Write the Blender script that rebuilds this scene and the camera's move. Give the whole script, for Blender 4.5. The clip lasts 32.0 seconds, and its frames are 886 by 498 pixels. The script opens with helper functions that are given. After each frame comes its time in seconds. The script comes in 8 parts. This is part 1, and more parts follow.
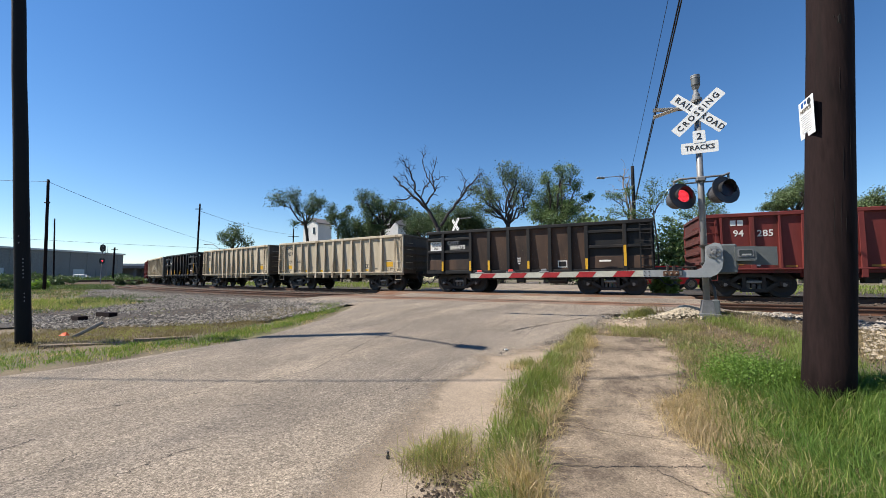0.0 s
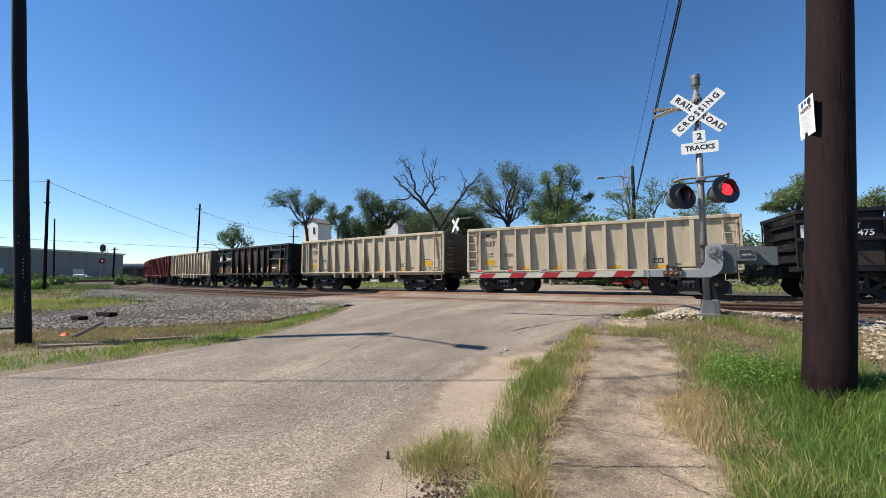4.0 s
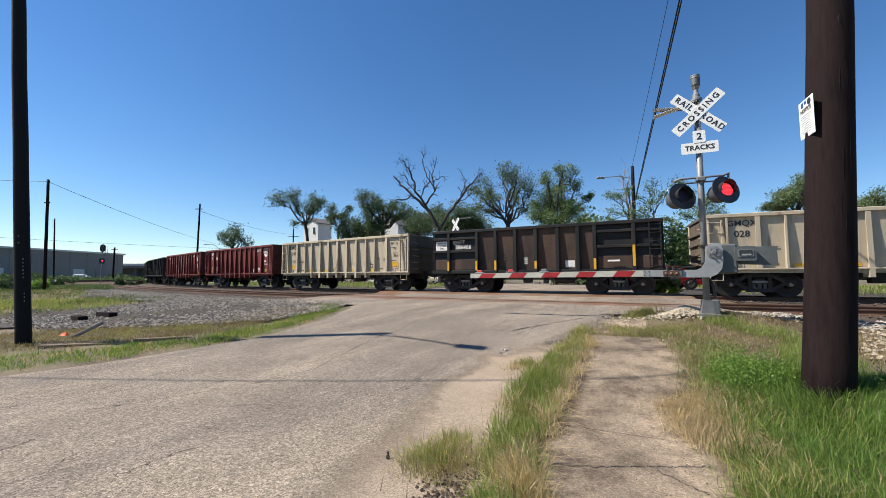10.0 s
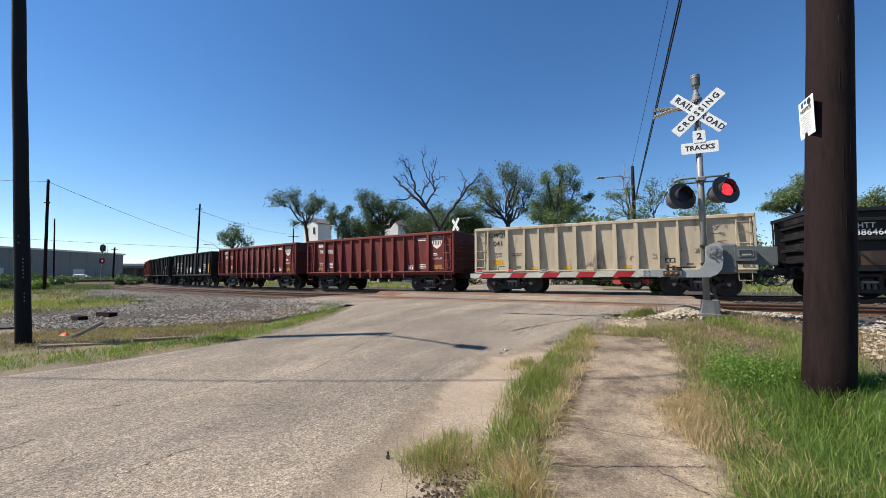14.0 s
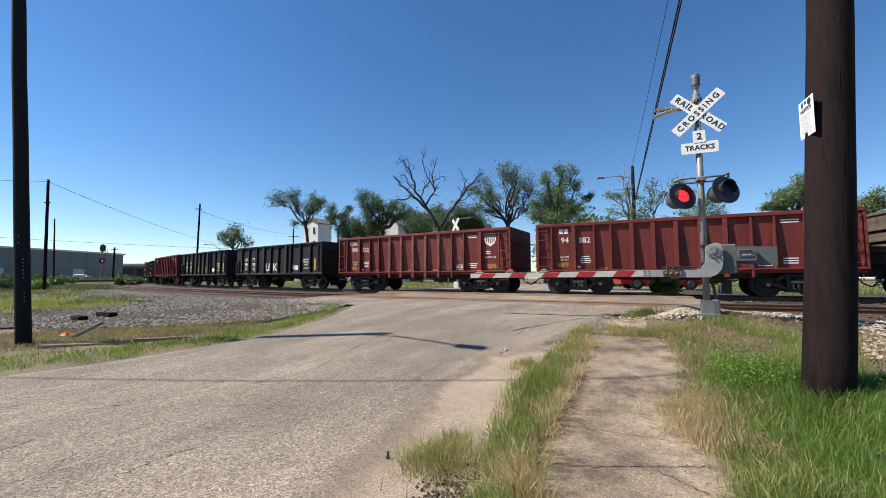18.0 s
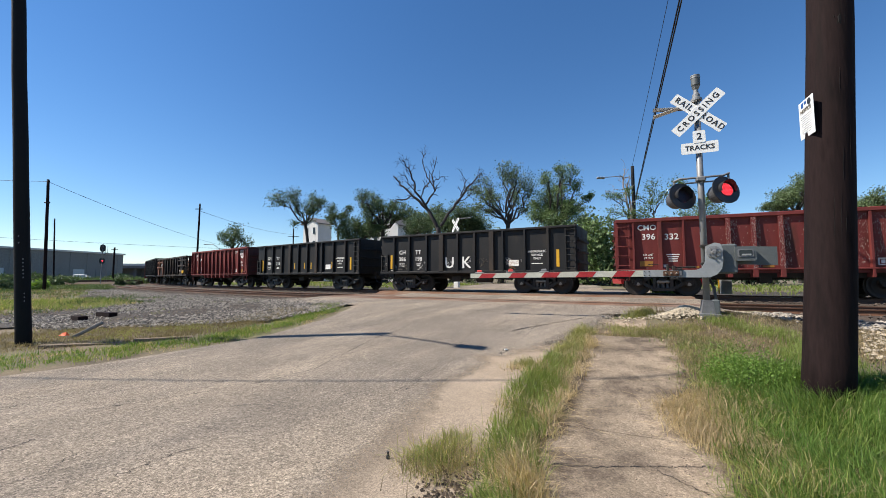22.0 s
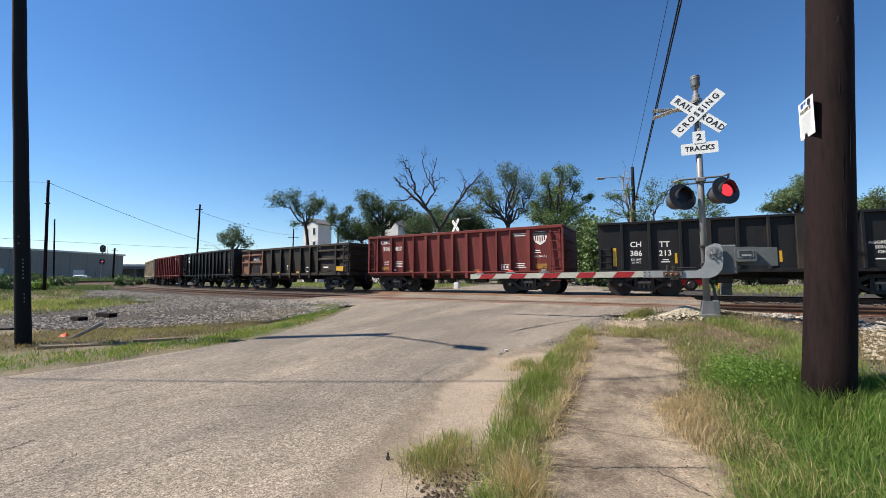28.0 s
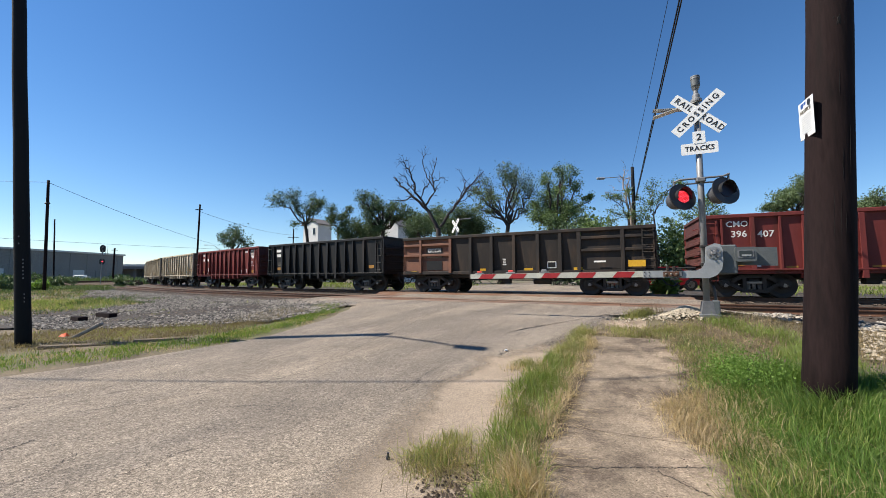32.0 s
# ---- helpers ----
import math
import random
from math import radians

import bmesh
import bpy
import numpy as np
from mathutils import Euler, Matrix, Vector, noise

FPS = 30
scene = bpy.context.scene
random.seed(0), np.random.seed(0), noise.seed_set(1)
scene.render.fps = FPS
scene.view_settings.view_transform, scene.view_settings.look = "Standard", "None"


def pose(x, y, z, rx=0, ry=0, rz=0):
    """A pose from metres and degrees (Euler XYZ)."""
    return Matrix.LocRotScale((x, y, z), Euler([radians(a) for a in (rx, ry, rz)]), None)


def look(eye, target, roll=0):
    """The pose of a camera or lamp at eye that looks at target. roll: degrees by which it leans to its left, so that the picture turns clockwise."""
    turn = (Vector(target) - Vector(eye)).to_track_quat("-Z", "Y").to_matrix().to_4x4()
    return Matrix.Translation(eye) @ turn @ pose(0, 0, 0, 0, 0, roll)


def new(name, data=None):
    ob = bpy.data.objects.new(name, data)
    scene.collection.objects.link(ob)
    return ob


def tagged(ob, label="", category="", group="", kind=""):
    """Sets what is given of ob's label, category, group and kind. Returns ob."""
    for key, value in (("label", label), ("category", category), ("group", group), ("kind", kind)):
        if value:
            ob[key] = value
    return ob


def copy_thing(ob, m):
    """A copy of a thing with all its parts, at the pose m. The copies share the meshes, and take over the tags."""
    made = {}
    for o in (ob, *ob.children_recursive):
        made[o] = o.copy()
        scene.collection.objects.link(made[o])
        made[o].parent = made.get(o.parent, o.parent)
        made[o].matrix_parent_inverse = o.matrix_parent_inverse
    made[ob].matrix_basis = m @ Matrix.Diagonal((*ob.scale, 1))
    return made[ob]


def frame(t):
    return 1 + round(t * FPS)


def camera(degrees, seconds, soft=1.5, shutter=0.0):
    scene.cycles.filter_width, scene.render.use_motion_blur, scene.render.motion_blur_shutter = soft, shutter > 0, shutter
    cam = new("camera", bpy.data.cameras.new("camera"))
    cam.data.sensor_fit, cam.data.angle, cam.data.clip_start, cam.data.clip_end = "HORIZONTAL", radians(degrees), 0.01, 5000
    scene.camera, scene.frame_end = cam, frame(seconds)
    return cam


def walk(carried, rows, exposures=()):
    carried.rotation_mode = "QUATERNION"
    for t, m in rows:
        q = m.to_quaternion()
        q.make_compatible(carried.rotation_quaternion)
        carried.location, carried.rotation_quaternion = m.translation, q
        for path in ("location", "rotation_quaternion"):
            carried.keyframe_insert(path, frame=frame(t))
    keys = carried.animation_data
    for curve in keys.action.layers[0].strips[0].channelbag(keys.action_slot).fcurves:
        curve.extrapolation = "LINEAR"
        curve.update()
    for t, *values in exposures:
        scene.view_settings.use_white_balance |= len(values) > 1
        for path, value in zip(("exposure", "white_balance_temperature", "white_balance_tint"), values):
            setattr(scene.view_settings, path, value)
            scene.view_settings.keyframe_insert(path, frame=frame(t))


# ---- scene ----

# ---------------------------------------------------------------- camera
cam = camera(97.26, 32.0, soft=0.7)
EYE = (0.0, 0.0, 1.45)
walk(cam, [(0.0, pose(*EYE, 94.30, 0, 0)),
           (25.5, pose(*EYE, 94.30, 0, 0)),
           (27.5, pose(*EYE, 94.40, 0, 0)),
           (32.0, pose(*EYE, 94.40, 0, 0))])

# ---------------------------------------------------------------- world, sun, exposure
SUN_EL, SUN_AZ = radians(48.0), radians(181.5)      # azimuth of the sun, from +x towards +y
SUN_DIR = Vector((math.cos(SUN_AZ) * math.cos(SUN_EL), math.sin(SUN_AZ) * math.cos(SUN_EL), math.sin(SUN_EL)))
world = bpy.data.worlds.new("world")
scene.world = world
world.use_nodes = True
wn = world.node_tree
sky = wn.nodes.new("ShaderNodeTexSky")
sky.sky_type = "NISHITA"
sky.sun_disc = False
sky.sun_elevation = SUN_EL
sky.sun_rotation = radians(90) - SUN_AZ
sky.air_density, sky.dust_density, sky.ozone_density, sky.altitude = 1.0, 0.0, 4.0, 0
hue = wn.nodes.new("ShaderNodeHueSaturation")
hue.inputs["Saturation"].default_value = 1.20
hue.inputs["Hue"].default_value = 0.503
wn.links.new(sky.outputs[0], hue.inputs["Color"])
wn.links.new(hue.outputs[0], wn.nodes["Background"].inputs[0])
wn.nodes["Background"].inputs[1].default_value = 0.083
sun = new("sun", bpy.data.lights.new("sun", "SUN"))
sun.data.energy, sun.data.angle, sun.data.color = 5.0, radians(0.53), (1.0, 0.91, 0.79)
sun.matrix_world = look(SUN_DIR * 50, (0, 0, 0))
scene.view_settings.exposure = 0.78

# ---------------------------------------------------------------- materials
MATS = {}


def mat(name, base, rough=0.7, metal=0.0, dark=0.35, light=0.25, scale=3.0, fine=60.0, bump=0.15, tint=None,
        tint_amount=0.0, tint_scale=1.2, streak=0.0, per_object=0.0, island=0.0, spec=0.5, bump_dist=0.01, coords="Object", speck=0.0, speck_scale=60.0, grain=False, fine_mix=0.8):
    """A worn surface: broad patches and fine grain about a base colour, with an optional second tint in blotches."""
    if name in MATS:
        return MATS[name]
    m = bpy.data.materials.new(name)
    m.use_nodes = True
    nt = m.node_tree
    N, L = nt.nodes, nt.links
    b = N["Principled BSDF"]
    b.inputs["Metallic"].default_value = metal
    b.inputs["Specular IOR Level"].default_value = spec
    tc = N.new("ShaderNodeTexCoord")
    vec = tc.outputs[coords]
    if streak:
        mp = N.new("ShaderNodeMapping")
        mp.inputs["Scale"].default_value = (1, 1, streak)
        L.new(vec, mp.inputs[0])
        vec_s = mp.outputs[0]
    else:
        vec_s = vec

    def noise_node(sc, detail, v):
        n = N.new("ShaderNodeTexNoise")
        n.inputs["Scale"].default_value = sc
        n.inputs["Detail"].default_value = detail
        n.inputs["Roughness"].default_value = 0.6
        L.new(v, n.inputs["Vector"])
        return n

    def mix(kind, a, bb, fac):
        x = N.new("ShaderNodeMix")
        x.data_type, x.blend_type = "RGBA", kind
        for sock, val in ((x.inputs[0], fac), (x.inputs[6], a), (x.inputs[7], bb)):
            if hasattr(val, "is_linked"):
                L.new(val, sock)
            elif isinstance(val, tuple):
                sock.default_value = (*val[:3], 1)
            else:
                sock.default_value = val
        return x.outputs[2]

    def ramp(src, lo, hi, a=0.0, c=1.0):
        r = N.new("ShaderNodeMapRange")
        r.inputs[1].default_value, r.inputs[2].default_value = lo, hi
        r.inputs[3].default_value, r.inputs[4].default_value = a, c
        L.new(src, r.inputs[0])
        return r.outputs[0]

    n1 = noise_node(scale, 5, vec_s)
    n2 = noise_node(fine, 3, vec_s if grain else vec)
    d = tuple(c * (1 - dark) for c in base)
    l = tuple(min(1, c * (1 + light)) for c in base)
    col = mix("MIX", d, l, ramp(n1.outputs[0], 0.3, 0.7))
    col = mix("MULTIPLY", col, mix("MIX", (0.72, 0.72, 0.72), (1.22, 1.22, 1.22), ramp(n2.outputs[0], 0.3, 0.7)), fine_mix)
    if speck:
        n4 = noise_node(speck_scale, 2, vec)
        n5 = noise_node(speck_scale * 1.7, 2, vec)
        col = mix("MULTIPLY", col, mix("MIX", (1, 1, 1), (1 + speck,) * 3, ramp(n4.outputs[0], 0.56, 0.70)), 1.0)
        col = mix("MULTIPLY", col, mix("MIX", (1, 1, 1), (1 - 0.6 * speck,) * 3, ramp(n5.outputs[0], 0.58, 0.70)), 1.0)
    if tint:
        n3 = noise_node(tint_scale, 6, vec_s)
        col = mix("MIX", col, tint, ramp(n3.outputs[0], 0.62 - 0.3 * tint_amount, 0.74 - 0.2 * tint_amount, 0, 0.9))
    if per_object:
        oi = N.new("ShaderNodeObjectInfo")
        col = mix("MULTIPLY", col, mix("MIX", (1 - per_object,) * 3, (1 + per_object,) * 3, oi.outputs["Random"]), 1.0)
    if island:
        ge = N.new("ShaderNodeNewGeometry")
        col = mix("MULTIPLY", col, mix("MIX", (1 - island,) * 3, (1 + island,) * 3, ge.outputs["Random Per Island"]), 1.0)
    L.new(col, b.inputs["Base Color"])
    L.new(ramp(n1.outputs[0], 0.3, 0.7, max(0.05, rough - 0.12), min(1, rough + 0.1)), b.inputs["Roughness"])
    if bump:
        bp = N.new("ShaderNodeBump")
        bp.inputs["Strength"].default_value = bump
        bp.inputs["Distance"].default_value = bump_dist
        L.new(n2.outputs[0], bp.inputs["Height"])
        L.new(bp.outputs[0], b.inputs["Normal"])
    MATS[name] = m
    return m


def plain(name, base, rough=0.5, metal=0.0, glow=0.0):
    if name in MATS:
        return MATS[name]
    m = bpy.data.materials.new(name)
    m.use_nodes = True
    b = m.node_tree.nodes["Principled BSDF"]
    b.inputs["Base Color"].default_value = (*base, 1)
    b.inputs["Roughness"].default_value, b.inputs["Metallic"].default_value = rough, metal
    if glow:
        b.inputs["Emission Color"].default_value = (*base, 1)
        b.inputs["Emission Strength"].default_value = glow
    MATS[name] = m
    return m


def aggregate(name, base, chip, contrast, broad, dusty, dusty_amount, heading, rough=0.95, stain=None, stain_amount=0.0, stain_scale=2.0, bump=0.5):
    """Stone chips set in a binder, with worn bands along the heading, dusty patches and dark stains. chip: chips to the metre."""
    m = bpy.data.materials.new(name)
    m.use_nodes = True
    N, L = m.node_tree.nodes, m.node_tree.links
    b = N["Principled BSDF"]
    b.inputs["Roughness"].default_value = rough
    b.inputs["Specular IOR Level"].default_value = 0.2
    tc = N.new("ShaderNodeTexCoord")
    turn = N.new("ShaderNodeMapping")
    turn.inputs["Rotation"].default_value = (0, 0, -radians(heading))
    L.new(tc.outputs["Object"], turn.inputs[0])
    long = N.new("ShaderNodeMapping")
    long.inputs["Scale"].default_value = (0.16, 1.0, 1.0)
    L.new(turn.outputs[0], long.inputs[0])

    def ranged(src, lo, hi, a, c):
        r = N.new("ShaderNodeMapRange")
        r.inputs[1].default_value, r.inputs[2].default_value, r.inputs[3].default_value, r.inputs[4].default_value = lo, hi, a, c
        L.new(src, r.inputs[0])
        return r.outputs[0]

    def cloud(scale, detail, rough_, vec):
        n = N.new("ShaderNodeTexNoise")
        n.inputs["Scale"].default_value, n.inputs["Detail"].default_value, n.inputs["Roughness"].default_value = scale, detail, rough_
        L.new(vec, n.inputs["Vector"])
        return n.outputs[0]

    def times(a, c):
        x = N.new("ShaderNodeMath")
        x.operation = "MULTIPLY"
        L.new(a, x.inputs[0])
        L.new(c, x.inputs[1])
        return x.outputs[0]

    def blend(fac, a, c):
        x = N.new("ShaderNodeMix")
        x.data_type = "RGBA"
        L.new(fac, x.inputs[0])
        for sock, val in ((x.inputs[6], a), (x.inputs[7], c)):
            if isinstance(val, tuple):
                sock.default_value = (*val, 1)
            else:
                L.new(val, sock)
        return x.outputs[2]

    grit = []
    for k in (1.0, 2.3):
        v = N.new("ShaderNodeTexVoronoi")
        v.inputs["Scale"].default_value = chip * k
        L.new(tc.outputs["Object"], v.inputs["Vector"])
        sp = N.new("ShaderNodeSeparateColor")
        L.new(v.outputs["Color"], sp.inputs[0])
        grit.append((v, ranged(sp.outputs[0], 0.0, 1.0, 1 - contrast, 1 + contrast)))
        if k == 1.0:
            bright = ranged(sp.outputs[1], 0.88, 1.0, 1.0, 1 + 1.1 * contrast)
    val = times(times(grit[0][1], grit[1][1]), bright)
    val = times(val, ranged(cloud(0.9, 9, 0.65, turn.outputs[0]), 0.32, 0.68, 1 - broad, 1 + broad))
    val = times(val, ranged(cloud(1.1, 7, 0.6, long.outputs[0]), 0.32, 0.68, 1 - 0.8 * broad, 1 + 0.8 * broad))
    val = times(val, ranged(cloud(9.0, 8, 0.7, tc.outputs["Object"]), 0.3, 0.7, 1 - 0.7 * broad, 1 + 0.7 * broad))
    col = blend(ranged(cloud(0.55, 9, 0.6, long.outputs[0]), 0.62 - 0.3 * dusty_amount, 0.76 - 0.2 * dusty_amount, 0.0, 0.8), base, dusty)
    if stain:
        col = blend(ranged(cloud(stain_scale, 12, 0.72, turn.outputs[0]), 0.66 - 0.3 * stain_amount, 0.78 - 0.24 * stain_amount, 0.0, 0.85), col, stain)
    vm = N.new("ShaderNodeVectorMath")
    vm.operation = "SCALE"
    L.new(col, vm.inputs[0])
    L.new(val, vm.inputs["Scale"])
    L.new(vm.outputs[0], b.inputs["Base Color"])
    bp = N.new("ShaderNodeBump")
    bp.inputs["Strength"].default_value, bp.inputs["Distance"].default_value = bump, 0.35 / chip
    L.new(times(grit[0][1], grit[1][1]), bp.inputs["Height"])
    L.new(bp.outputs[0], b.inputs["Normal"])
    MATS[name] = m
    return m


M_TAN = mat("tan_paint", (0.4235, 0.3657, 0.2695), 0.65, dark=0.14, light=0.10, scale=1.6, fine=5, fine_mix=0.3, grain=True, streak=0.22, spec=0.3, tint=(0.154, 0.1155, 0.077), tint_amount=0.12, tint_scale=2.2, bump=0.1)
M_RED = mat("oxide_red_paint", (0.142, 0.030, 0.027), 0.6, dark=0.22, light=0.18, scale=1.6, fine=6, fine_mix=0.35, grain=True, streak=0.22, spec=0.22, tint=(0.0693, 0.02695, 0.01925), tint_amount=0.2, tint_scale=2.0, bump=0.1)
M_BLACK = mat("black_car_paint", (0.0085, 0.0086, 0.0094), 0.6, dark=0.3, light=0.4, scale=1.6, fine=8, fine_mix=0.4, grain=True, streak=0.25, spec=0.3, tint=(0.02464, 0.02002, 0.01617), tint_amount=0.2, tint_scale=1.6, bump=0.1)
M_BLACK2 = mat("sooty_brown_car_paint", (0.0231, 0.01848, 0.0154), 0.65, dark=0.3, light=0.4, scale=1.6, fine=8, fine_mix=0.4, grain=True, streak=0.25, spec=0.3, tint=(0.0539, 0.03465, 0.0231), tint_amount=0.35, tint_scale=1.6, bump=0.1)
# darker tan and red for the cars' ends, their shade put into the colour
M_TANEND = mat("shaded_tan_paint", (0.1001, 0.08085, 0.05775), 0.75, dark=0.35, light=0.25, scale=1.6, fine=8, fine_mix=0.5, grain=True, streak=0.25, tint=(0.0539, 0.0385, 0.02695), tint_amount=0.4, tint_scale=2.0)
M_REDEND = mat("shaded_red_paint", (0.0693, 0.02002, 0.01694), 0.75, dark=0.35, light=0.25, scale=1.6, fine=8, fine_mix=0.5, grain=True, streak=0.25)
M_BLKRUST = mat("black_paint_worn_to_rust", (0.026, 0.019, 0.016), 0.7, dark=0.3, light=0.5, scale=1.3, fine=9, fine_mix=0.6, grain=True, streak=0.3, spec=0.3, tint=(0.070, 0.042, 0.029), tint_amount=0.75, tint_scale=1.0)
M_RUSTP = mat("rusty_car_end", (0.154, 0.06545, 0.0385), 0.75, dark=0.3, light=0.2, scale=2, fine=30, bump=0.15)
M_IRON = mat("dark_iron", (0.01694, 0.01463, 0.01309), 0.7, metal=0.1, scale=4, fine=40, tint=(0.03465, 0.0231, 0.0154), tint_amount=0.3)
M_WHEEL = mat("wheel_steel", (0.018, 0.015, 0.013), 0.65, metal=0.2, scale=5, fine=40, tint=(0.0462, 0.02926, 0.02002), tint_amount=0.3)
M_TREAD = mat("polished_tread", (0.2695, 0.2541, 0.2387), 0.35, metal=0.9, scale=6)
M_CAP = mat("bearing_cap", (0.24, 0.215, 0.19), 0.5, metal=0.4, scale=8)
M_RAIL = mat("rusty_rail", (0.0924, 0.04235, 0.0231), 0.75, metal=0.1, scale=3, fine=50, tint=(0.0539, 0.0308, 0.01925), tint_amount=0.3)
M_RAILTOP = mat("worn_rail_head", (0.1694, 0.1155, 0.0847), 0.45, metal=0.5, scale=4)
M_TIE = mat("weathered_tie", (0.06545, 0.04312, 0.02849), 0.9, scale=4, fine=40, per_object=0.25, bump=0.4)
M_YELLOW = mat("yellow_reflector", (0.5775, 0.3234, 0.0154), 0.4, dark=0.2, light=0.1, scale=4)
M_WHITE = mat("white_lettering", (0.72, 0.70, 0.66), 0.6, dark=0.15, light=0.1, scale=6)
M_DARKLET = mat("dark_lettering", (0.02695, 0.02541, 0.02695), 0.6, scale=6)
M_GALV = mat("galvanised_steel", (0.2079, 0.2118, 0.2156), 0.5, metal=0.25, dark=0.2, light=0.12, scale=5, fine=25, fine_mix=0.3, bump=0.05)
M_ALU = mat("painted_aluminium", (0.2772, 0.2926, 0.3003), 0.5, metal=0.15, dark=0.18, light=0.1, scale=4, fine=30, fine_mix=0.25, bump=0.04)
M_SIGN = mat("white_sign_sheet", (0.74, 0.75, 0.74), 0.45, dark=0.05, light=0.04, scale=5, fine_mix=0.12, bump=0.0)
M_SIGNB = mat("black_sign_print", (0.02, 0.02, 0.02), 0.5, scale=6, bump=0.0)
M_HOOD = mat("black_lamp_hood", (0.01925, 0.02002, 0.0231), 0.45, scale=6)
M_GATERED = mat("red_reflective", (0.308, 0.01386, 0.01694), 0.5, dark=0.15, light=0.1, scale=6)
M_GATEWHITE = mat("white_reflective", (0.45, 0.45, 0.38), 0.5, dark=0.15, light=0.1, scale=5)
M_POLE = mat("creosoted_pole_wood", (0.0142, 0.0086, 0.0086), 0.9, dark=0.5, light=0.7, scale=9, fine=45, streak=0.14, spec=0.12, grain=True, fine_mix=0.55, tint=(0.0085, 0.0055, 0.0055), tint_amount=0.35, tint_scale=9, bump=0.35, bump_dist=0.008)
# dark pole wood with the blue cast of sky and haze mixed into its colour
M_POLEGREY = mat("dark_sky_tinted_pole_wood", (0.0060, 0.0072, 0.0088), 0.75, dark=0.3, light=0.5, scale=9, fine=60, streak=0.08, spec=0.2, grain=True, fine_mix=0.5, bump=0.3)
M_ASPHALT = aggregate("sunbleached_asphalt", (0.212, 0.181, 0.147), 68.0, 0.42, 0.14, (0.282, 0.234, 0.179), 0.6, 56.0, stain=(0.155, 0.133, 0.112), stain_amount=0.3, stain_scale=0.8, bump=0.9)
M_CONCRETE = aggregate("stained_concrete", (0.242, 0.194, 0.142), 90.0, 0.28, 0.22, (0.30, 0.236, 0.168), 0.5, 64.0, stain=(0.088, 0.068, 0.052), stain_amount=0.72, stain_scale=1.7, bump=0.7)
M_SOIL = mat("dry_soil_and_thatch", (0.1424, 0.1116, 0.0693), 0.95, dark=0.4, light=0.25, scale=0.6, fine=30, tint=(0.0847, 0.1001, 0.0308), tint_amount=0.4, tint_scale=0.25, bump=0.6, bump_dist=0.03, speck=0.5, speck_scale=18)
M_BALLAST = mat("ballast_bed", (0.045, 0.038, 0.032), 0.95, dark=0.4, light=0.3, scale=1.0, fine=22, bump=0.9, bump_dist=0.05, speck=0.8, speck_scale=14)
M_STONE = mat("ballast_stone", (0.215, 0.192, 0.162), 0.9, dark=0.25, light=0.25, scale=3, island=0.92)
M_STONEB = mat("dirty_brown_gravel", (0.125, 0.098, 0.074), 0.95, dark=0.3, light=0.3, scale=3, island=0.8)
M_BED = mat("rust_stained_ballast", (0.055, 0.040, 0.030), 0.95, dark=0.35, light=0.4, scale=1.5, fine=22, bump=0.9, bump_dist=0.05, speck=0.7, speck_scale=14)
M_STONER = mat("rusty_ballast_stone", (0.10, 0.075, 0.058), 0.9, dark=0.2, light=0.2, scale=3, island=0.6)
M_STONEW = mat("pale_limestone", (0.385, 0.3311, 0.2464), 0.9, dark=0.2, light=0.15, scale=3, island=0.3)
M_FOOT = mat("grey_foot_casting", (0.154, 0.1578, 0.1656), 0.6, metal=0.2, dark=0.25, light=0.15, scale=5, fine=60, bump=0.1)
M_CWT = mat("dull_blue_grey_steel", (0.0924, 0.104, 0.1078), 0.6, metal=0.1, dark=0.2, light=0.15, scale=4, fine=60, bump=0.05)
M_WIRE = plain("black_cable", (0.00924, 0.00924, 0.01001), 0.6)

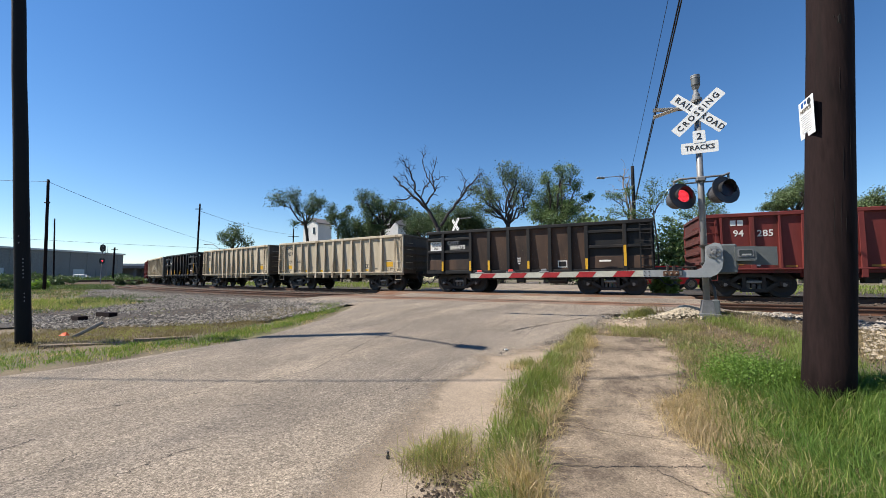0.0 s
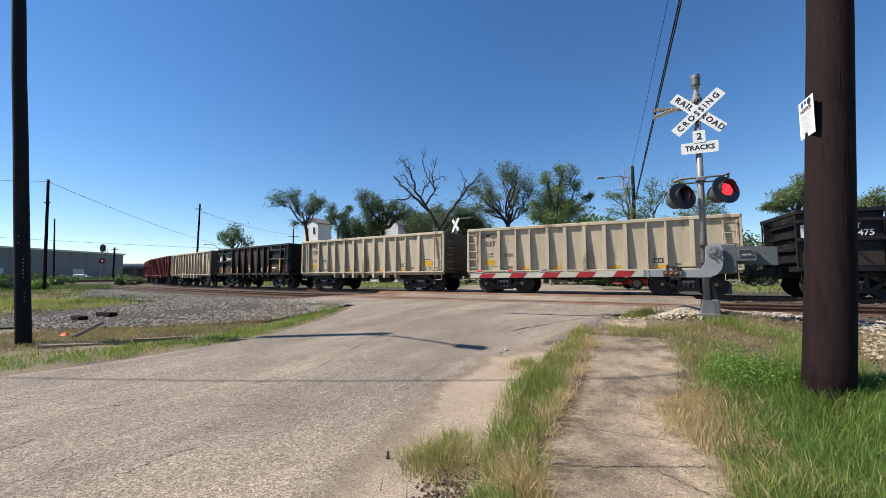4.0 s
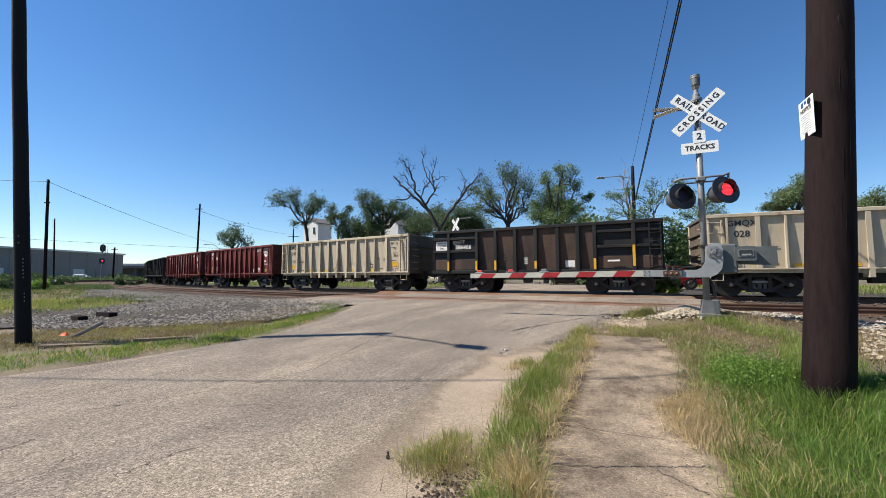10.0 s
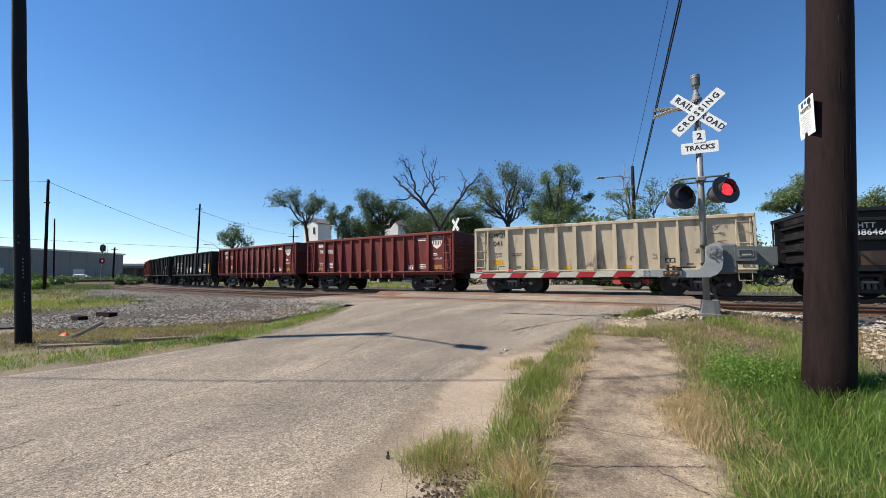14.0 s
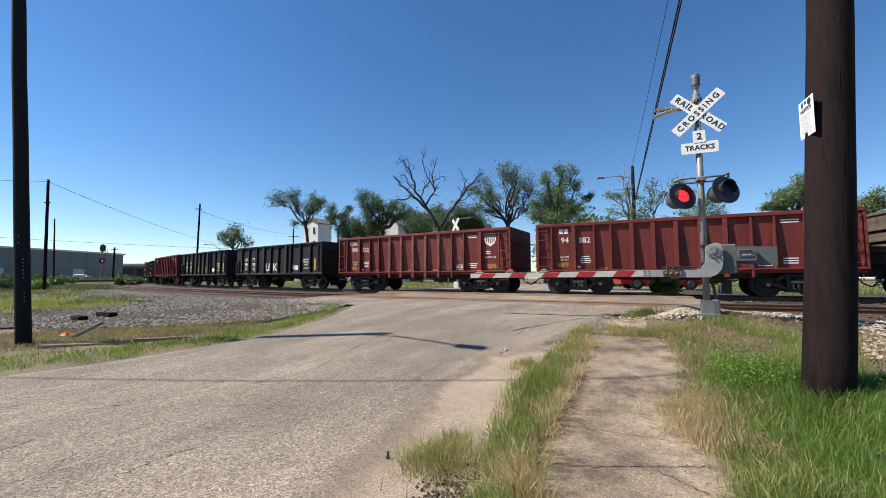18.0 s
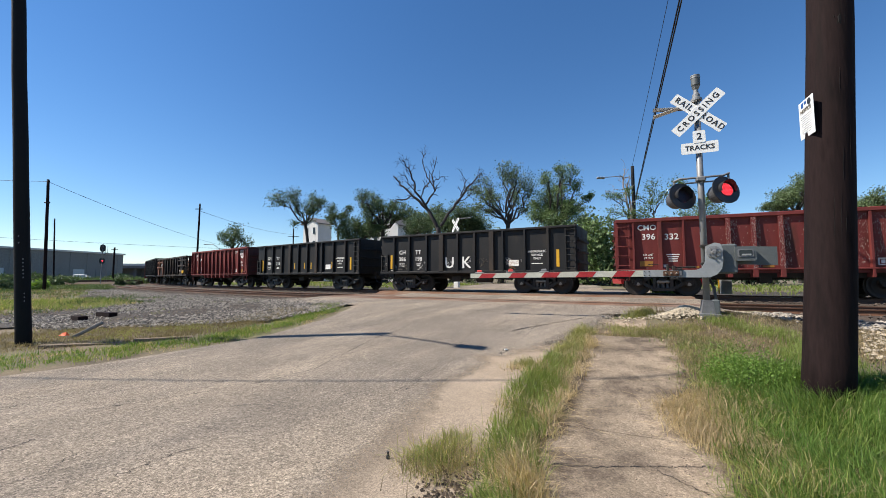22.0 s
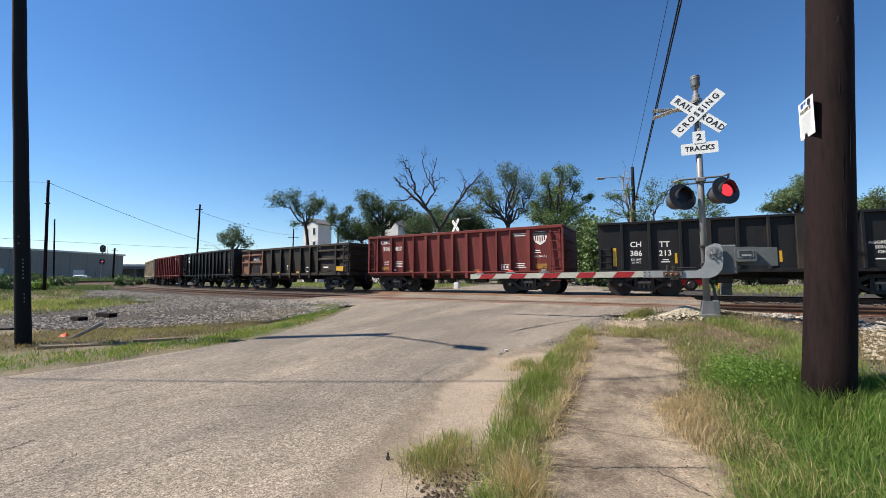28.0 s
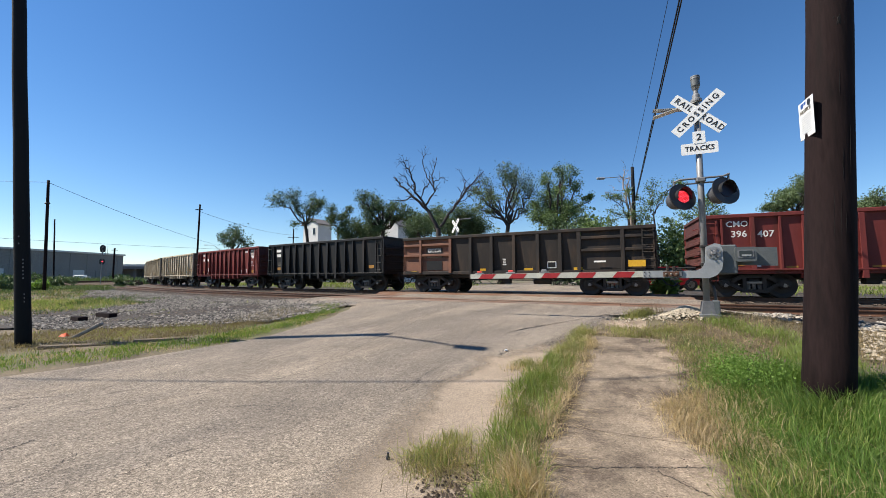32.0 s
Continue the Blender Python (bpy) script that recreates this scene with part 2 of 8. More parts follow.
# ---------------------------------------------------------------- mesh building
class Geo:
    """Collects vertices and faces for one mesh."""

    def __init__(self):
        self.v, self.f, self.m = [], [], []

    def add(self, verts, faces, mi=0, T=None):
        n = len(self.v)
        self.v += [tuple(T @ Vector(p)) for p in verts] if T else [tuple(p) for p in verts]
        self.f += [tuple(n + i for i in f) for f in faces]
        self.m += [mi] * len(faces)
        return self

    def box(self, c, s, b=0.0, mi=0, T=None):
        x, y, z = (k / 2 for k in s)
        cx, cy, cz = c
        if b <= 0:
            vs = [(cx + i * x, cy + j * y, cz + k * z) for i in (-1, 1) for j in (-1, 1) for k in (-1, 1)]
            fs = [(0, 1, 3, 2), (4, 6, 7, 5), (0, 4, 5, 1), (2, 3, 7, 6), (0, 2, 6, 4), (1, 5, 7, 3)]
            return self.add(vs, fs, mi, T)
        vs, key = [], {}
        for i in (-1, 1):
            for j in (-1, 1):
                for k in (-1, 1):
                    for a in range(3):
                        key[i, j, k, a] = len(vs)
                        vs.append((cx + i * (x - (a != 0) * b), cy + j * (y - (a != 1) * b), cz + k * (z - (a != 2) * b)))
        q = (-1, 1), (1, 1), (1, -1), (-1, -1)
        fs = []
        for sg in (-1, 1):
            fs.append([key[sg, u, w, 0] for u, w in q][::-sg])
            fs.append([key[u, sg, w, 1] for u, w in q][::sg])
            fs.append([key[u, w, sg, 2] for u, w in q][::-sg])
        for u in (-1, 1):
            for w in (-1, 1):
                fs.append((key[u, w, -1, 0], key[u, w, -1, 1], key[u, w, 1, 1], key[u, w, 1, 0]))
                fs.append((key[u, -1, w, 0], key[u, -1, w, 2], key[u, 1, w, 2], key[u, 1, w, 0]))
                fs.append((key[-1, u, w, 1], key[-1, u, w, 2], key[1, u, w, 2], key[1, u, w, 1]))
                for k in (-1, 1):
                    fs.append((key[u, w, k, 0], key[u, w, k, 1], key[u, w, k, 2]))
        return self.add(vs, fs, mi, T)

    def tube(self, pts, rad, n=8, caps=True, mi=0):
        """A round bar through the points; rad is one number or one for each point."""
        pts = [Vector(p) for p in pts]
        rs = [rad] * len(pts) if isinstance(rad, (int, float)) else list(rad)
        vs, fs = [], []
        for i, p in enumerate(pts):
            d = (pts[min(i + 1, len(pts) - 1)] - pts[max(i - 1, 0)]).normalized()
            a = d.cross((0, 0, 1)) if abs(d.z) < 0.95 else d.cross((0, 1, 0))
            a.normalize()
            c = d.cross(a)
            vs += [p + (a * math.cos(t) + c * math.sin(t)) * rs[i] for t in (2 * math.pi * k / n for k in range(n))]
        for i in range(len(pts) - 1):
            for k in range(n):
                fs.append((i * n + k, i * n + (k + 1) % n, (i + 1) * n + (k + 1) % n, (i + 1) * n + k))
        if caps:
            fs.append(tuple(range(n))[::-1])
            fs.append(tuple(range((len(pts) - 1) * n, len(pts) * n)))
        return self.add(vs, fs, mi)

    def prism(self, prof, p0, p1, u, w, mi=0):
        """A profile (pairs along u and w) carried from p0 to p1."""
        p0, p1, u, w = Vector(p0), Vector(p1), Vector(u), Vector(w)
        n = len(prof)
        vs = [p + u * a + w * b for p in (p0, p1) for a, b in prof]
        fs = [(k, (k + 1) % n, n + (k + 1) % n, n + k) for k in range(n)] + [tuple(range(n))[::-1], tuple(range(n, 2 * n))]
        return self.add(vs, fs, mi)

    def lathe(self, prof, n=24, T=None, mi=0, cap=True):
        """Radius and height pairs turned about z."""
        vs = [(r * math.cos(2 * math.pi * k / n), r * math.sin(2 * math.pi * k / n), h) for r, h in prof for k in range(n)]
        fs = [(i * n + k, i * n + (k + 1) % n, (i + 1) * n + (k + 1) % n, (i + 1) * n + k) for i in range(len(prof) - 1) for k in range(n)]
        if cap:
            fs += [tuple(range(n))[::-1], tuple(range((len(prof) - 1) * n, len(prof) * n))]
        return self.add(vs, fs, mi, T)

    def mesh(self, name, mats, smooth=False):
        me = bpy.data.meshes.new(name)
        me.from_pydata(self.v, [], self.f)
        for m in (mats if isinstance(mats, (list, tuple)) else [mats]):
            me.materials.append(m)
        me.polygons.foreach_set("material_index", self.m)
        if smooth:
            me.polygons.foreach_set("use_smooth", [True] * len(me.polygons))
        me.update()
        bm = bmesh.new()
        bm.from_mesh(me)
        if len(bm.faces) < 4000:
            bmesh.ops.recalc_face_normals(bm, faces=bm.faces)
            bm.to_mesh(me)
        bm.free()
        return me


def part(name, geo, mats, parent=None, label="", smooth=False, at=None):
    """One mesh object under a thing or a part."""
    ob = new(name, geo if isinstance(geo, bpy.types.Mesh) else geo.mesh(name, mats, smooth))
    if parent:
        ob.parent = parent
    if at is not None:
        ob.matrix_basis = at
    if label:
        ob["label"] = label
    return ob


def thing(name, m, label, category, group="", kind=""):
    ob = new(name)
    ob.empty_display_size = 0.2
    ob.matrix_basis = m
    return tagged(ob, label, category, group, kind)


TEXTS = {}


def text_mesh(body, size, mat_, depth=0.002, space=1.0):
    key = (body, size, mat_.name, space)
    if key not in TEXTS:
        cu = bpy.data.curves.new("lettering", "FONT")
        cu.body, cu.size, cu.extrude, cu.resolution_u, cu.offset = body, size, depth, 2, 0.014 * size
        cu.align_x, cu.align_y, cu.space_character = "CENTER", "CENTER", space
        cu.materials.append(mat_)
        tmp = new("lettering", cu)
        bpy.context.view_layer.update()
        me = bpy.data.meshes.new_from_object(tmp)
        bpy.data.objects.remove(tmp)
        TEXTS[key] = me
    return TEXTS[key]


# ---------------------------------------------------------------- the line of the track and the lie of the land
SS = np.arange(-130.0, 300.0, 0.25)
_k = np.interp(SS, [-6, 0, 15, 30, 45, 65, 110], [0.0, 0.0089, 0.0084, 0.0068, 0.0062, 0.0067, 0.0070])
_th = np.concatenate([[0], np.cumsum((_k[1:] + _k[:-1]) / 2 * 0.25)])
_i0 = int(np.argmin(abs(SS)))
TT = _th - _th[_i0] + 0.3271
_x = np.concatenate([[0], np.cumsum(-(np.cos(TT[1:]) + np.cos(TT[:-1])) / 2 * 0.25)])
_y = np.concatenate([[0], np.cumsum((np.sin(TT[1:]) + np.sin(TT[:-1])) / 2 * 0.25)])
# line of the near face of the train; it runs from far right (negative) round the bend
SX, SY = _x - _x[_i0] + 20.4708, _y - _y[_i0] + 10.3958
HALF = 1.5                  # half the width of a car
SPACING = 4.17              # between the two tracks
Z_FAR, Z_NEAR = 0.758, 0.640  # tops of the rails


def on_line(s, away):
    """A point beside the line at s; away: metres from the train's near face, away from the viewer's side. Also the heading."""
    x, y, t = np.interp(s, SS, SX), np.interp(s, SS, SY), np.interp(s, SS, TT)
    return x + np.sin(t) * away, y + np.cos(t) * away, t


def q_of(x, y):
    """Metres in front of the train's near face, and the place along the line."""
    x, y = np.atleast_1d(np.asarray(x, float)), np.atleast_1d(np.asarray(y, float))
    step = 4
    d = np.hypot(SX[None, ::step] - x[:, None], SY[None, ::step] - y[:, None])
    j = np.argmin(d, axis=1) * step
    return (SX[j] - x) * np.sin(TT[j]) + (SY[j] - y) * np.cos(TT[j]), SS[j]


QZ = ([-60, -12, -6.5, -4, 0, 2, 3.4, 5, 7, 9, 10.5, 12, 14, 16, 25, 60],
      [0.95, 0.90, 0.80, 0.70, 0.70, 0.64, 0.60, 0.58, 0.53, 0.38, 0.27, 0.15, 0.03, 0.0, -0.03, 0.0])


QL = ([-60, -12, -6.5, -4, -1.5, 0, 2, 3.4, 5, 7, 9, 10.5, 12, 14, 16, 25, 60],
      [0.95, 0.90, 0.74, 0.50, 0.46, 0.46, 0.40, 0.36, 0.37, 0.37, 0.32, 0.26, 0.15, 0.05, 0.0, -0.03, 0.0])


def bell(x, y, cx, cy, r):
    return np.exp(-((x - cx) ** 2 + (y - cy) ** 2) / (r * r))


def ground_z(x, y, rough=True):
    x, y = np.atleast_1d(np.asarray(x, float)), np.atleast_1d(np.asarray(y, float))
    q, s = q_of(x, y)
    cross = np.clip((s - 8.5) / 3.0, 0, 1) * np.clip((29.5 - s) / 3.5, 0, 1)
    z = np.interp(q, *QZ) * cross + np.interp(q, *QL) * (1 - cross)
    far = np.clip((np.hypot(x, y) - 55) / 60, 0, 1) * np.clip((np.abs(q - 1) - 7) / 20, 0, 1)
    z = z * (1 - far) + 0.9 * far
    z = z + 0.22 * bell(x, y, 4.3, 4.3, 1.4) + 0.22 * bell(x, y, 5.9, 8.8, 1.3)
    return z


def gz(x, y):
    return float(ground_z(x, y)[0])

# ---------------------------------------------------------------- ground
def lines(lo, hi, step, far):
    a = list(np.arange(lo, hi + 1e-6, step))
    k, d = hi, step
    while k < far:
        d *= 1.35
        k += d
        a.append(k)
    k, d = lo, step
    while k > -far:
        d *= 1.35
        k -= d
        a.insert(0, k)
    return np.array(a)


def sheet(name, xs, ys, zf, material, kind, label, category):
    gx, gy = np.meshgrid(xs, ys, indexing="ij")
    z = zf(gx.ravel(), gy.ravel())
    n, m = len(xs), len(ys)
    me = bpy.data.meshes.new(name)
    idx = np.arange(n * m).reshape(n, m)
    fs = np.stack([idx[:-1, :-1], idx[1:, :-1], idx[1:, 1:], idx[:-1, 1:]], -1).reshape(-1, 4)
    me.from_pydata(np.stack([gx.ravel(), gy.ravel(), z], -1).tolist(), [], fs.tolist())
    me.materials.append(material)
    me.polygons.foreach_set("use_smooth", [True] * len(me.polygons))
    return tagged(new(name, me), label, category, "", kind)


sheet("ground", lines(-45, 40, 0.6, 2600), lines(-12, 70, 0.6, 2600),
      lambda x, y: ground_z(x, y) - 0.05 + 0.025 * np.sin(x * 2.1 + np.sin(y * 1.3)) * np.sin(y * 1.7),
      M_SOIL, "structure", "dry soil with thin grass and weeds", "ground")

# road: a strip between two edges, draped over the land
ROAD_L = [(-30, -14), (-14, -3), (-9.2, 3.0), (-6.55, 5.88), (-5.5, 7.0), (-4.2, 8.3), (-3.5, 10.4), (-3.15, 12.5), (-3.4, 14.6), (-2.6, 18.0), (-0.9, 22.5), (1.8, 30), (6, 40), (16, 62)]
ROAD_R = [(-4.2, -8), (-1.6, -1.5), (-0.85, 1.0), (-0.32, 2.71), (0.12, 3.82), (1.0, 5.66), (2.05, 7.2), (3.2, 8.5), (4.6, 10.2), (7.6, 11.6), (9.6, 13.8), (9.6, 17.2), (9.2, 22), (12, 30), (16, 40), (26, 62)]


def resample(poly, n):
    p = np.array(poly, float)
    d = np.concatenate([[0], np.cumsum(np.hypot(*np.diff(p, axis=0).T))])
    t = np.linspace(0, d[-1], n)
    return np.stack([np.interp(t, d, p[:, 0]), np.interp(t, d, p[:, 1])], -1)


def strip(name, left, right, n, m, lift, material, kind, label, category, ragged=0.0, seed=1):
    a, b = resample(left, n), resample(right, n)
    rng = np.random.RandomState(seed)
    w = np.linspace(0, 1, m)
    pts = a[:, None, :] * (1 - w)[None, :, None] + b[:, None, :] * w[None, :, None]
    pts[:, 0] += rng.normal(0, ragged, (n, 2))
    pts[:, -1] += rng.normal(0, ragged, (n, 2))
    z = ground_z(pts[..., 0].ravel(), pts[..., 1].ravel()).reshape(n, m) + lift
    z[:, 0] -= 0.09
    z[:, -1] -= 0.09
    vs = np.concatenate([pts, z[..., None]], -1).reshape(-1, 3)
    idx = np.arange(n * m).reshape(n, m)
    fs = np.stack([idx[:-1, :-1], idx[:-1, 1:], idx[1:, 1:], idx[1:, :-1]], -1).reshape(-1, 4)
    me = bpy.data.meshes.new(name)
    me.from_pydata(vs.tolist(), [], fs.tolist())
    me.materials.append(material)
    me.polygons.foreach_set("use_smooth", [True] * len(me.polygons))
    return tagged(new(name, me), label, category, "", kind)


strip("road", ROAD_L, ROAD_R, 150, 40, 0.02, M_ASPHALT, "structure", "sun-bleached cracked asphalt road rising to the crossing", "road", ragged=0.035)

# ---------------------------------------------------------------- tracks
RAIL = [(-0.075, -0.17), (0.075, -0.17), (0.075, -0.155), (0.012, -0.13), (0.012, -0.045), (0.037, -0.035), (0.037, -0.004), (0.03, 0.0), (-0.03, 0.0), (-0.037, -0.004), (-0.037, -0.035), (-0.012, -0.045), (-0.012, -0.13), (-0.075, -0.155)]


def rail(track, away, ztop, s0, s1, label):
    ss = np.arange(s0, s1, 1.0)
    x, y, t = on_line(ss, away)
    n = len(RAIL)
    g = Geo()
    vs = [(x[i] + np.sin(t[i]) * a, y[i] + np.cos(t[i]) * a, ztop + b) for i in range(len(ss)) for a, b in RAIL]
    for i in range(len(ss) - 1):
        for k in range(n):
            g.f.append((i * n + k, i * n + (k + 1) % n, (i + 1) * n + (k + 1) % n, (i + 1) * n + k))
            g.m.append(1 if k == 7 else 0)
    g.v = vs
    return part("rail", g, [M_RAIL, M_RAILTOP], track, label)


def ballast_bed(track, c, ztop, s0, s1):
    prof = [(-3.0, -0.62), (-1.75, -0.20), (-1.0, -0.165), (0, -0.16), (1.0, -0.165), (1.75, -0.20), (3.0, -0.62)]
    ss = np.arange(s0, s1, 1.5)
    x, y, t = on_line(ss, c)
    g = Geo()
    g.v = [(x[i] + np.sin(t[i]) * a, y[i] + np.cos(t[i]) * a, ztop + b) for i in range(len(ss)) for a, b in prof]
    n = len(prof)
    for i in range(len(ss) - 1):
        for k in range(n - 1):
            g.f.append((i * n + k, i * n + k + 1, (i + 1) * n + k + 1, (i + 1) * n + k))
            g.m.append(0)
    return part("ballast", g, M_BED, track, smooth=True)


TIE = Geo().box((0, 0, -0.10), (0.22, 2.6, 0.2), 0.012).mesh("tie", M_TIE)
rng = random.Random(4)
for nm, c, zt, lab in (("track_far", HALF, Z_FAR, "rusty steel rails on wooden ties in ballast, under the train"), ("track_near", HALF - SPACING, Z_NEAR, "rusty steel rails on wooden ties in grey ballast")):
    tr = thing(nm, Matrix.Identity(4), lab, "railway track", "two tracks", "structure")
    for side in (-0.752, 0.752):
        rail(tr, c + side, zt, -120, 230, "")
    for a, b in ((-120, 11.6), (26.3, 230)):
        ballast_bed(tr, c, zt, a, b)
    far = Geo()
    for k in range(-150, 400):
        s = k * 0.55 + rng.uniform(-0.03, 0.03)
        if 11.8 < s < 26.0:
            continue
        x, y, t = on_line(s, c)
        m = Matrix.Translation((x, y, zt - 0.172)) @ Matrix.Rotation(-t, 4, "Z")
        if -8 < s < 60:
            part("tie", TIE, None, tr, at=m)
        else:
            far.box((0, 0, -0.10), (0.22, 2.6, 0.2), 0, 0, m)
    part("far_ties", far, M_TIE, tr)["kind"] = "stuff"

# ---------------------------------------------------------------- the train
BL = 5.4                     # half the length of a car body
TC = 3.72                    # truck centres from the middle
WR = 0.457                   # wheel radius


def wheelset(parent, x):
    g = Geo()
    R = Matrix.Rotation(radians(90), 4, "X")
    for sy in (-1, 1):
        prof = [(0.10, 0.075), (0.13, 0.05), (0.30, 0.035), (0.385, 0.065), (0.455, 0.065), (0.457, -0.03), (0.485, -0.045), (0.485, -0.07), (0.40, -0.07), (0.36, -0.02), (0.14, -0.02), (0.10, -0.08)]
        T = Matrix.Translation((0, sy * 0.755, 0)) @ (R if sy < 0 else Matrix.Rotation(radians(-90), 4, "X"))
        g.lathe(prof, 28, T, 0)
        g.lathe([(0.105, 0.0), (0.105, 0.30), (0.085, 0.335)], 16, T, 0)
        g.lathe([(0.07, 0.334), (0.05, 0.35)], 12, T, 1)
        for k in range(3):
            a = k * 2.0944
            g.box((0.06 * math.cos(a), 0.06 * math.sin(a), 0.345), (0.03, 0.03, 0.025), 0, 1, T)
    g.tube([(0, -0.75, 0), (0, 0.75, 0)], 0.085, 12)
    return part("wheelset", g, [M_WHEEL, M_CAP], parent, at=Matrix.Translation((x, 0, 0)))


def truck(parent, x):
    """Three-piece truck: two cast side frames, bolster, spring groups and two wheelsets."""
    body = Geo().box((0, 0, 0.60), (0.36, 2.0, 0.22), 0.03)
    body.lathe([(0.2, 0.70), (0.2, 0.80)], 16)
    tr = part("truck", body, M_IRON, parent, at=Matrix.Translation((x, 0, 0)))
    for sy in (-1, 1):
        g = Geo()
        y = sy * 1.0
        # cast frame: outer bars, leaving the two triangular windows and the spring pocket open
        def bar(p, q, w, d=0.14):
            (a, b), (c, e) = p, q
            v = Vector((c - a, 0, e - b))
            n = Vector((-v.z, 0, v.x)).normalized() * w / 2
            P, Q = Vector((a, y, b)), Vector((c, y, e))
            g.prism([(-1, -d / 2), (1, -d / 2), (1, d / 2), (-1, d / 2)], P, Q, n, Vector((0, 1, 0)))
        bar((-1.10, 0.56), (-0.66, 0.60), 0.13)
        bar((0.66, 0.60), (1.10, 0.56), 0.13)
        bar((-0.72, 0.58), (-0.36, 0.80), 0.13)
        bar((0.36, 0.80), (0.72, 0.58), 0.13)
        bar((-0.42, 0.79), (0.42, 0.79), 0.12, 0.17)
        bar((-0.80, 0.56), (-0.30, 0.25), 0.12)
        bar((0.30, 0.25), (0.80, 0.56), 0.12)
        bar((-0.40, 0.25), (0.40, 0.25), 0.12, 0.24)
        bar((-0.30, 0.26), (-0.30, 0.80), 0.12)
        bar((0.30, 0.26), (0.30, 0.80), 0.12)
        for sx in (-1, 1):
            g.box((sx * 0.89, y, 0.50), (0.30, 0.20, 0.20), 0.03)
        part("side_frame", g, M_IRON, tr)
        for k in (-0.17, 0.0, 0.17):
            prof = [p for i in range(6) for p in ((0.052, 0.035 * i), (0.07, 0.035 * i + 0.015))]
            part("spring", Geo().lathe(prof, 8, Matrix.Translation((k, y - 0.02 * sy, 0.31))), M_CAP, tr)
        part("spring_cap", Geo().box((0, y, 0.56), (0.46, 0.2, 0.10), 0.02), M_CAP, tr)
    shoe = Geo()
    for sx in (-0.36, 0.36):
        shoe.box((sx, 0, 0.42), (0.06, 1.6, 0.10), 0.01)
    part("brake_beam", shoe, M_IRON, tr)
    for sx in (-0.889, 0.889):
        w = wheelset(tr, sx)
        w.location.z = WR
    return tr


def coupler(parent, sx, BL=BL):
    g = Geo()
    g.box((sx * (BL + 0.25), 0, 0.88), (0.75, 0.14, 0.16), 0.02)
    g.box((sx * (BL + 0.62), 0.04, 0.88), (0.22, 0.30, 0.28), 0.05)
    g.box((sx * (BL + 0.05), 0, 0.88), (0.16, 0.5, 0.42), 0.02)
    cp = part("coupler", g, M_IRON, parent)
    h = Geo().tube([(sx * (BL + 0.1), -0.28, 0.80), (sx * (BL + 0.3), -0.30, 0.50), (sx * (BL + 0.55), -0.22, 0.40), (sx * (BL + 0.75), -0.10, 0.55)], 0.025, 6)
    part("air_hose", h, M_HOOD, cp)


def ladder(parent, x, sy, z0, z1, n, material, w=0.42, y=1.5):
    g = Geo()
    for k in range(n):
        z = z0 + (z1 - z0) * k / (n - 1)
        g.tube([(x - w / 2, sy * (y - 0.06), z), (x - w / 2, sy * (y + 0.035), z), (x + w / 2, sy * (y + 0.035), z), (x + w / 2, sy * (y - 0.06), z)], 0.013, 5)
    g.box((x - w / 2, sy * (y - 0.03), (z0 + z1) / 2), (0.05, 0.08, z1 - z0 + 0.2))
    g.box((x + w / 2, sy * (y - 0.03), (z0 + z1) / 2), (0.05, 0.08, z1 - z0 + 0.2))
    return part("ladder", g, material, parent)


def stirrup(parent, x, sy, material):
    g = Geo().tube([(x - 0.2, sy * 1.42, 1.02), (x - 0.2, sy * 1.42, 0.62), (x + 0.2, sy * 1.42, 0.62), (x + 0.2, sy * 1.42, 1.02)], 0.016, 5)
    part("stirrup_step", g, material, parent)


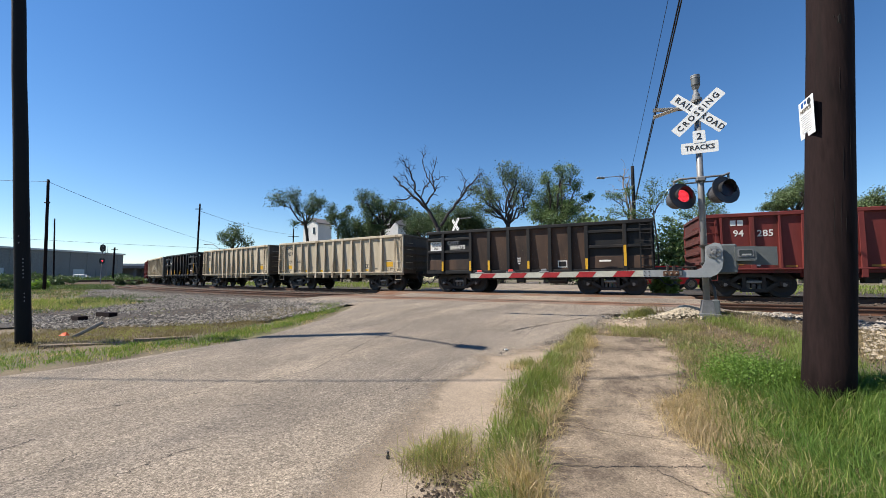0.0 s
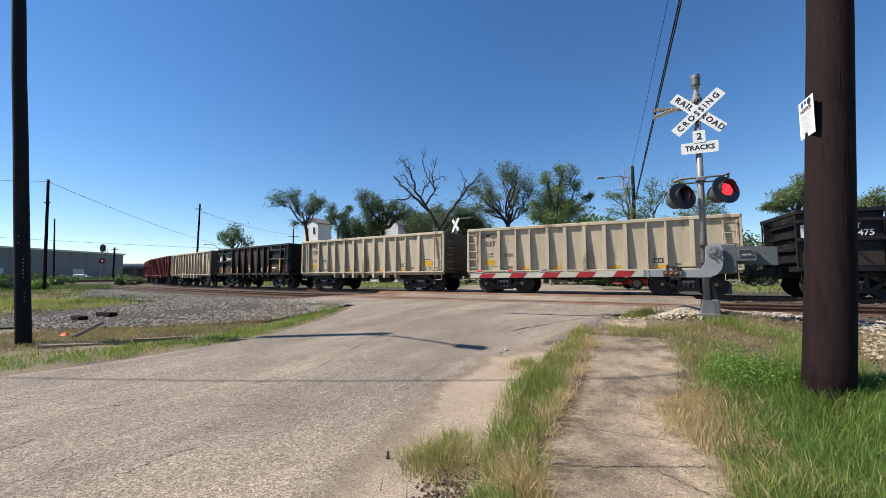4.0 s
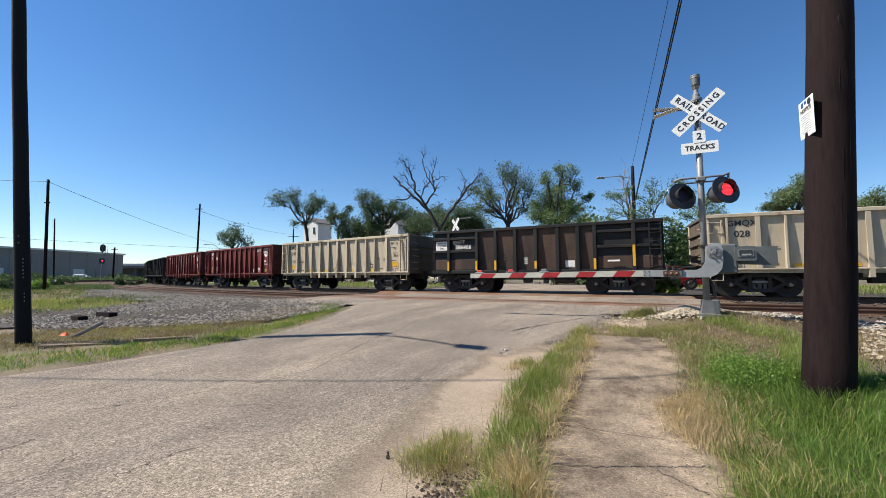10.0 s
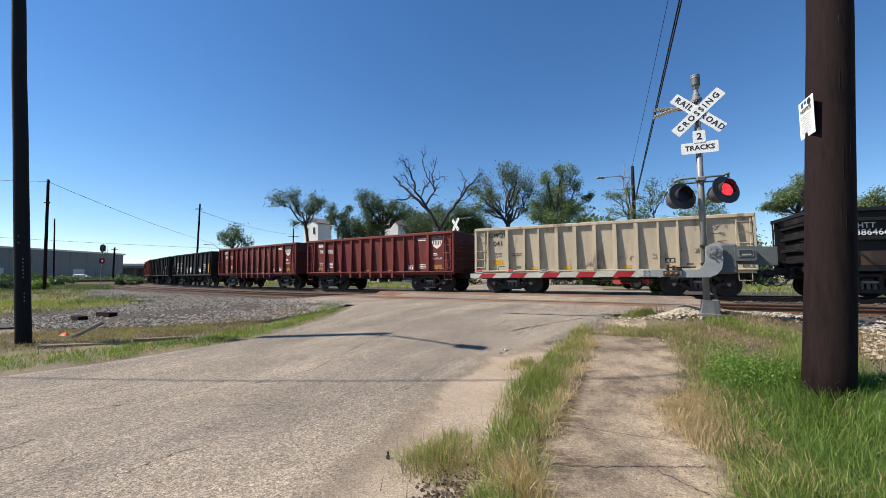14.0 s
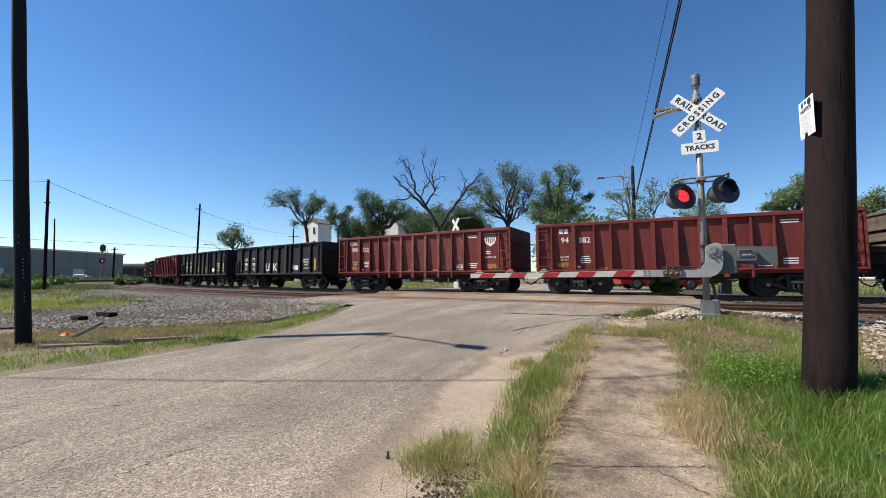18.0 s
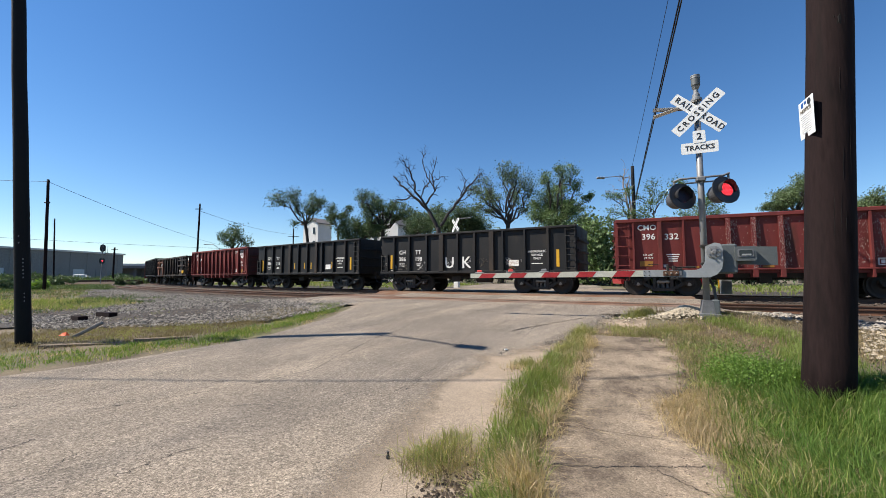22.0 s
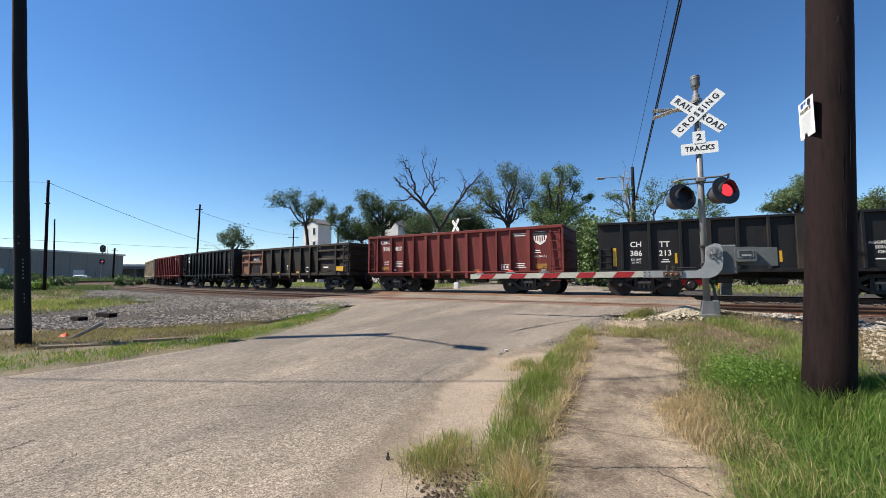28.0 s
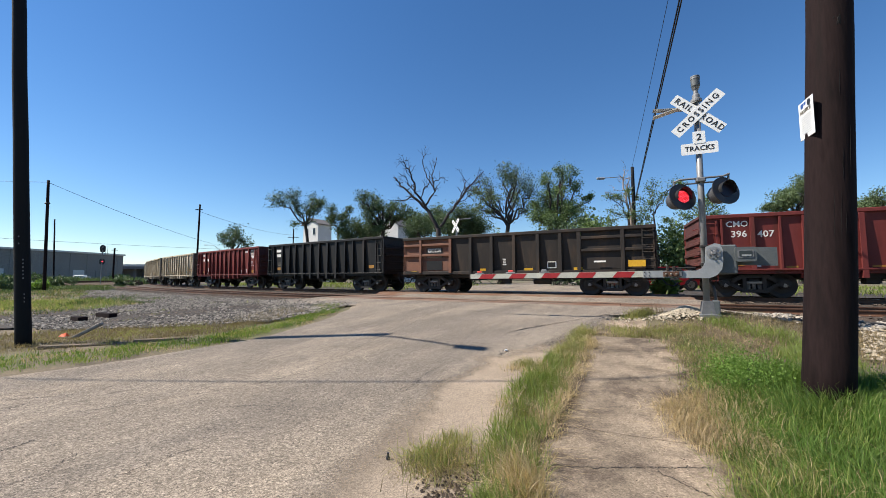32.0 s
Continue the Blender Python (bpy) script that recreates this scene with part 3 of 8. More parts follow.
def tub_car(material, label, group):
    """High-side gondola whose sheets lean in towards the floor, with tapered outside stakes and a dropped belly."""
    car = thing("gondola_car", Matrix.Identity(4), label, "freight car", group)
    TOP, SILL = 3.07, 1.00
    # tan and red ends take a copy of the paint darkened for shade
    end_shade = {M_TAN: M_TANEND, M_RED: M_REDEND}.get(material, material)
    for sy in (-1, 1):
        # side sheet, leaning inwards, with a thickness
        g = Geo()
        g.prism([(sy * 1.41, 2.93), (sy * 1.38, 2.93), (sy * 1.28, SILL), (sy * 1.31, SILL)], (-BL + 0.02, 0, 0), (BL - 0.02, 0, 0), (0, 1, 0), (0, 0, 1))
        part("side_sheet", g, material, car)
        g = Geo().box((0, sy * 1.44, TOP - 0.07), (2 * BL, 0.13, 0.14), 0.018)
        part("top_chord", g, material, car)
        g = Geo().box((0, sy * 1.42, SILL + 0.03), (2 * BL, 0.17, 0.06), 0.01)
        g.box((0, sy * 1.36, SILL - 0.05), (2 * BL, 0.04, 0.14), 0.008)
        part("side_sill", g, material, car)
        # stakes: x places along the body
        xs = [-4.75, -3.82, -3.01, -2.36, -1.58, -0.82, -0.03, 0.76, 1.55, 2.33, 3.0, 3.87]
        for k, x in enumerate(xs):
            low = SILL - 0.27 if -2.4 < x < 2.9 else SILL + 0.02
            wd = 0.035 if k in (0, 2, 3, 9, 10) else 0.075
            g = Geo()
            # web
            g.prism([(sy * 1.49, 2.92), (sy * 1.36, 2.92), (sy * 1.27, SILL + 0.02), (sy * 1.49, SILL + 0.02)], (x - 0.02, 0, 0), (x + 0.02, 0, 0), (0, 1, 0), (0, 0, 1))
            # outside flange
            g.box((x, sy * 1.492, (2.92 + low) / 2), (wd * 2, 0.02, 2.92 - low), 0.004)
            if low < SILL:
                g.prism([(sy * 1.48, SILL), (sy * 1.15, SILL), (sy * 1.10, low), (sy * 1.48, low)], (x - wd, 0, 0), (x + wd, 0, 0), (0, 1, 0), (0, 0, 1))
            part("side_stake", g, material, car)
        for x in (-BL + 0.28, BL - 0.34):
            ladder(car, x, sy, 1.2, 2.75, 5, material)
            stirrup(car, x, sy, material)
    for sx in (-1, 1):
        g = Geo().box((sx * (BL - 0.03), 0, 2.02), (0.05, 2.76, 2.1))
        ew = part("end_wall", g, end_shade, car)
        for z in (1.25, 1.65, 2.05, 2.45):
            part("end_rib", Geo().box((sx * (BL + 0.03), 0, z), (0.10, 2.7, 0.12), 0.015), end_shade, ew)
        part("end_chord", Geo().box((sx * (BL - 0.02), 0, TOP - 0.06), (0.14, 2.76, 0.12), 0.015), end_shade, ew)
        for sy in (-1, 1):
            part("corner_post", Geo().box((sx * (BL - 0.02), sy * 1.44, 1.98), (0.09, 0.10, 2.0), 0.01), material, car)
        for z in (1.2, 1.55, 1.9, 2.25, 2.6):
            part("grab_iron", Geo().tube([(sx * (BL + 0.02), -1.15, z), (sx * (BL + 0.12), -1.15, z), (sx * (BL + 0.12), -0.72, z), (sx * (BL + 0.02), -0.72, z)], 0.013, 5), material, ew)
    g = Geo().box((0, 0, SILL + 0.02), (2 * BL - 0.1, 2.36, 0.06))
    g.prism([(-2.7, SILL), (2.9, SILL), (2.4, 0.72), (-2.2, 0.72)], (0, -1.12, 0), (0, 1.12, 0), (1, 0, 0), (0, 0, 1))
    g.box((0, 0, 0.82), (2 * BL, 0.36, 0.3), 0.02)
    part("floor_and_centre_sill", g, M_IRON, car)
    g = Geo()
    g.tube([(0.9, -0.75, 0.66), (1.6, -0.75, 0.66)], 0.15, 12)
    g.box((-0.4, -0.8, 0.64), (0.4, 0.3, 0.24), 0.03)
    g.tube([(-2.2, -0.6, 0.66), (2.6, -0.6, 0.62)], 0.02, 6)
    part("brake_gear", g, M_IRON, car)
    for sx in (-1, 1):
        truck(car, sx * TC)
        coupler(car, sx)
    return car


def braced_car(material, label, group, TOP=3.07, end_mat=None, BL=5.17):
    """Gondola with heavy stakes, horizontal braces in the end panels and open platforms at the ends."""
    car = thing("gondola_car", Matrix.Identity(4), label, "freight car", group)
    SILL = 1.0
    end_mat = end_mat or material
    k_ = BL / 5.17
    IN = 2.72 * k_          # the tub's sheets lean in between these
    for sy in (-1, 1):
        g = Geo().prism([(sy * 1.40, TOP - 0.12), (sy * 1.37, TOP - 0.12), (sy * 1.24, SILL - 0.1), (sy * 1.27, SILL - 0.1)], (-IN, 0, 0), (2.63 * k_, 0, 0), (0, 1, 0), (0, 0, 1))
        part("side_sheet", g, M_BLKRUST if material is M_BLACK else material, car)
        part("top_chord", Geo().box((0, sy * 1.44, TOP - 0.08), (2 * BL, 0.14, 0.15), 0.02), material, car)
        part("side_sill", Geo().box((0, sy * 1.40, SILL + 0.0), (2 * BL, 0.12, 0.16), 0.012), material, car)
        xs = [v * k_ for v in (-4.23, -2.72, -1.76, -0.81, 0.14, 1.10, 1.95, 2.63, 4.11)]
        for k, x in enumerate(xs):
            low = SILL - 0.25 if -2.9 < x < 2.8 else SILL
            g = Geo().box((x, sy * 1.48, (TOP - 0.15 + low) / 2), (0.15, 0.05, TOP - 0.15 - low), 0.01)
            g.prism([(sy * 1.47, TOP - 0.15), (sy * 1.36, TOP - 0.15), (sy * 1.16, SILL), (sy * 1.12, low), (sy * 1.47, low)], (x - 0.025, 0, 0), (x + 0.025, 0, 0), (0, 1, 0), (0, 0, 1))
            part("side_stake", g, end_mat if x < -2.5 else material, car)
        # end panels: flat sheets set back, with two horizontal braces
        for a, b, mt in ((-BL + 0.05, -IN - 0.06, end_mat), (2.69 * k_, BL - 0.05, material)):
            g = Geo().box(((a + b) / 2, sy * 1.33, (TOP + SILL) / 2), (b - a, 0.03, TOP - SILL - 0.1))
            part("end_panel", g, mt, car)
            for z in (TOP - 0.42, (TOP + SILL) / 2 - 0.02):
                part("brace", Geo().box(((a + b) / 2, sy * 1.42, z), (b - a, 0.13, 0.12), 0.015), mt, car)
            part("tank_sheet", Geo().box(((a + b) / 2, sy * 1.345, SILL + 0.36), (b - a - 0.1, 0.04, 0.5), 0.01), M_BLKRUST if mt is M_BLACK else mt, car)
        for x in (BL - 0.3,):
            ladder(car, x, sy, 1.2, TOP - 0.25, 6, material, 0.4, 1.5)
        stirrup(car, BL - 0.3, sy, material)
        stirrup(car, -BL + 0.3, sy, material)
    for sx in (-1, 1):
        g = Geo().box((sx * (BL - 0.35), 0, (TOP + SILL) / 2), (0.04, 2.4, TOP - SILL))
        mt = end_mat if sx < 0 else material
        ew = part("end_wall", g, mt, car)
        for z in (1.3, 1.75, 2.2, 2.65):
            if z < TOP - 0.2:
                part("end_rib", Geo().box((sx * (BL - 0.27), 0, z), (0.14, 2.5, 0.12), 0.015), mt, ew)
        part("end_chord", Geo().box((sx * (BL - 0.05), 0, TOP - 0.09), (0.10, 2.76, 0.15), 0.02), mt, ew)
        part("end_sill", Geo().box((sx * (BL - 0.05), 0, SILL), (0.10, 2.76, 0.2), 0.02), mt, ew)
        for sy in (-1, 1):
            part("corner_post", Geo().tube([(sx * (BL - 0.03), sy * 1.40, SILL), (sx * (BL - 0.03), sy * 1.40, TOP - 0.1)], 0.03, 6), mt, ew)
        for z in (1.3, 1.65, 2.0, 2.35):
            part("grab_iron", Geo().tube([(sx * BL, -1.25, z), (sx * BL, -0.8, z)], 0.014, 5), material, ew)
    g = Geo().box((0, 0, SILL), (2 * BL - 0.2, 2.3, 0.06))
    g.box((0, 0, 0.82), (2 * BL, 0.36, 0.3), 0.02)
    g.box((-0.6, 0, 0.84), (5.2, 2.2, 0.2), 0.05)
    part("floor_and_centre_sill", g, M_IRON, car)
    g = Geo().tube([(0.9, -0.75, 0.62), (1.7, -0.75, 0.62)], 0.16, 12)
    g.box((-0.4, -0.8, 0.60), (0.4, 0.3, 0.24), 0.03)
    g.tube([(-2.4, -0.9, 0.66), (2.4, -0.9, 0.62)], 0.02, 6)
    part("brake_gear", g, M_IRON, car)
    for sx in (-1, 1):
        truck(car, sx * (BL - 1.68))
        coupler(car, sx, BL)
    return car


def flat_car_body(material, label, group, BL=5.24):
    """Tall straight-sided gondola with narrow posts and a level sill."""
    car = thing("gondola_car", Matrix.Identity(4), label, "freight car", group)
    TOP, SILL = 3.0, 0.98
    for sy in (-1, 1):
        part("side_sheet", Geo().box((0, sy * 1.37, (TOP + SILL) / 2), (2 * BL - 0.04, 0.03, TOP - SILL - 0.05)), material, car)
        part("top_chord", Geo().box((0, sy * 1.43, TOP - 0.05), (2 * BL, 0.14, 0.10), 0.015), material, car)
        part("side_sill", Geo().box((0, sy * 1.43, SILL + 0.02), (2 * BL, 0.12, 0.12), 0.012), material, car)
        for x in (-4.33, -3.34, -2.27, -1.39, -0.46, 0.46, 1.34, 1.91, 2.96, 4.02):
            wide = x in (-1.39, 1.34)
            g = Geo().box((x, sy * 1.44, (TOP + SILL) / 2), (0.24 if wide else 0.10, 0.12, TOP - SILL - 0.12), 0.012)
            part("side_stake", g, M_BLACK2 if wide else material, car)
        ladder(car, BL - 0.27, sy, 1.15, TOP - 0.2, 7, material, 0.4, 1.46)
        ladder(car, -BL + 0.27, sy, 1.1, 1.9, 4, material, 0.4, 1.46)
        for x in (-BL + 0.3, BL - 0.3):
            stirrup(car, x, sy, material)
    for sx in (-1, 1):
        g = Geo().box((sx * (BL - 0.03), 0, (TOP + SILL) / 2), (0.05, 2.74, TOP - SILL))
        ew = part("end_wall", g, material, car)
        for z in (1.4, 1.9, 2.4):
            part("end_rib", Geo().box((sx * (BL + 0.03), 0, z), (0.09, 2.7, 0.12), 0.015), material, ew)
    g = Geo().box((0, 0, SILL), (2 * BL - 0.1, 2.7, 0.06))
    g.box((0, 0, 0.82), (2 * BL, 0.36, 0.3), 0.02)
    part("floor_and_centre_sill", g, M_IRON, car)
    g = Geo().tube([(0.3, -0.75, 0.66), (1.1, -0.75, 0.66)], 0.16, 12)
    g.box((-0.8, -0.8, 0.68), (0.5, 0.3, 0.28), 0.03)
    g.tube([(-2.4, -0.9, 0.72), (2.4, -0.9, 0.72)], 0.025, 6)
    g.box((2.0, -0.8, 0.72), (0.3, 0.2, 0.2), 0.03)
    part("brake_gear", g, M_IRON, car)
    for sx in (-1, 1):
        truck(car, sx * (BL - 1.68))
        coupler(car, sx, BL)
    return car


GRP = "cars of the freight train"
L_TAN = "tan painted ribbed steel gondola car on four-wheel trucks"
L_RED = "oxide-red ribbed steel gondola car with white lettering"
L_BLK = "black weathered steel gondola car with braced end panels"
L_TUB = "blue-black ribbed steel gondola car with yellow patches"
L_TALL = "black straight-sided aggregate gondola car with yellow reflector bars"
L_RUST = "sooty brown gondola car with one rust-red end"
# kind and middle of each car along the line at the start, counted from the head of the train
TRAIN = [("red", 6.15), ("blk", 18.26), ("tan", 30.37), ("tan", 42.52), ("blk", 54.48), ("tan", 66.55), ("red", 78.54), ("red", 90.57), ("tall", 102.73),
         ("tall", 114.8), ("red", 126.85), ("rust", 139.68), ("tub", 152.4), ("red", 164.5), ("tan", 176.65), ("tan", 188.8), ("tan", 200.95)]
makers = {"tan": lambda: tub_car(M_TAN, L_TAN, GRP), "red": lambda: tub_car(M_RED, L_RED, GRP), "blk": lambda: braced_car(M_BLACK, L_BLK, GRP),
          "tall": lambda: flat_car_body(M_BLACK, L_TALL, GRP), "tub": lambda: tub_car(M_BLACK, L_TUB, GRP), "rust": lambda: braced_car(M_BLACK2, L_RUST, GRP, 2.86, M_RUSTP, 5.95)}
first, CARS = {}, []
for kind, u in TRAIN:
    if kind in first:
        CARS.append(copy_thing(first[kind], Matrix.Identity(4)))
    else:
        first[kind] = makers[kind]()
        CARS.append(first[kind])


DC = (-0.0000090, 0.000125, 0.008725, 3.740354, 58.70)


def travelled(t):
    """Metres that the train has gone since the start."""
    k = t - 16
    return DC[0] * k ** 4 + DC[1] * k ** 3 + DC[2] * k ** 2 + DC[3] * k + DC[4]


def car_pose(u, t):
    s = u - travelled(t)
    a = on_line(s - TC, HALF)
    b = on_line(s + TC, HALF)
    return pose((a[0] + b[0]) / 2, (a[1] + b[1]) / 2, Z_FAR, 0, 0, math.degrees(math.atan2(a[1] - b[1], a[0] - b[0])))


# ---------------------------------------------------------------- lettering and reflectors on the cars
def on_side(car, x, z, kind, lift=0.006):
    """A pose on the near side of a car, following the lean of its sheet."""
    if kind in ("tan", "red", "tub"):
        y, lean = -(1.41 - (2.93 - z) * 0.0518), 2.97
    elif kind in ("blk", "rust"):
        inner = -2.7 < x < 2.65
        y, lean = (-(1.40 - (2.95 - z) * 0.0634), 3.63) if inner else (-1.348, 0.0)
    else:
        y, lean = -1.385, 0.0
    return Matrix.Translation((x, y - lift, z)) @ Matrix.Rotation(radians(lean), 4, "X")


def words(car, kind, body, x, z, size, material, space=1.0, lift=0.006):
    part("lettering", text_mesh(body, size, material, 0.002, space), None, car, at=on_side(car, x, z, kind, lift) @ Matrix.Rotation(radians(90), 4, "X"))


BARS = {}


def bar(car, kind, x, z, w, h, material, name="reflector_patch", lift=0.006):
    key = (round(w, 3), round(h, 3), material.name, name)
    if key not in BARS:
        BARS[key] = Geo().box((0, 0, 0), (w, 0.004, h)).mesh(name, material)
    part(name, BARS[key], None, car, at=on_side(car, x, z, kind, lift))


def small_print(car, kind, x, z, rows, w, material, rng):
    for k in range(rows):
        bar(car, kind, x, z - 0.085 * k, w * rng.choice((0.7, 0.85, 1.0)), 0.04, material, "stencil_line")


def flakes(car, kind, x0, x1, n, material, seed, z0=1.1, z1=2.85, name="paint_flakes"):
    r = random.Random(seed)
    g = Geo()
    for _ in range(n):
        x, z = r.uniform(x0, x1), r.uniform(z0, z1)
        T = on_side(car, x, z, kind, 0.003)
        w, h = r.uniform(0.003, 0.009), r.uniform(0.008, 0.04)
        g.add([(-w, 0, -h * 0.6), (w * 0.7, 0, -h), (w, 0, h * 0.5), (-w * 0.6, 0, h)], [(0, 1, 2, 3)], 0, T)
    part(name, g, material, car)["kind"] = "stuff"


def shield(car, kind, x, z):
    """A plain shield in white with a dark top and red stripes."""
    prof = [(-0.29, 0.30), (0.29, 0.30), (0.30, 0.0), (0.22, -0.18), (0, -0.32), (-0.22, -0.18), (-0.30, 0.0)]
    sh = part("shield_mark", Geo().prism(prof, (0, -0.002, 0), (0, 0.002, 0), (1, 0, 0), (0, 0, 1)), M_WHITE, car, "plain white shield mark", at=on_side(car, x, z, kind))
    part("shield_top", Geo().box((0, -0.004, 0.2), (0.62, 0.004, 0.17)), M_DARKLET, sh)
    for k in range(5):
        part("shield_stripe", Geo().box((-0.2 + 0.1 * k, -0.004, -0.02 + 0.03 * (abs(k - 2) - 1)), (0.045, 0.004, 0.22)), M_RED, sh)


def scrawl(car, kind, x, z, w, h, material, seed):
    """Loose spray-paint loops."""
    r = random.Random(seed)
    g = Geo()
    T = on_side(car, x, z, kind, 0.008)
    for _ in range(5):
        px, pz = r.uniform(-w, w) / 2, r.uniform(-h, h) / 2
        pts = []
        for k in range(7):
            px = max(-w / 2, min(w / 2, px + r.uniform(-0.12, 0.14)))
            pz = max(-h / 2, min(h / 2, pz + r.uniform(-0.16, 0.16)))
            pts.append(tuple(T @ Vector((px, 0, pz))))
        g.tube(pts, 0.0055, 4, False)
    part("graffiti", g, material, car, "scrawled spray-paint lines")["kind"] = "stuff"


M_RUSTY_Y = mat("worn_yellow_patch", (0.3234, 0.154, 0.0231), 0.7, dark=0.4, light=0.2, scale=6)
M_FLAKE = mat("bare_pale_primer", (0.36, 0.26, 0.23), 0.8, scale=6)
M_FAINT = mat("faint_grey_marker", (0.24, 0.205, 0.155), 0.7, scale=6)
M_GREYLET = mat("faded_grey_stencil", (0.1232, 0.1078, 0.0847), 0.7, scale=6)
NUM = {0: (None, "94", "285"), 6: (None, "94", "382"), 7: ("CMO", "396", "332"), 10: ("CMO", "396", "407"), 13: (None, None, None)}
TANNUM = {2: "037", 3: "028", 5: "041"}
for i, ((kind, u), car) in enumerate(zip(TRAIN, CARS)):
    rng = random.Random(900 + i)
    if kind == "tan":
        if i in TANNUM:
            words(car, kind, "GMQX", -4.27, 2.70, 0.30, M_DARKLET)
            words(car, kind, TANNUM[i], -4.27, 2.31, 0.33, M_DARKLET)
            words(car, kind, "LD LMT", -4.27, 1.84, 0.10, M_GREYLET)
            words(car, kind, "LT WT", -4.27, 1.72, 0.10, M_GREYLET)
        else:
            bar(car, kind, -4.27, 2.62, 0.62, 0.20, M_DARKLET, "lettering_bar")
            bar(car, kind, -4.27, 2.28, 0.45, 0.22, M_DARKLET, "lettering_bar")
        small_print(car, kind, -3.40, 1.82, 2, 0.5, M_GREYLET, rng)
        bar(car, kind, -4.30, 1.44, 0.46, 0.22, M_YELLOW)
        for x in (-2.62, -1.18, 1.18):
            bar(car, kind, x, 1.16, 0.36, 0.11, M_YELLOW)
        bar(car, kind, 2.76, 1.16, 0.40, 0.10, M_YELLOW)
        bar(car, kind, 2.72, 1.40, 0.34, 0.18, M_DARKLET, "service_stencil")
        for k in (-0.08, 0.08):
            bar(car, kind, 2.72 + k, 1.39, 0.10, 0.10, M_TAN, "stencil_box", 0.010)
        bar(car, kind, 4.37, 1.47, 0.50, 0.26, M_YELLOW)
        small_print(car, kind, 4.30, 1.68, 1, 0.4, M_GREYLET, rng)
        bar(car, kind, -3.32, 1.20, 0.22, 0.10, M_GREYLET, "stencil_box")
        bar(car, kind, 3.38, 1.24, 0.22, 0.07, M_GREYLET, "stencil_box")
        for x in (-4.0, 4.75):
            part("jacking_bracket", Geo().tube([(x - 0.28, -1.42, 1.03), (x - 0.24, -1.40, 1.24), (x + 0.24, -1.40, 1.24), (x + 0.28, -1.42, 1.03)], 0.016, 5), M_IRON, car)
        if i == 5:
            for k, (x, z) in enumerate(((4.3, 2.6), (4.35, 2.3), (4.35, 2.0), (3.4, 1.75), (2.4, 1.6), (1.2, 1.5), (-0.4, 1.3))):
                scrawl(car, kind, x, z, 0.6, 0.2, M_FAINT, 40 + k)
    elif kind == "red":
        mark, a, b = NUM[i]
        if mark:
            words(car, kind, mark, -4.25, 2.70, 0.30, M_WHITE)
        else:
            bar(car, kind, -4.36, 2.72, 0.17, 0.20, M_WHITE, "lettering_bar")
            bar(car, kind, -4.14, 2.72, 0.17, 0.20, M_WHITE, "lettering_bar")
        if a:
            words(car, kind, a, -4.20, 2.33, 0.33, M_WHITE)
            words(car, kind, b, -3.40, 2.31, 0.33, M_WHITE)
            words(car, kind, "LD LMT", -4.22, 1.62, 0.11, M_WHITE)
            words(car, kind, "LT WT", -4.22, 1.49, 0.11, M_WHITE)
        else:
            bar(car, kind, -4.20, 2.33, 0.5, 0.22, M_WHITE, "lettering_bar")
            bar(car, kind, -3.40, 2.31, 0.5, 0.22, M_WHITE, "lettering_bar")
        small_print(car, kind, -3.37, 1.62, 4, 0.45, M_WHITE, rng)
        bar(car, kind, -4.30, 1.27, 0.46, 0.20, M_RUSTY_Y)
        shield(car, kind, 4.38, 2.52)
        words(car, kind, "G-110-L11", 4.38, 1.70, 0.13, M_WHITE)
        small_print(car, kind, 4.25, 1.97, 2, 0.3, M_WHITE, rng)
        small_print(car, kind, 3.45, 2.76, 2, 0.62, M_WHITE, rng)
        small_print(car, kind, 3.45, 1.40, 3, 0.5, M_WHITE, rng)
        bar(car, kind, 4.40, 1.27, 0.50, 0.22, M_RUSTY_Y)
        bar(car, kind, 2.72, 1.25, 0.42, 0.24, M_WHITE, "service_stencil")
        bar(car, kind, 2.72, 1.25, 0.36, 0.18, M_RED, "stencil_box", 0.009)
        for k in (-0.09, 0.09):
            bar(car, kind, 2.72 + k, 1.25, 0.10, 0.12, M_WHITE, "stencil_box", 0.012)
        for x in (-2.68, -0.4, 1.2):
            bar(car, kind, x, 1.12, 0.34, 0.07, M_RUSTY_Y)
        bar(car, kind, -3.64, 1.18, 0.13, 0.10, M_WHITE, "stencil_box")
        for x in (-4.0, 4.75):
            part("jacking_bracket", Geo().tube([(x - 0.28, -1.42, 1.03), (x - 0.24, -1.40, 1.24), (x + 0.24, -1.40, 1.24), (x + 0.28, -1.42, 1.03)], 0.016, 5), M_IRON, car)
        if i == 7:
            for k, x in enumerate((-1.58, -0.82, -0.03, 0.76, 1.55)):
                flakes(car, kind, x - 0.02, x + 0.30 - 0.08 * (k % 2), 260, M_FLAKE, 5 + k)
            flakes(car, kind, 1.7, 2.9, 420, M_FLAKE, 15)
            flakes(car, kind, -2.3, 1.5, 160, M_FLAKE, 16)
            for k, x in enumerate((-1.58, -0.82, -0.03, 0.76, 1.55)):
                gg, rr = Geo(), random.Random(70 + k)
                for _ in range(150):
                    px, pz = x + rr.uniform(-0.07, 0.07), rr.uniform(1.05, 2.9)
                    w_, h_ = rr.uniform(0.003, 0.010), rr.uniform(0.008, 0.04)
                    gg.add([(px - w_, -1.5045, pz - h_), (px + w_ * 0.6, -1.5045, pz - h_ * 0.5), (px + w_, -1.5045, pz + h_), (px - w_ * 0.3, -1.5045, pz + h_ * 0.6)], [(0, 1, 2, 3)])
                part("paint_flakes", gg, M_FLAKE, car)["kind"] = "stuff"
    elif kind == "tub":
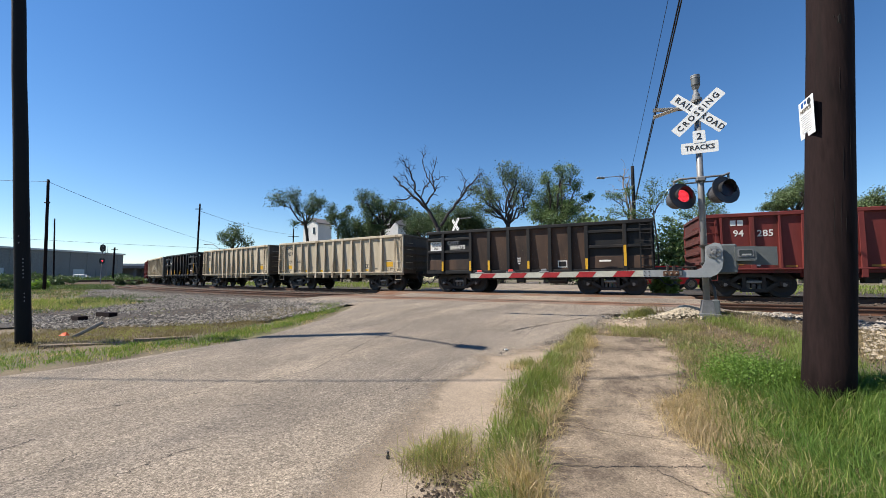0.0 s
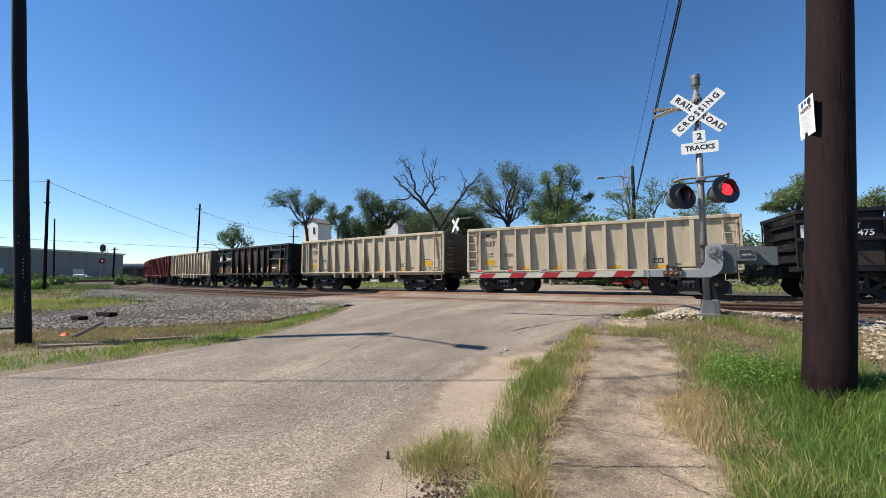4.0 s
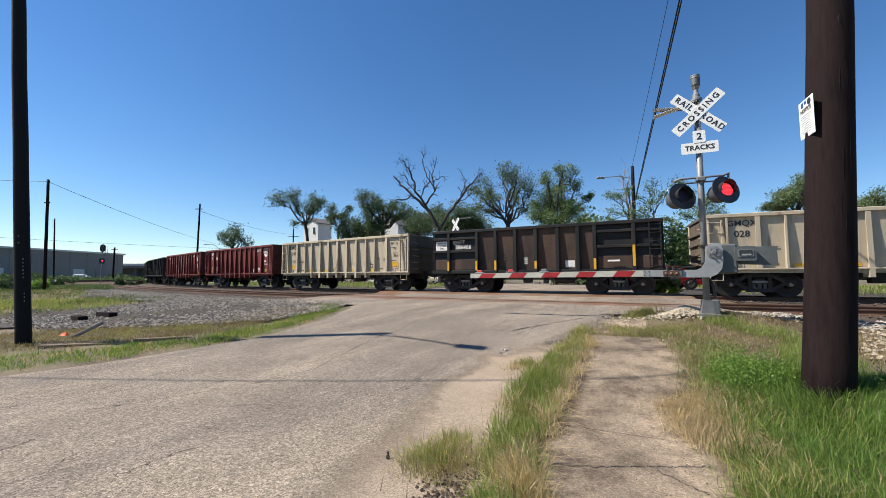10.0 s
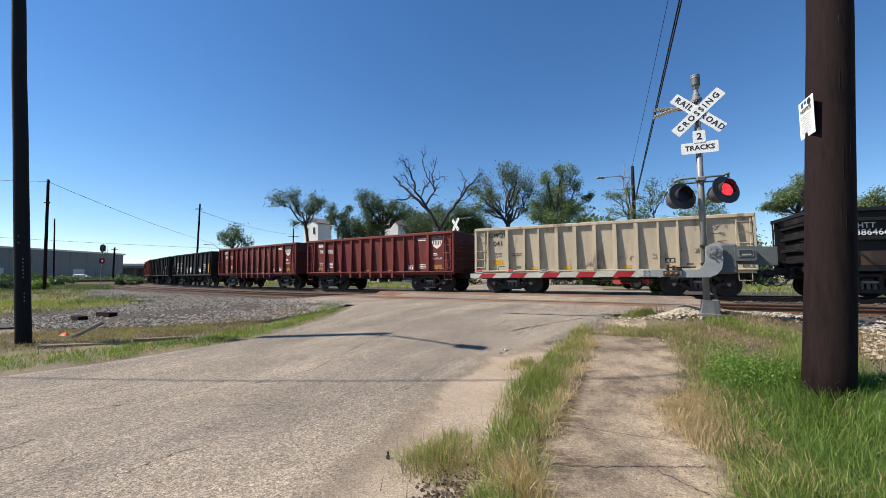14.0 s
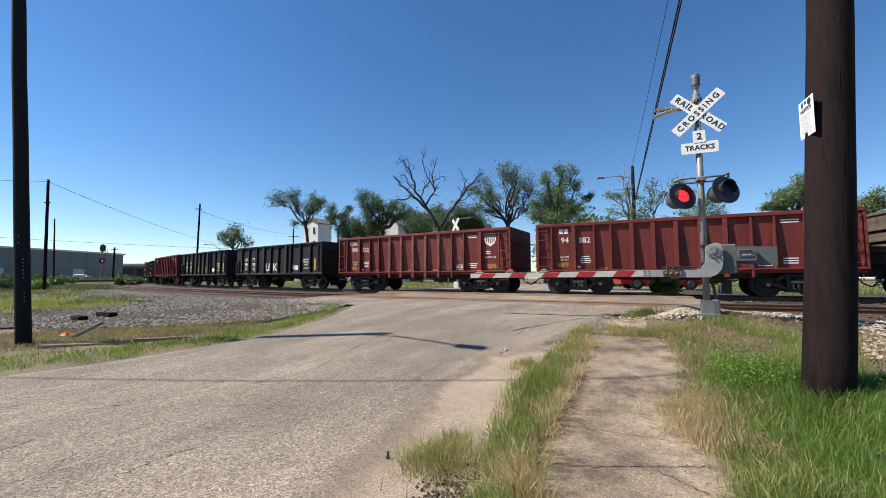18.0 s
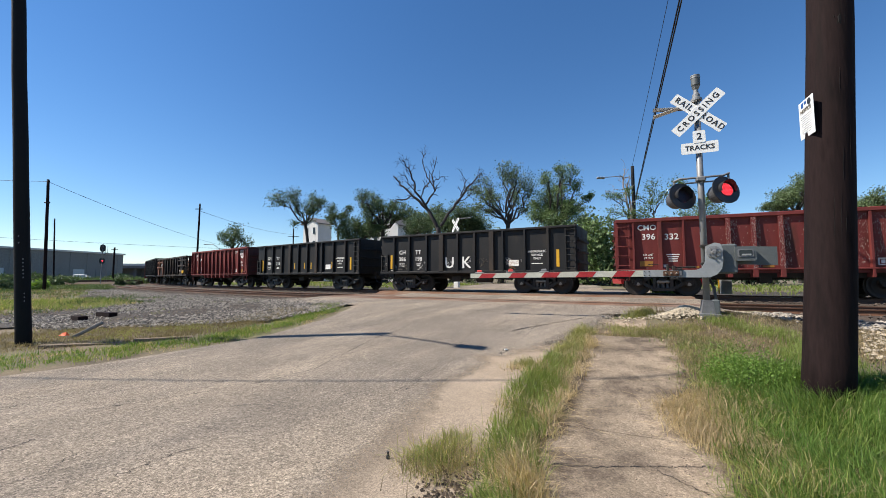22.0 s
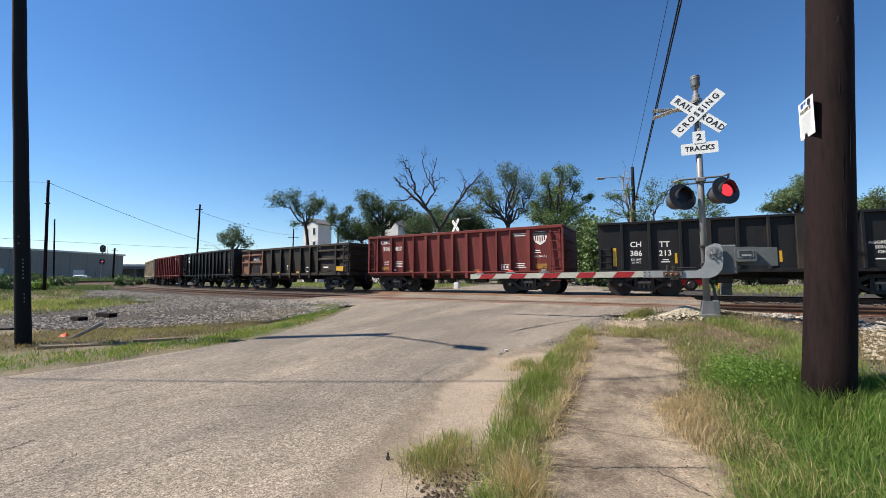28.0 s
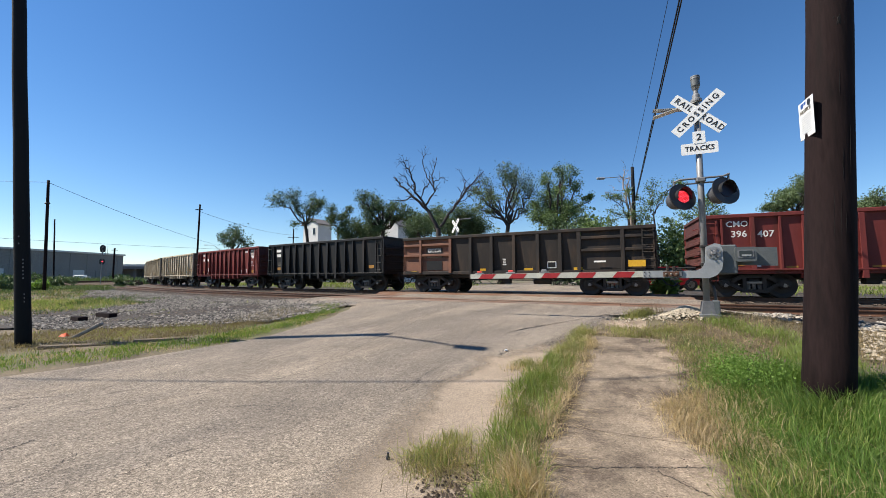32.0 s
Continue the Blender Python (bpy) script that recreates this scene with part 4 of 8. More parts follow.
        bar(car, kind, -4.27, 2.62, 0.55, 0.18, M_WHITE, "lettering_bar")
        bar(car, kind, -4.27, 2.30, 0.45, 0.20, M_WHITE, "lettering_bar")
        small_print(car, kind, -4.27, 1.80, 3, 0.4, M_GREYLET, rng)
        for x in (-4.3, 4.37):
            bar(car, kind, x, 1.40, 0.40, 0.18, M_RUSTY_Y)
    elif kind in ("blk", "rust"):
        k_ = 1.0 if kind == "blk" else 5.95 / 5.17
        if kind == "blk":
            bar(car, kind, -4.66, 2.32, 0.68, 0.46, M_WHITE, "coupler_sign", 0.02)
            for k, wd_ in enumerate(("ROTARY", "COUPLER", "END")):
                words(car, kind, wd_, -4.66, 2.45 - 0.13 * k, 0.12, M_DARKLET, 1.0, 0.026)
            words(car, kind, "CHTT", -3.70, 2.46, 0.25, M_WHITE, 1.0, 0.02)
            words(car, kind, {1: "386475", 4: "386466"}[i], -3.47, 2.22, 0.29, M_WHITE, 1.0, 0.02)
        else:
            bar(car, kind, -3.55 * k_, 2.02, 0.95, 0.52, M_BLACK, "number_panel", 0.02)
            words(car, kind, "GCCX", -3.55 * k_, 2.14, 0.28, M_WHITE, 1.0, 0.026)
            bar(car, kind, -3.55 * k_, 1.86, 0.85, 0.18, M_GREYLET, "lettering_bar", 0.026)
            bar(car, kind, -3.55 * k_, 1.38, 0.9, 0.45, M_BLACK, "data_panel", 0.04)
            small_print(car, kind, -3.75 * k_, 1.5, 3, 0.34, M_WHITE, rng)
        ymat = M_YELLOW
        if kind == "blk":
            for x in (-4.23, -2.72, -1.76, 0.14, 2.63):
                part("reflector_bar", Geo().box((x, -1.508, 1.30), (0.10, 0.006, 0.46 if x != 0.14 else 0.34)), ymat, car)
            part("reflector_bar", Geo().box((4.11, -1.508, 1.62), (0.10, 0.006, 0.85)), ymat, car)
        else:
            for x, w in ((-4.62, 0.35), (-1.25, 0.3), (0.68, 0.42), (2.6, 0.42)):
                bar(car, kind, x * k_, 1.14, w, 0.11, ymat)
            bar(car, kind, 4.55 * k_, 1.32, 0.62, 0.26, ymat, "reflector_patch", 0.24)
        bar(car, kind, 1.60 * k_, 1.32, 0.40, 0.30, M_WHITE, "service_stencil")
        bar(car, kind, 1.60 * k_, 1.32, 0.32, 0.22, M_BLACK if i != 4 else M_WHITE, "stencil_box", 0.010)
        small_print(car, kind, -0.35, 1.62, 4, 0.18, M_WHITE, rng)
        bar(car, kind, 3.35 * k_, 1.42, 0.45, 0.07, M_WHITE, "stencil_line", 0.14)
        flakes(car, kind, -1.6, 2.4, 130, M_GREYLET, 60 + i, 1.2, 2.5)
        if i == 4:
            scrawl(car, kind, -3.9, 1.4, 0.5, 0.4, M_WHITE, 7)
            scrawl(car, kind, -1.2, 1.6, 0.5, 0.25, M_GREYLET, 8)
    else:
        words(car, kind, "CH", -3.83, 2.07, 0.30, M_WHITE)
        words(car, kind, "TT", -2.82, 2.05, 0.30, M_WHITE)
        words(car, kind, "386", -3.83, 1.71, 0.30, M_WHITE)
        words(car, kind, {8: "198", 9: "213"}[i], -2.80, 1.70, 0.30, M_WHITE)
        words(car, kind, "LD LMT", -3.83, 1.47, 0.11, M_WHITE)
        words(car, kind, "LT WT", -3.83, 1.34, 0.11, M_WHITE)
        small_print(car, kind, -2.80, 1.45, 2, 0.3, M_WHITE, rng)
        for k, wd_ in enumerate(("AGGREGATE", "SERVICE", "ONLY")):
            words(car, kind, wd_, 3.50, 1.90 - 0.16 * k, 0.14, M_WHITE)
        small_print(car, kind, 3.50, 1.36, 1, 0.6, M_WHITE, rng)
        bar(car, kind, 2.42, 1.40, 0.46, 0.28, M_WHITE, "service_stencil")
        for x in ((-4.55, 4.42) if i == 8 else (-4.62, 4.42)):
            bar(car, kind, x, 1.58, 0.13, 0.75, M_YELLOW, "reflector_bar")
        if i == 9:
            for x in (-2.44, -0.92, 0.11, 0.78, 2.78):
                bar(car, kind, x, 1.50, 0.08, 0.40, M_YELLOW, "reflector_bar")
        else:
            for cx in (-0.95, -0.02):
                words(car, kind, "U" if cx < -0.5 else "K", cx, 1.45, 0.78, M_WHITE, 1.0, 0.008)
                scrawl(car, kind, cx, 1.45, 0.5, 0.5, M_WHITE, 33 + int(cx * 7))
            for k, (x, z) in enumerate(((-3.8, 1.35), (-2.7, 1.35), (0.95, 1.45), (2.4, 1.45), (-3.6, 1.2), (-4.6, 1.3))):
                scrawl(car, kind, x, z, 0.75, 0.4, M_WHITE if k % 2 else M_GREYLET, 80 + k)
            scrawl(car, kind, 2.3, 1.35, 0.7, 0.4, M_RUSTY_Y, 99)

# ---------------------------------------------------------------- crossing signal with its gate
PHI = 24.6
M_LENS_ON = plain("lit_red_lens", (0.70, 0.003, 0.010), 0.5, 0.0, 0.24)
M_LENS_DOT = plain("lit_red_diode", (1.0, 0.10, 0.13), 0.4, 0.0, 1.8)
M_LENS_OFF = mat("unlit_red_lens", (0.01386, 0.00308, 0.00385), 0.35, dark=0.3, light=0.3, scale=40, bump=0.2)
M_HOODG = mat("grey_lamp_housing", (0.05775, 0.05929, 0.06545), 0.5, dark=0.2, light=0.2, scale=8)


def plate(prof, y0, y1, g=None, mi=0):
    """A flat outline in x and z, given depth from y0 to y1."""
    g = g or Geo()
    return g.prism(prof, (0, y0, 0), (0, y1, 0), (1, 0, 0), (0, 0, 1), mi)


def rounded(w, h, r, cx=0.0, cz=0.0, n=4):
    pts = []
    for sx, sz, a0 in ((1, 1, 0), (-1, 1, 90), (-1, -1, 180), (1, -1, 270)):
        for k in range(n + 1):
            a = radians(a0 + 90 * k / n)
            pts.append((cx + sx * (w / 2 - r) + r * math.cos(a), cz + sz * (h / 2 - r) + r * math.sin(a)))
    return pts


def letters(parent, body, size, material, m, name="lettering"):
    return part(name, text_mesh(body, size, material), None, parent, at=m)


FRONT = Matrix.Rotation(radians(90), 4, "X")      # text upright, read from -y


def crossbuck(parent, z, y, words=True, yaw=0.0, back=False):
    root = Matrix.Translation((0, 0, z)) @ Matrix.Rotation(radians(yaw), 4, "Z") @ Matrix.Translation((0, y, 0))
    for k, (ang, a, b) in enumerate(((-43.0, "RAIL", "ROAD"), (43.0, "CROS", "SING"))):
        T = root @ Matrix.Translation((0, -0.012 * k, 0)) @ Matrix.Rotation(radians(-ang), 4, "Y")
        bl = part("crossbuck_blade", plate(rounded(1.22, 0.229, 0.02), -0.004, 0.004), M_SIGN, parent, at=T)
        if words and k:
            part("lettering", text_mesh("CROSSING", 0.168, M_SIGNB, 0.002, 1.42), None, bl, at=Matrix.Translation((0, -0.007, 0)) @ FRONT)
        elif words:
            part("lettering", text_mesh("RAIL", 0.172, M_SIGNB, 0.002, 1.25), None, bl, at=Matrix.Translation((-0.345, -0.007, 0)) @ FRONT)
            part("lettering", text_mesh("ROAD", 0.172, M_SIGNB, 0.002, 1.2), None, bl, at=Matrix.Translation((0.355, -0.007, 0)) @ FRONT)


def lamp_head(parent, x, z, yaw, flash=True):
    """A flasher: round backing, visor, bell-shaped housing and a turning lens disc."""
    T = Matrix.Translation((x, -0.12, z)) @ Matrix.Rotation(radians(yaw), 4, "Z") @ Matrix.Rotation(radians(90 - 12), 4, "X")
    g = Geo()
    n = 28
    g.lathe([(0.155, 0.0), (0.305, -0.002), (0.307, -0.02), (0.155, -0.022)], n, cap=False)
    g.lathe([(0.155, -0.022), (0.155, 0.0)], n, cap=False)
    head = part("lamp_head", g, M_HOOD, parent, at=T)
    v = Geo()
    m = 20
    for k in range(m):
        a0, a1 = (radians(-20 + 220 * j / m) for j in (k, k + 1))
        d0, d1 = (0.15 * (0.55 + 0.45 * math.sin(max(0, min(math.pi, a)))) for a in (a0, a1))
        P = []
        for r in (0.168, 0.176):
            P += [(r * math.cos(a0), r * math.sin(a0), 0), (r * math.cos(a1), r * math.sin(a1), 0), (r * math.cos(a1), r * math.sin(a1), d1), (r * math.cos(a0), r * math.sin(a0), d0)]
        v.add(P, [(0, 1, 2, 3), (7, 6, 5, 4), (3, 2, 6, 7), (0, 3, 7, 4), (1, 5, 6, 2)])
    vm = v.mesh("visor", M_HOOD)
    bm = bmesh.new()
    bm.from_mesh(vm)
    bmesh.ops.remove_doubles(bm, verts=bm.verts, dist=0.0005)
    bm.to_mesh(vm)
    bm.free()
    part("visor", vm, None, head)
    h = Geo().lathe([(0.20, -0.02), (0.205, -0.10), (0.20, -0.26), (0.17, -0.33), (0.06, -0.37)], 24)
    part("housing", h, M_HOODG, head, smooth=False)
    # the disc inside carries the lit diodes on one face and the unlit red glass on the other
    d = Geo().lathe([(0.0, 0.006), (0.143, 0.006)], 28, mi=0, cap=False)
    d.lathe([(0.143, 0.0055), (0.15, 0.0055), (0.15, -0.006), (0.0, -0.006)], 28, mi=1, cap=False)
    for ring in range(5):
        for k in range(max(1, ring * 6)):
            a = 2 * math.pi * k / max(1, ring * 6)
            d.box((0.032 * ring * math.cos(a), 0.032 * ring * math.sin(a), 0.0075), (0.011, 0.011, 0.003), 0, 2)
    disc = part("lens_disc", d, [M_LENS_ON, M_LENS_OFF, M_LENS_DOT], head, "round red signal lens with light diodes")
    return disc


def signal_mast(base, rz, lean, label, with_gate):
    sg = thing("crossing_signal", Matrix.Translation(base) @ Matrix.Rotation(radians(rz), 4, "Z") @ Matrix.Rotation(radians(lean), 4, "Y"), label, "crossing signal")
    part("mast", Geo().tube([(0, 0, 0.25), (0, 0, 4.72)], 0.064, 16), M_GALV, sg, smooth=True)
    g = Geo().lathe([(0.05, 4.66), (0.11, 4.68), (0.11, 4.73), (0.075, 4.75), (0.075, 4.82), (0.05, 4.86), (0.045, 4.93), (0.08, 5.0)], 20)
    part("pinnacle", g, M_GALV, sg)
    g = Geo().lathe([(0.06, 4.99), (0.088, 5.04), (0.088, 5.24), (0.076, 5.262)], 24)
    bell_ = part("bell", g, M_CWT, sg)
    part("bell_band", Geo().lathe([(0.089, 5.195), (0.094, 5.195), (0.094, 5.225), (0.089, 5.225)], 24), M_GALV, bell_)
    part("bell_cap", Geo().lathe([(0.092, 5.245), (0.092, 5.262), (0.02, 5.285)], 24), M_ALU, bell_)
    crossbuck(sg, 4.38, -0.085)
    # clamps
    for z in (4.38, 3.83, 3.6, 2.9):
        part("clamp", Geo().lathe([(0.07, z - 0.03), (0.085, z - 0.03), (0.085, z + 0.03), (0.07, z + 0.03)], 16), M_GALV, sg)
    s1 = part("number_sign", plate(rounded(0.235, 0.27, 0.03, 0, 3.84), -0.10, -0.094), M_SIGN, sg)
    letters(s1, "2", 0.205, M_SIGNB, Matrix.Translation((0, -0.103, 3.84)) @ FRONT)
    s2 = part("tracks_sign", plate(rounded(0.69, 0.25, 0.03, 0, 3.595), -0.092, -0.086), M_SIGN, sg)
    letters(s2, "TRACKS", 0.150, M_SIGNB, Matrix.Translation((0, -0.095, 3.595)) @ FRONT)
    # cross arm with lamps
    g = Geo().tube([(-0.52, -0.02, 2.90), (-0.40, -0.06, 2.94), (0.40, -0.06, 2.94), (0.52, -0.02, 2.99)], 0.022, 8)
    g.tube([(-0.50, -0.02, 2.90), (-0.50, -0.02, 2.76)], 0.022, 8)
    g.tube([(0.50, -0.02, 2.98), (0.50, -0.02, 2.80)], 0.022, 8)
    g.tube([(-0.3, -0.03, 2.84), (0.3, -0.03, 2.84)], 0.018, 8)
    g.box((0, -0.03, 2.90), (0.18, 0.18, 0.10), 0.02)
    part("lamp_arm", g, M_FOOT, sg)
    discs = [lamp_head(sg, -0.36, 2.55, PHI + 6), lamp_head(sg, 0.43, 2.62, PHI + 6)]
    # foot
    g = Geo().prism([(-0.13, 0), (0.14, 0), (0.09, 0.30), (-0.08, 0.30)], (0, -0.13, -0.02), (0, 0.13, -0.02), (1, 0, 0), (0, 0, 1))
    g.box((0.03, 0, -0.06), (0.38, 0.34, 0.14), 0.01)
    part("foot_casting", g, M_FOOT, sg)
    part("junction_box", Geo().box((0.15, -0.03, 0.15), (0.13, 0.2, 0.30), 0.02), M_CWT, sg)
    part("conduit", Geo().tube([(0.05, 0.05, 0.8), (0.15, 0.05, 0.55), (0.17, 0.03, 0.3)], 0.03, 8), M_HOOD, sg)
    return sg, discs


SIGNAL, LENS = signal_mast((5.64, 8.40, 0.70), -PHI, -0.1, "grey steel crossing signal mast with crossbuck, red flashers and lowered gate", True)
# rear blades; the upper is grey, the shade of its underside put into the colour
for z0, z1, y, mt in ((4.66, 4.56, 0.10, M_ALU), (4.46, 4.66, 0.02, M_SIGN)):
    part("rear_blade", Geo().prism([(-0.11, -0.004), (0.11, -0.004), (0.11, 0.004), (-0.11, 0.004)], (-0.85, y, z0), (0.0, y, z1), (0, 1, 0), (0, 0, 1)), mt, SIGNAL, "thin metal crossbuck blade facing along the track")

# gate machine on the mast
M_GLASSY = plain("box_window", (0.01925, 0.0231, 0.02695), 0.15)
g = Geo().box((0.36, 0.10, 1.16), (0.42, 0.34, 0.62), 0.03)
mach = part("gate_machine", g, M_CWT, SIGNAL, "grey gate machine housing")
J = [(0.0, 1.43), (0.16, 1.50), (0.26, 1.48), (0.30, 1.36), (0.30, 1.10), (0.27, 0.95), (0.18, 0.83), (0.05, 0.77), (-0.50, 0.77), (-0.50, 0.93), (-0.18, 0.93), (-0.08, 0.98), (-0.02, 1.10)]
part("support_arm", plate(J, -0.17, -0.13), M_ALU, mach, "curved grey gate support casting")
g = Geo().lathe([(0.135, 0.0), (0.135, 0.012), (0.05, 0.02), (0.035, 0.05)], 20, Matrix.Translation((0.14, -0.17, 1.30)) @ Matrix.Rotation(radians(90), 4, "X"))
for k in range(6):
    a = radians(60 * k + 10)
    g.lathe([(0.018, 0.03), (0.018, 0.055)], 6, Matrix.Translation((0.14 + 0.095 * math.cos(a), -0.17, 1.30 + 0.095 * math.sin(a))) @ Matrix.Rotation(radians(90), 4, "X"))
part("pivot_hub", g, M_GALV, mach)
part("counterweight_plate", plate([(0.5, 1.43), (1.28, 1.40), (1.28, 1.02), (0.5, 1.05)], 0.12, 0.15), M_CWT, mach)
bx = part("relay_box", plate(rounded(0.36, 0.30, 0.04, 0.70, 1.26), -0.10, 0.10), M_CWT, mach)
part("window_frame", plate(rounded(0.27, 0.17, 0.03, 0.70, 1.27), -0.112, -0.10), M_FOOT, bx)
part("window", plate(rounded(0.22, 0.12, 0.02, 0.70, 1.27), -0.118, -0.112), M_GLASSY, bx)
part("rating_plate", Geo().box((0.71, -0.121, 1.235), (0.16, 0.006, 0.035)), M_ALU, bx)
part("counterweight", Geo().box((0.70, 0.0, 1.22), (0.30, 0.16, 0.20), 0.02), M_IRON, mach)
part("hinge_clamp", Geo().box((-0.52, -0.15, 0.86), (0.16, 0.12, 0.13), 0.02), M_FOOT, mach)
for c_, s_ in (((-0.44, -0.15, 0.99), (0.5, 0.06, 0.03)), ((-0.02, -0.1, 1.44), (0.14, 0.1, 0.06)), ((-0.02, -0.1, 1.06), (0.14, 0.1, 0.06))):
    part("mast_bracket", Geo().box(c_, s_, 0.01), M_IRON, mach)

# gate arm: a thing hinged to the machine
arm = thing("gate_arm", SIGNAL.matrix_basis.copy(), "lowered crossing gate arm in red and white reflective stripes", "gate arm")
prof = plate([(-5.31, 0.765), (-1.2, 0.79), (-1.2, 0.93), (-5.31, 0.885)], -0.185, -0.14)
part("beam", prof, M_GATEWHITE, arm)
part("root_section", plate([(-1.2, 0.785), (-0.45, 0.785), (-0.45, 0.935), (-1.2, 0.935)], -0.19, -0.135), M_ALU, arm, "bare aluminium root section")
for k in range(5):
    x = -5.08 + 0.8128 * k
    z0, z1 = 0.766 + 0.0054 * k, 0.884 + 0.0088 * k
    part("red_stripe", plate([(x, z0), (x + 0.375, z0), (x + 0.475, z1 + 0.001), (x + 0.10, z1 + 0.001)], -0.188, -0.139), M_GATERED, arm)
M_GLAMP = plain("gate_lamp_red", (0.462, 0.0462, 0.0385), 0.3, 0.0, 0.15)
for k, x in enumerate((-5.06, -4.22, -3.38)):
    lp = part("gate_lamp", Geo().box((x, -0.16, 0.905 + 0.008 * k), (0.24, 0.07, 0.03), 0.01), M_GALV, arm)
    part("lamp_lens", Geo().box((x, -0.16, 0.945 + 0.008 * k), (0.13, 0.06, 0.06), 0.015), M_GLAMP if k < 2 else M_GALV, lp)
g = Geo()
for x in (-1.17, -1.08, -0.62, -0.52):
    for z in (0.82, 0.90):
        g.lathe([(0.014, 0), (0.014, 0.015)], 6, Matrix.Translation((x, -0.19, z)) @ Matrix.Rotation(radians(90), 4, "X"))
part("bolts", g, M_IRON, arm)["kind"] = "stuff"

hg = part("hinge_bracket", Geo().box((-0.66, -0.205, 0.86), (0.30, 0.03, 0.11), 0.006), M_RAIL, arm, "rusty hinge bracket of the gate arm")
for dx_, dz_, w_, h_ in ((-0.72, 0.985, 0.05, 0.13), (-0.60, 0.975, 0.06, 0.10), (-0.50, 0.95, 0.10, 0.05), (-0.60, 0.75, 0.16, 0.05)):
    part("hinge_lug", Geo().box((dx_, -0.17, dz_), (w_, 0.09, h_), 0.01), M_IRON, hg)
for dx_ in (-0.76, -0.66, -0.56):
    part("hinge_bolt", Geo().lathe([(0.022, 0.0), (0.022, 0.02), (0.012, 0.035)], 8, Matrix.Translation((dx_, -0.22, 0.86)) @ Matrix.Rotation(radians(90), 4, "X")), M_CAP, hg)

# signal for the other approach, beyond the tracks
FARSIG = thing("crossing_signal", pose(0.95, 27.0, 0.86, 0, 0, -PHI), "white crossbuck mast beyond the tracks", "crossing signal")
part("mast", Geo().tube([(0, 0, 0), (0, 0, 4.7)], 0.064, 12), M_GALV, FARSIG)
crossbuck(FARSIG, 4.28, -0.085, yaw=-38.0)
part("lamp_arm", Geo().tube([(0, 0, 4.72), (1.0, 0.2, 4.78)], 0.03, 8), M_GALV, FARSIG)
part("foot_casting", Geo().box((0, 0, 0.1), (0.34, 0.34, 0.5), 0.03), M_SIGN, FARSIG)


# ---------------------------------------------------------------- poles and wires
def wood_pole(x, y, z0, top, r0, r1, label, dx=0.0, dy=0.0, group="utility poles", bow=0.0, material=None):
    """A tapered shaft; bow: how far its middle swells sideways from the straight."""
    p = thing("utility_pole", pose(x, y, z0), label, "utility pole", group)
    n = 14
    pts = [(dx * k / n + bow * 4 * k / n * (1 - k / n) + 0.004 * math.sin(k * 1.3), dy * k / n + 0.004 * math.cos(k * 1.7), -0.4 + (top - z0 + 0.4) * k / n) for k in range(n + 1)]
    part("shaft", Geo().tube(pts, [r0 + (r1 - r0) * k / n for k in range(n + 1)], 24), material or M_POLE, p, smooth=True)
    return p


POLE_R = wood_pole(3.68, 3.88, 0.20, 11.5, 0.200, 0.150, "thick dark creosoted wooden utility pole standing in tall grass", dx=0.51, bow=0.17)
POLE_L = wood_pole(-9.20, 8.72, 0.02, 9.5, 0.136, 0.110, "dark wooden street-lamp pole at the road's edge", dx=-0.29, dy=-0.6, material=M_POLEGREY)
# knot hole in the right pole
M_KNOT = plain("dark_knot", (0.00308, 0.00231, 0.00231), 1.0)
def pole_r_x(z):
    """Sideways place of the right pole's axis at a height over its base."""
    k = (z + 0.4) / 11.7
    return 0.51 * k + 0.17 * 4 * k * (1 - k)


for dx_, z_, w_, h_ in ((-0.050, 3.83, 0.030, 0.062), (-0.095, 3.87, 0.012, 0.014), (-0.012, 3.86, 0.018, 0.016), (-0.022, 3.80, 0.008, 0.040), (-0.075, 3.80, 0.010, 0.030)):
    r_ = 0.200 - 0.050 * (z_ + 0.4) / 11.7
    part("knot_hole", Geo().lathe([(0.3, 0.002), (1.0, 0.0), (1.0, -0.02)], 7, Matrix.Translation((pole_r_x(z_) + dx_, -math.sqrt(r_ ** 2 - dx_ ** 2) + 0.001, z_)) @ Matrix.Rotation(radians(90), 4, "X") @ Matrix.Diagonal((w_, h_, 1, 1))), M_KNOT, POLE_R)
# drying checks in the wood
rc = random.Random(61)
for k in range(9):
    z_, a_ = rc.uniform(0.5, 4.0), rc.uniform(-2.5, -0.7)
    ln = rc.uniform(0.15, 0.6)
    pts = []
    for j in range(6):
        zz = z_ + ln * j / 5
        r_ = 0.2005 - 0.050 * (zz + 0.4) / 11.7
        pts.append((pole_r_x(zz) + r_ * math.cos(a_ + 0.01 * math.sin(j * 2.0)), r_ * math.sin(a_ + 0.01 * math.sin(j * 2.0)), zz))
    part("drying_check", Geo().tube(pts, [0.0006, 0.0014, 0.0017, 0.0017, 0.0012, 0.0006], 5), M_KNOT, POLE_R)
# street-lamp arm and head on the left pole
g = Geo().tube([(-0.26, -0.54, 8.7), (0.2, -0.9, 9.2), (0.8, -1.5, 9.4), (1.2, -1.85, 9.4)], 0.035, 8)
la = part("lamp_bracket", g, M_GALV, POLE_L)
T = Matrix.Translation((1.45, -2.0, 9.38)) @ Matrix.Rotation(radians(-30), 4, "Z")
part("lamp_head", Geo().box((0, 0, 0), (0.62, 0.27, 0.12), 0.05, 0, T), M_ALU, la)
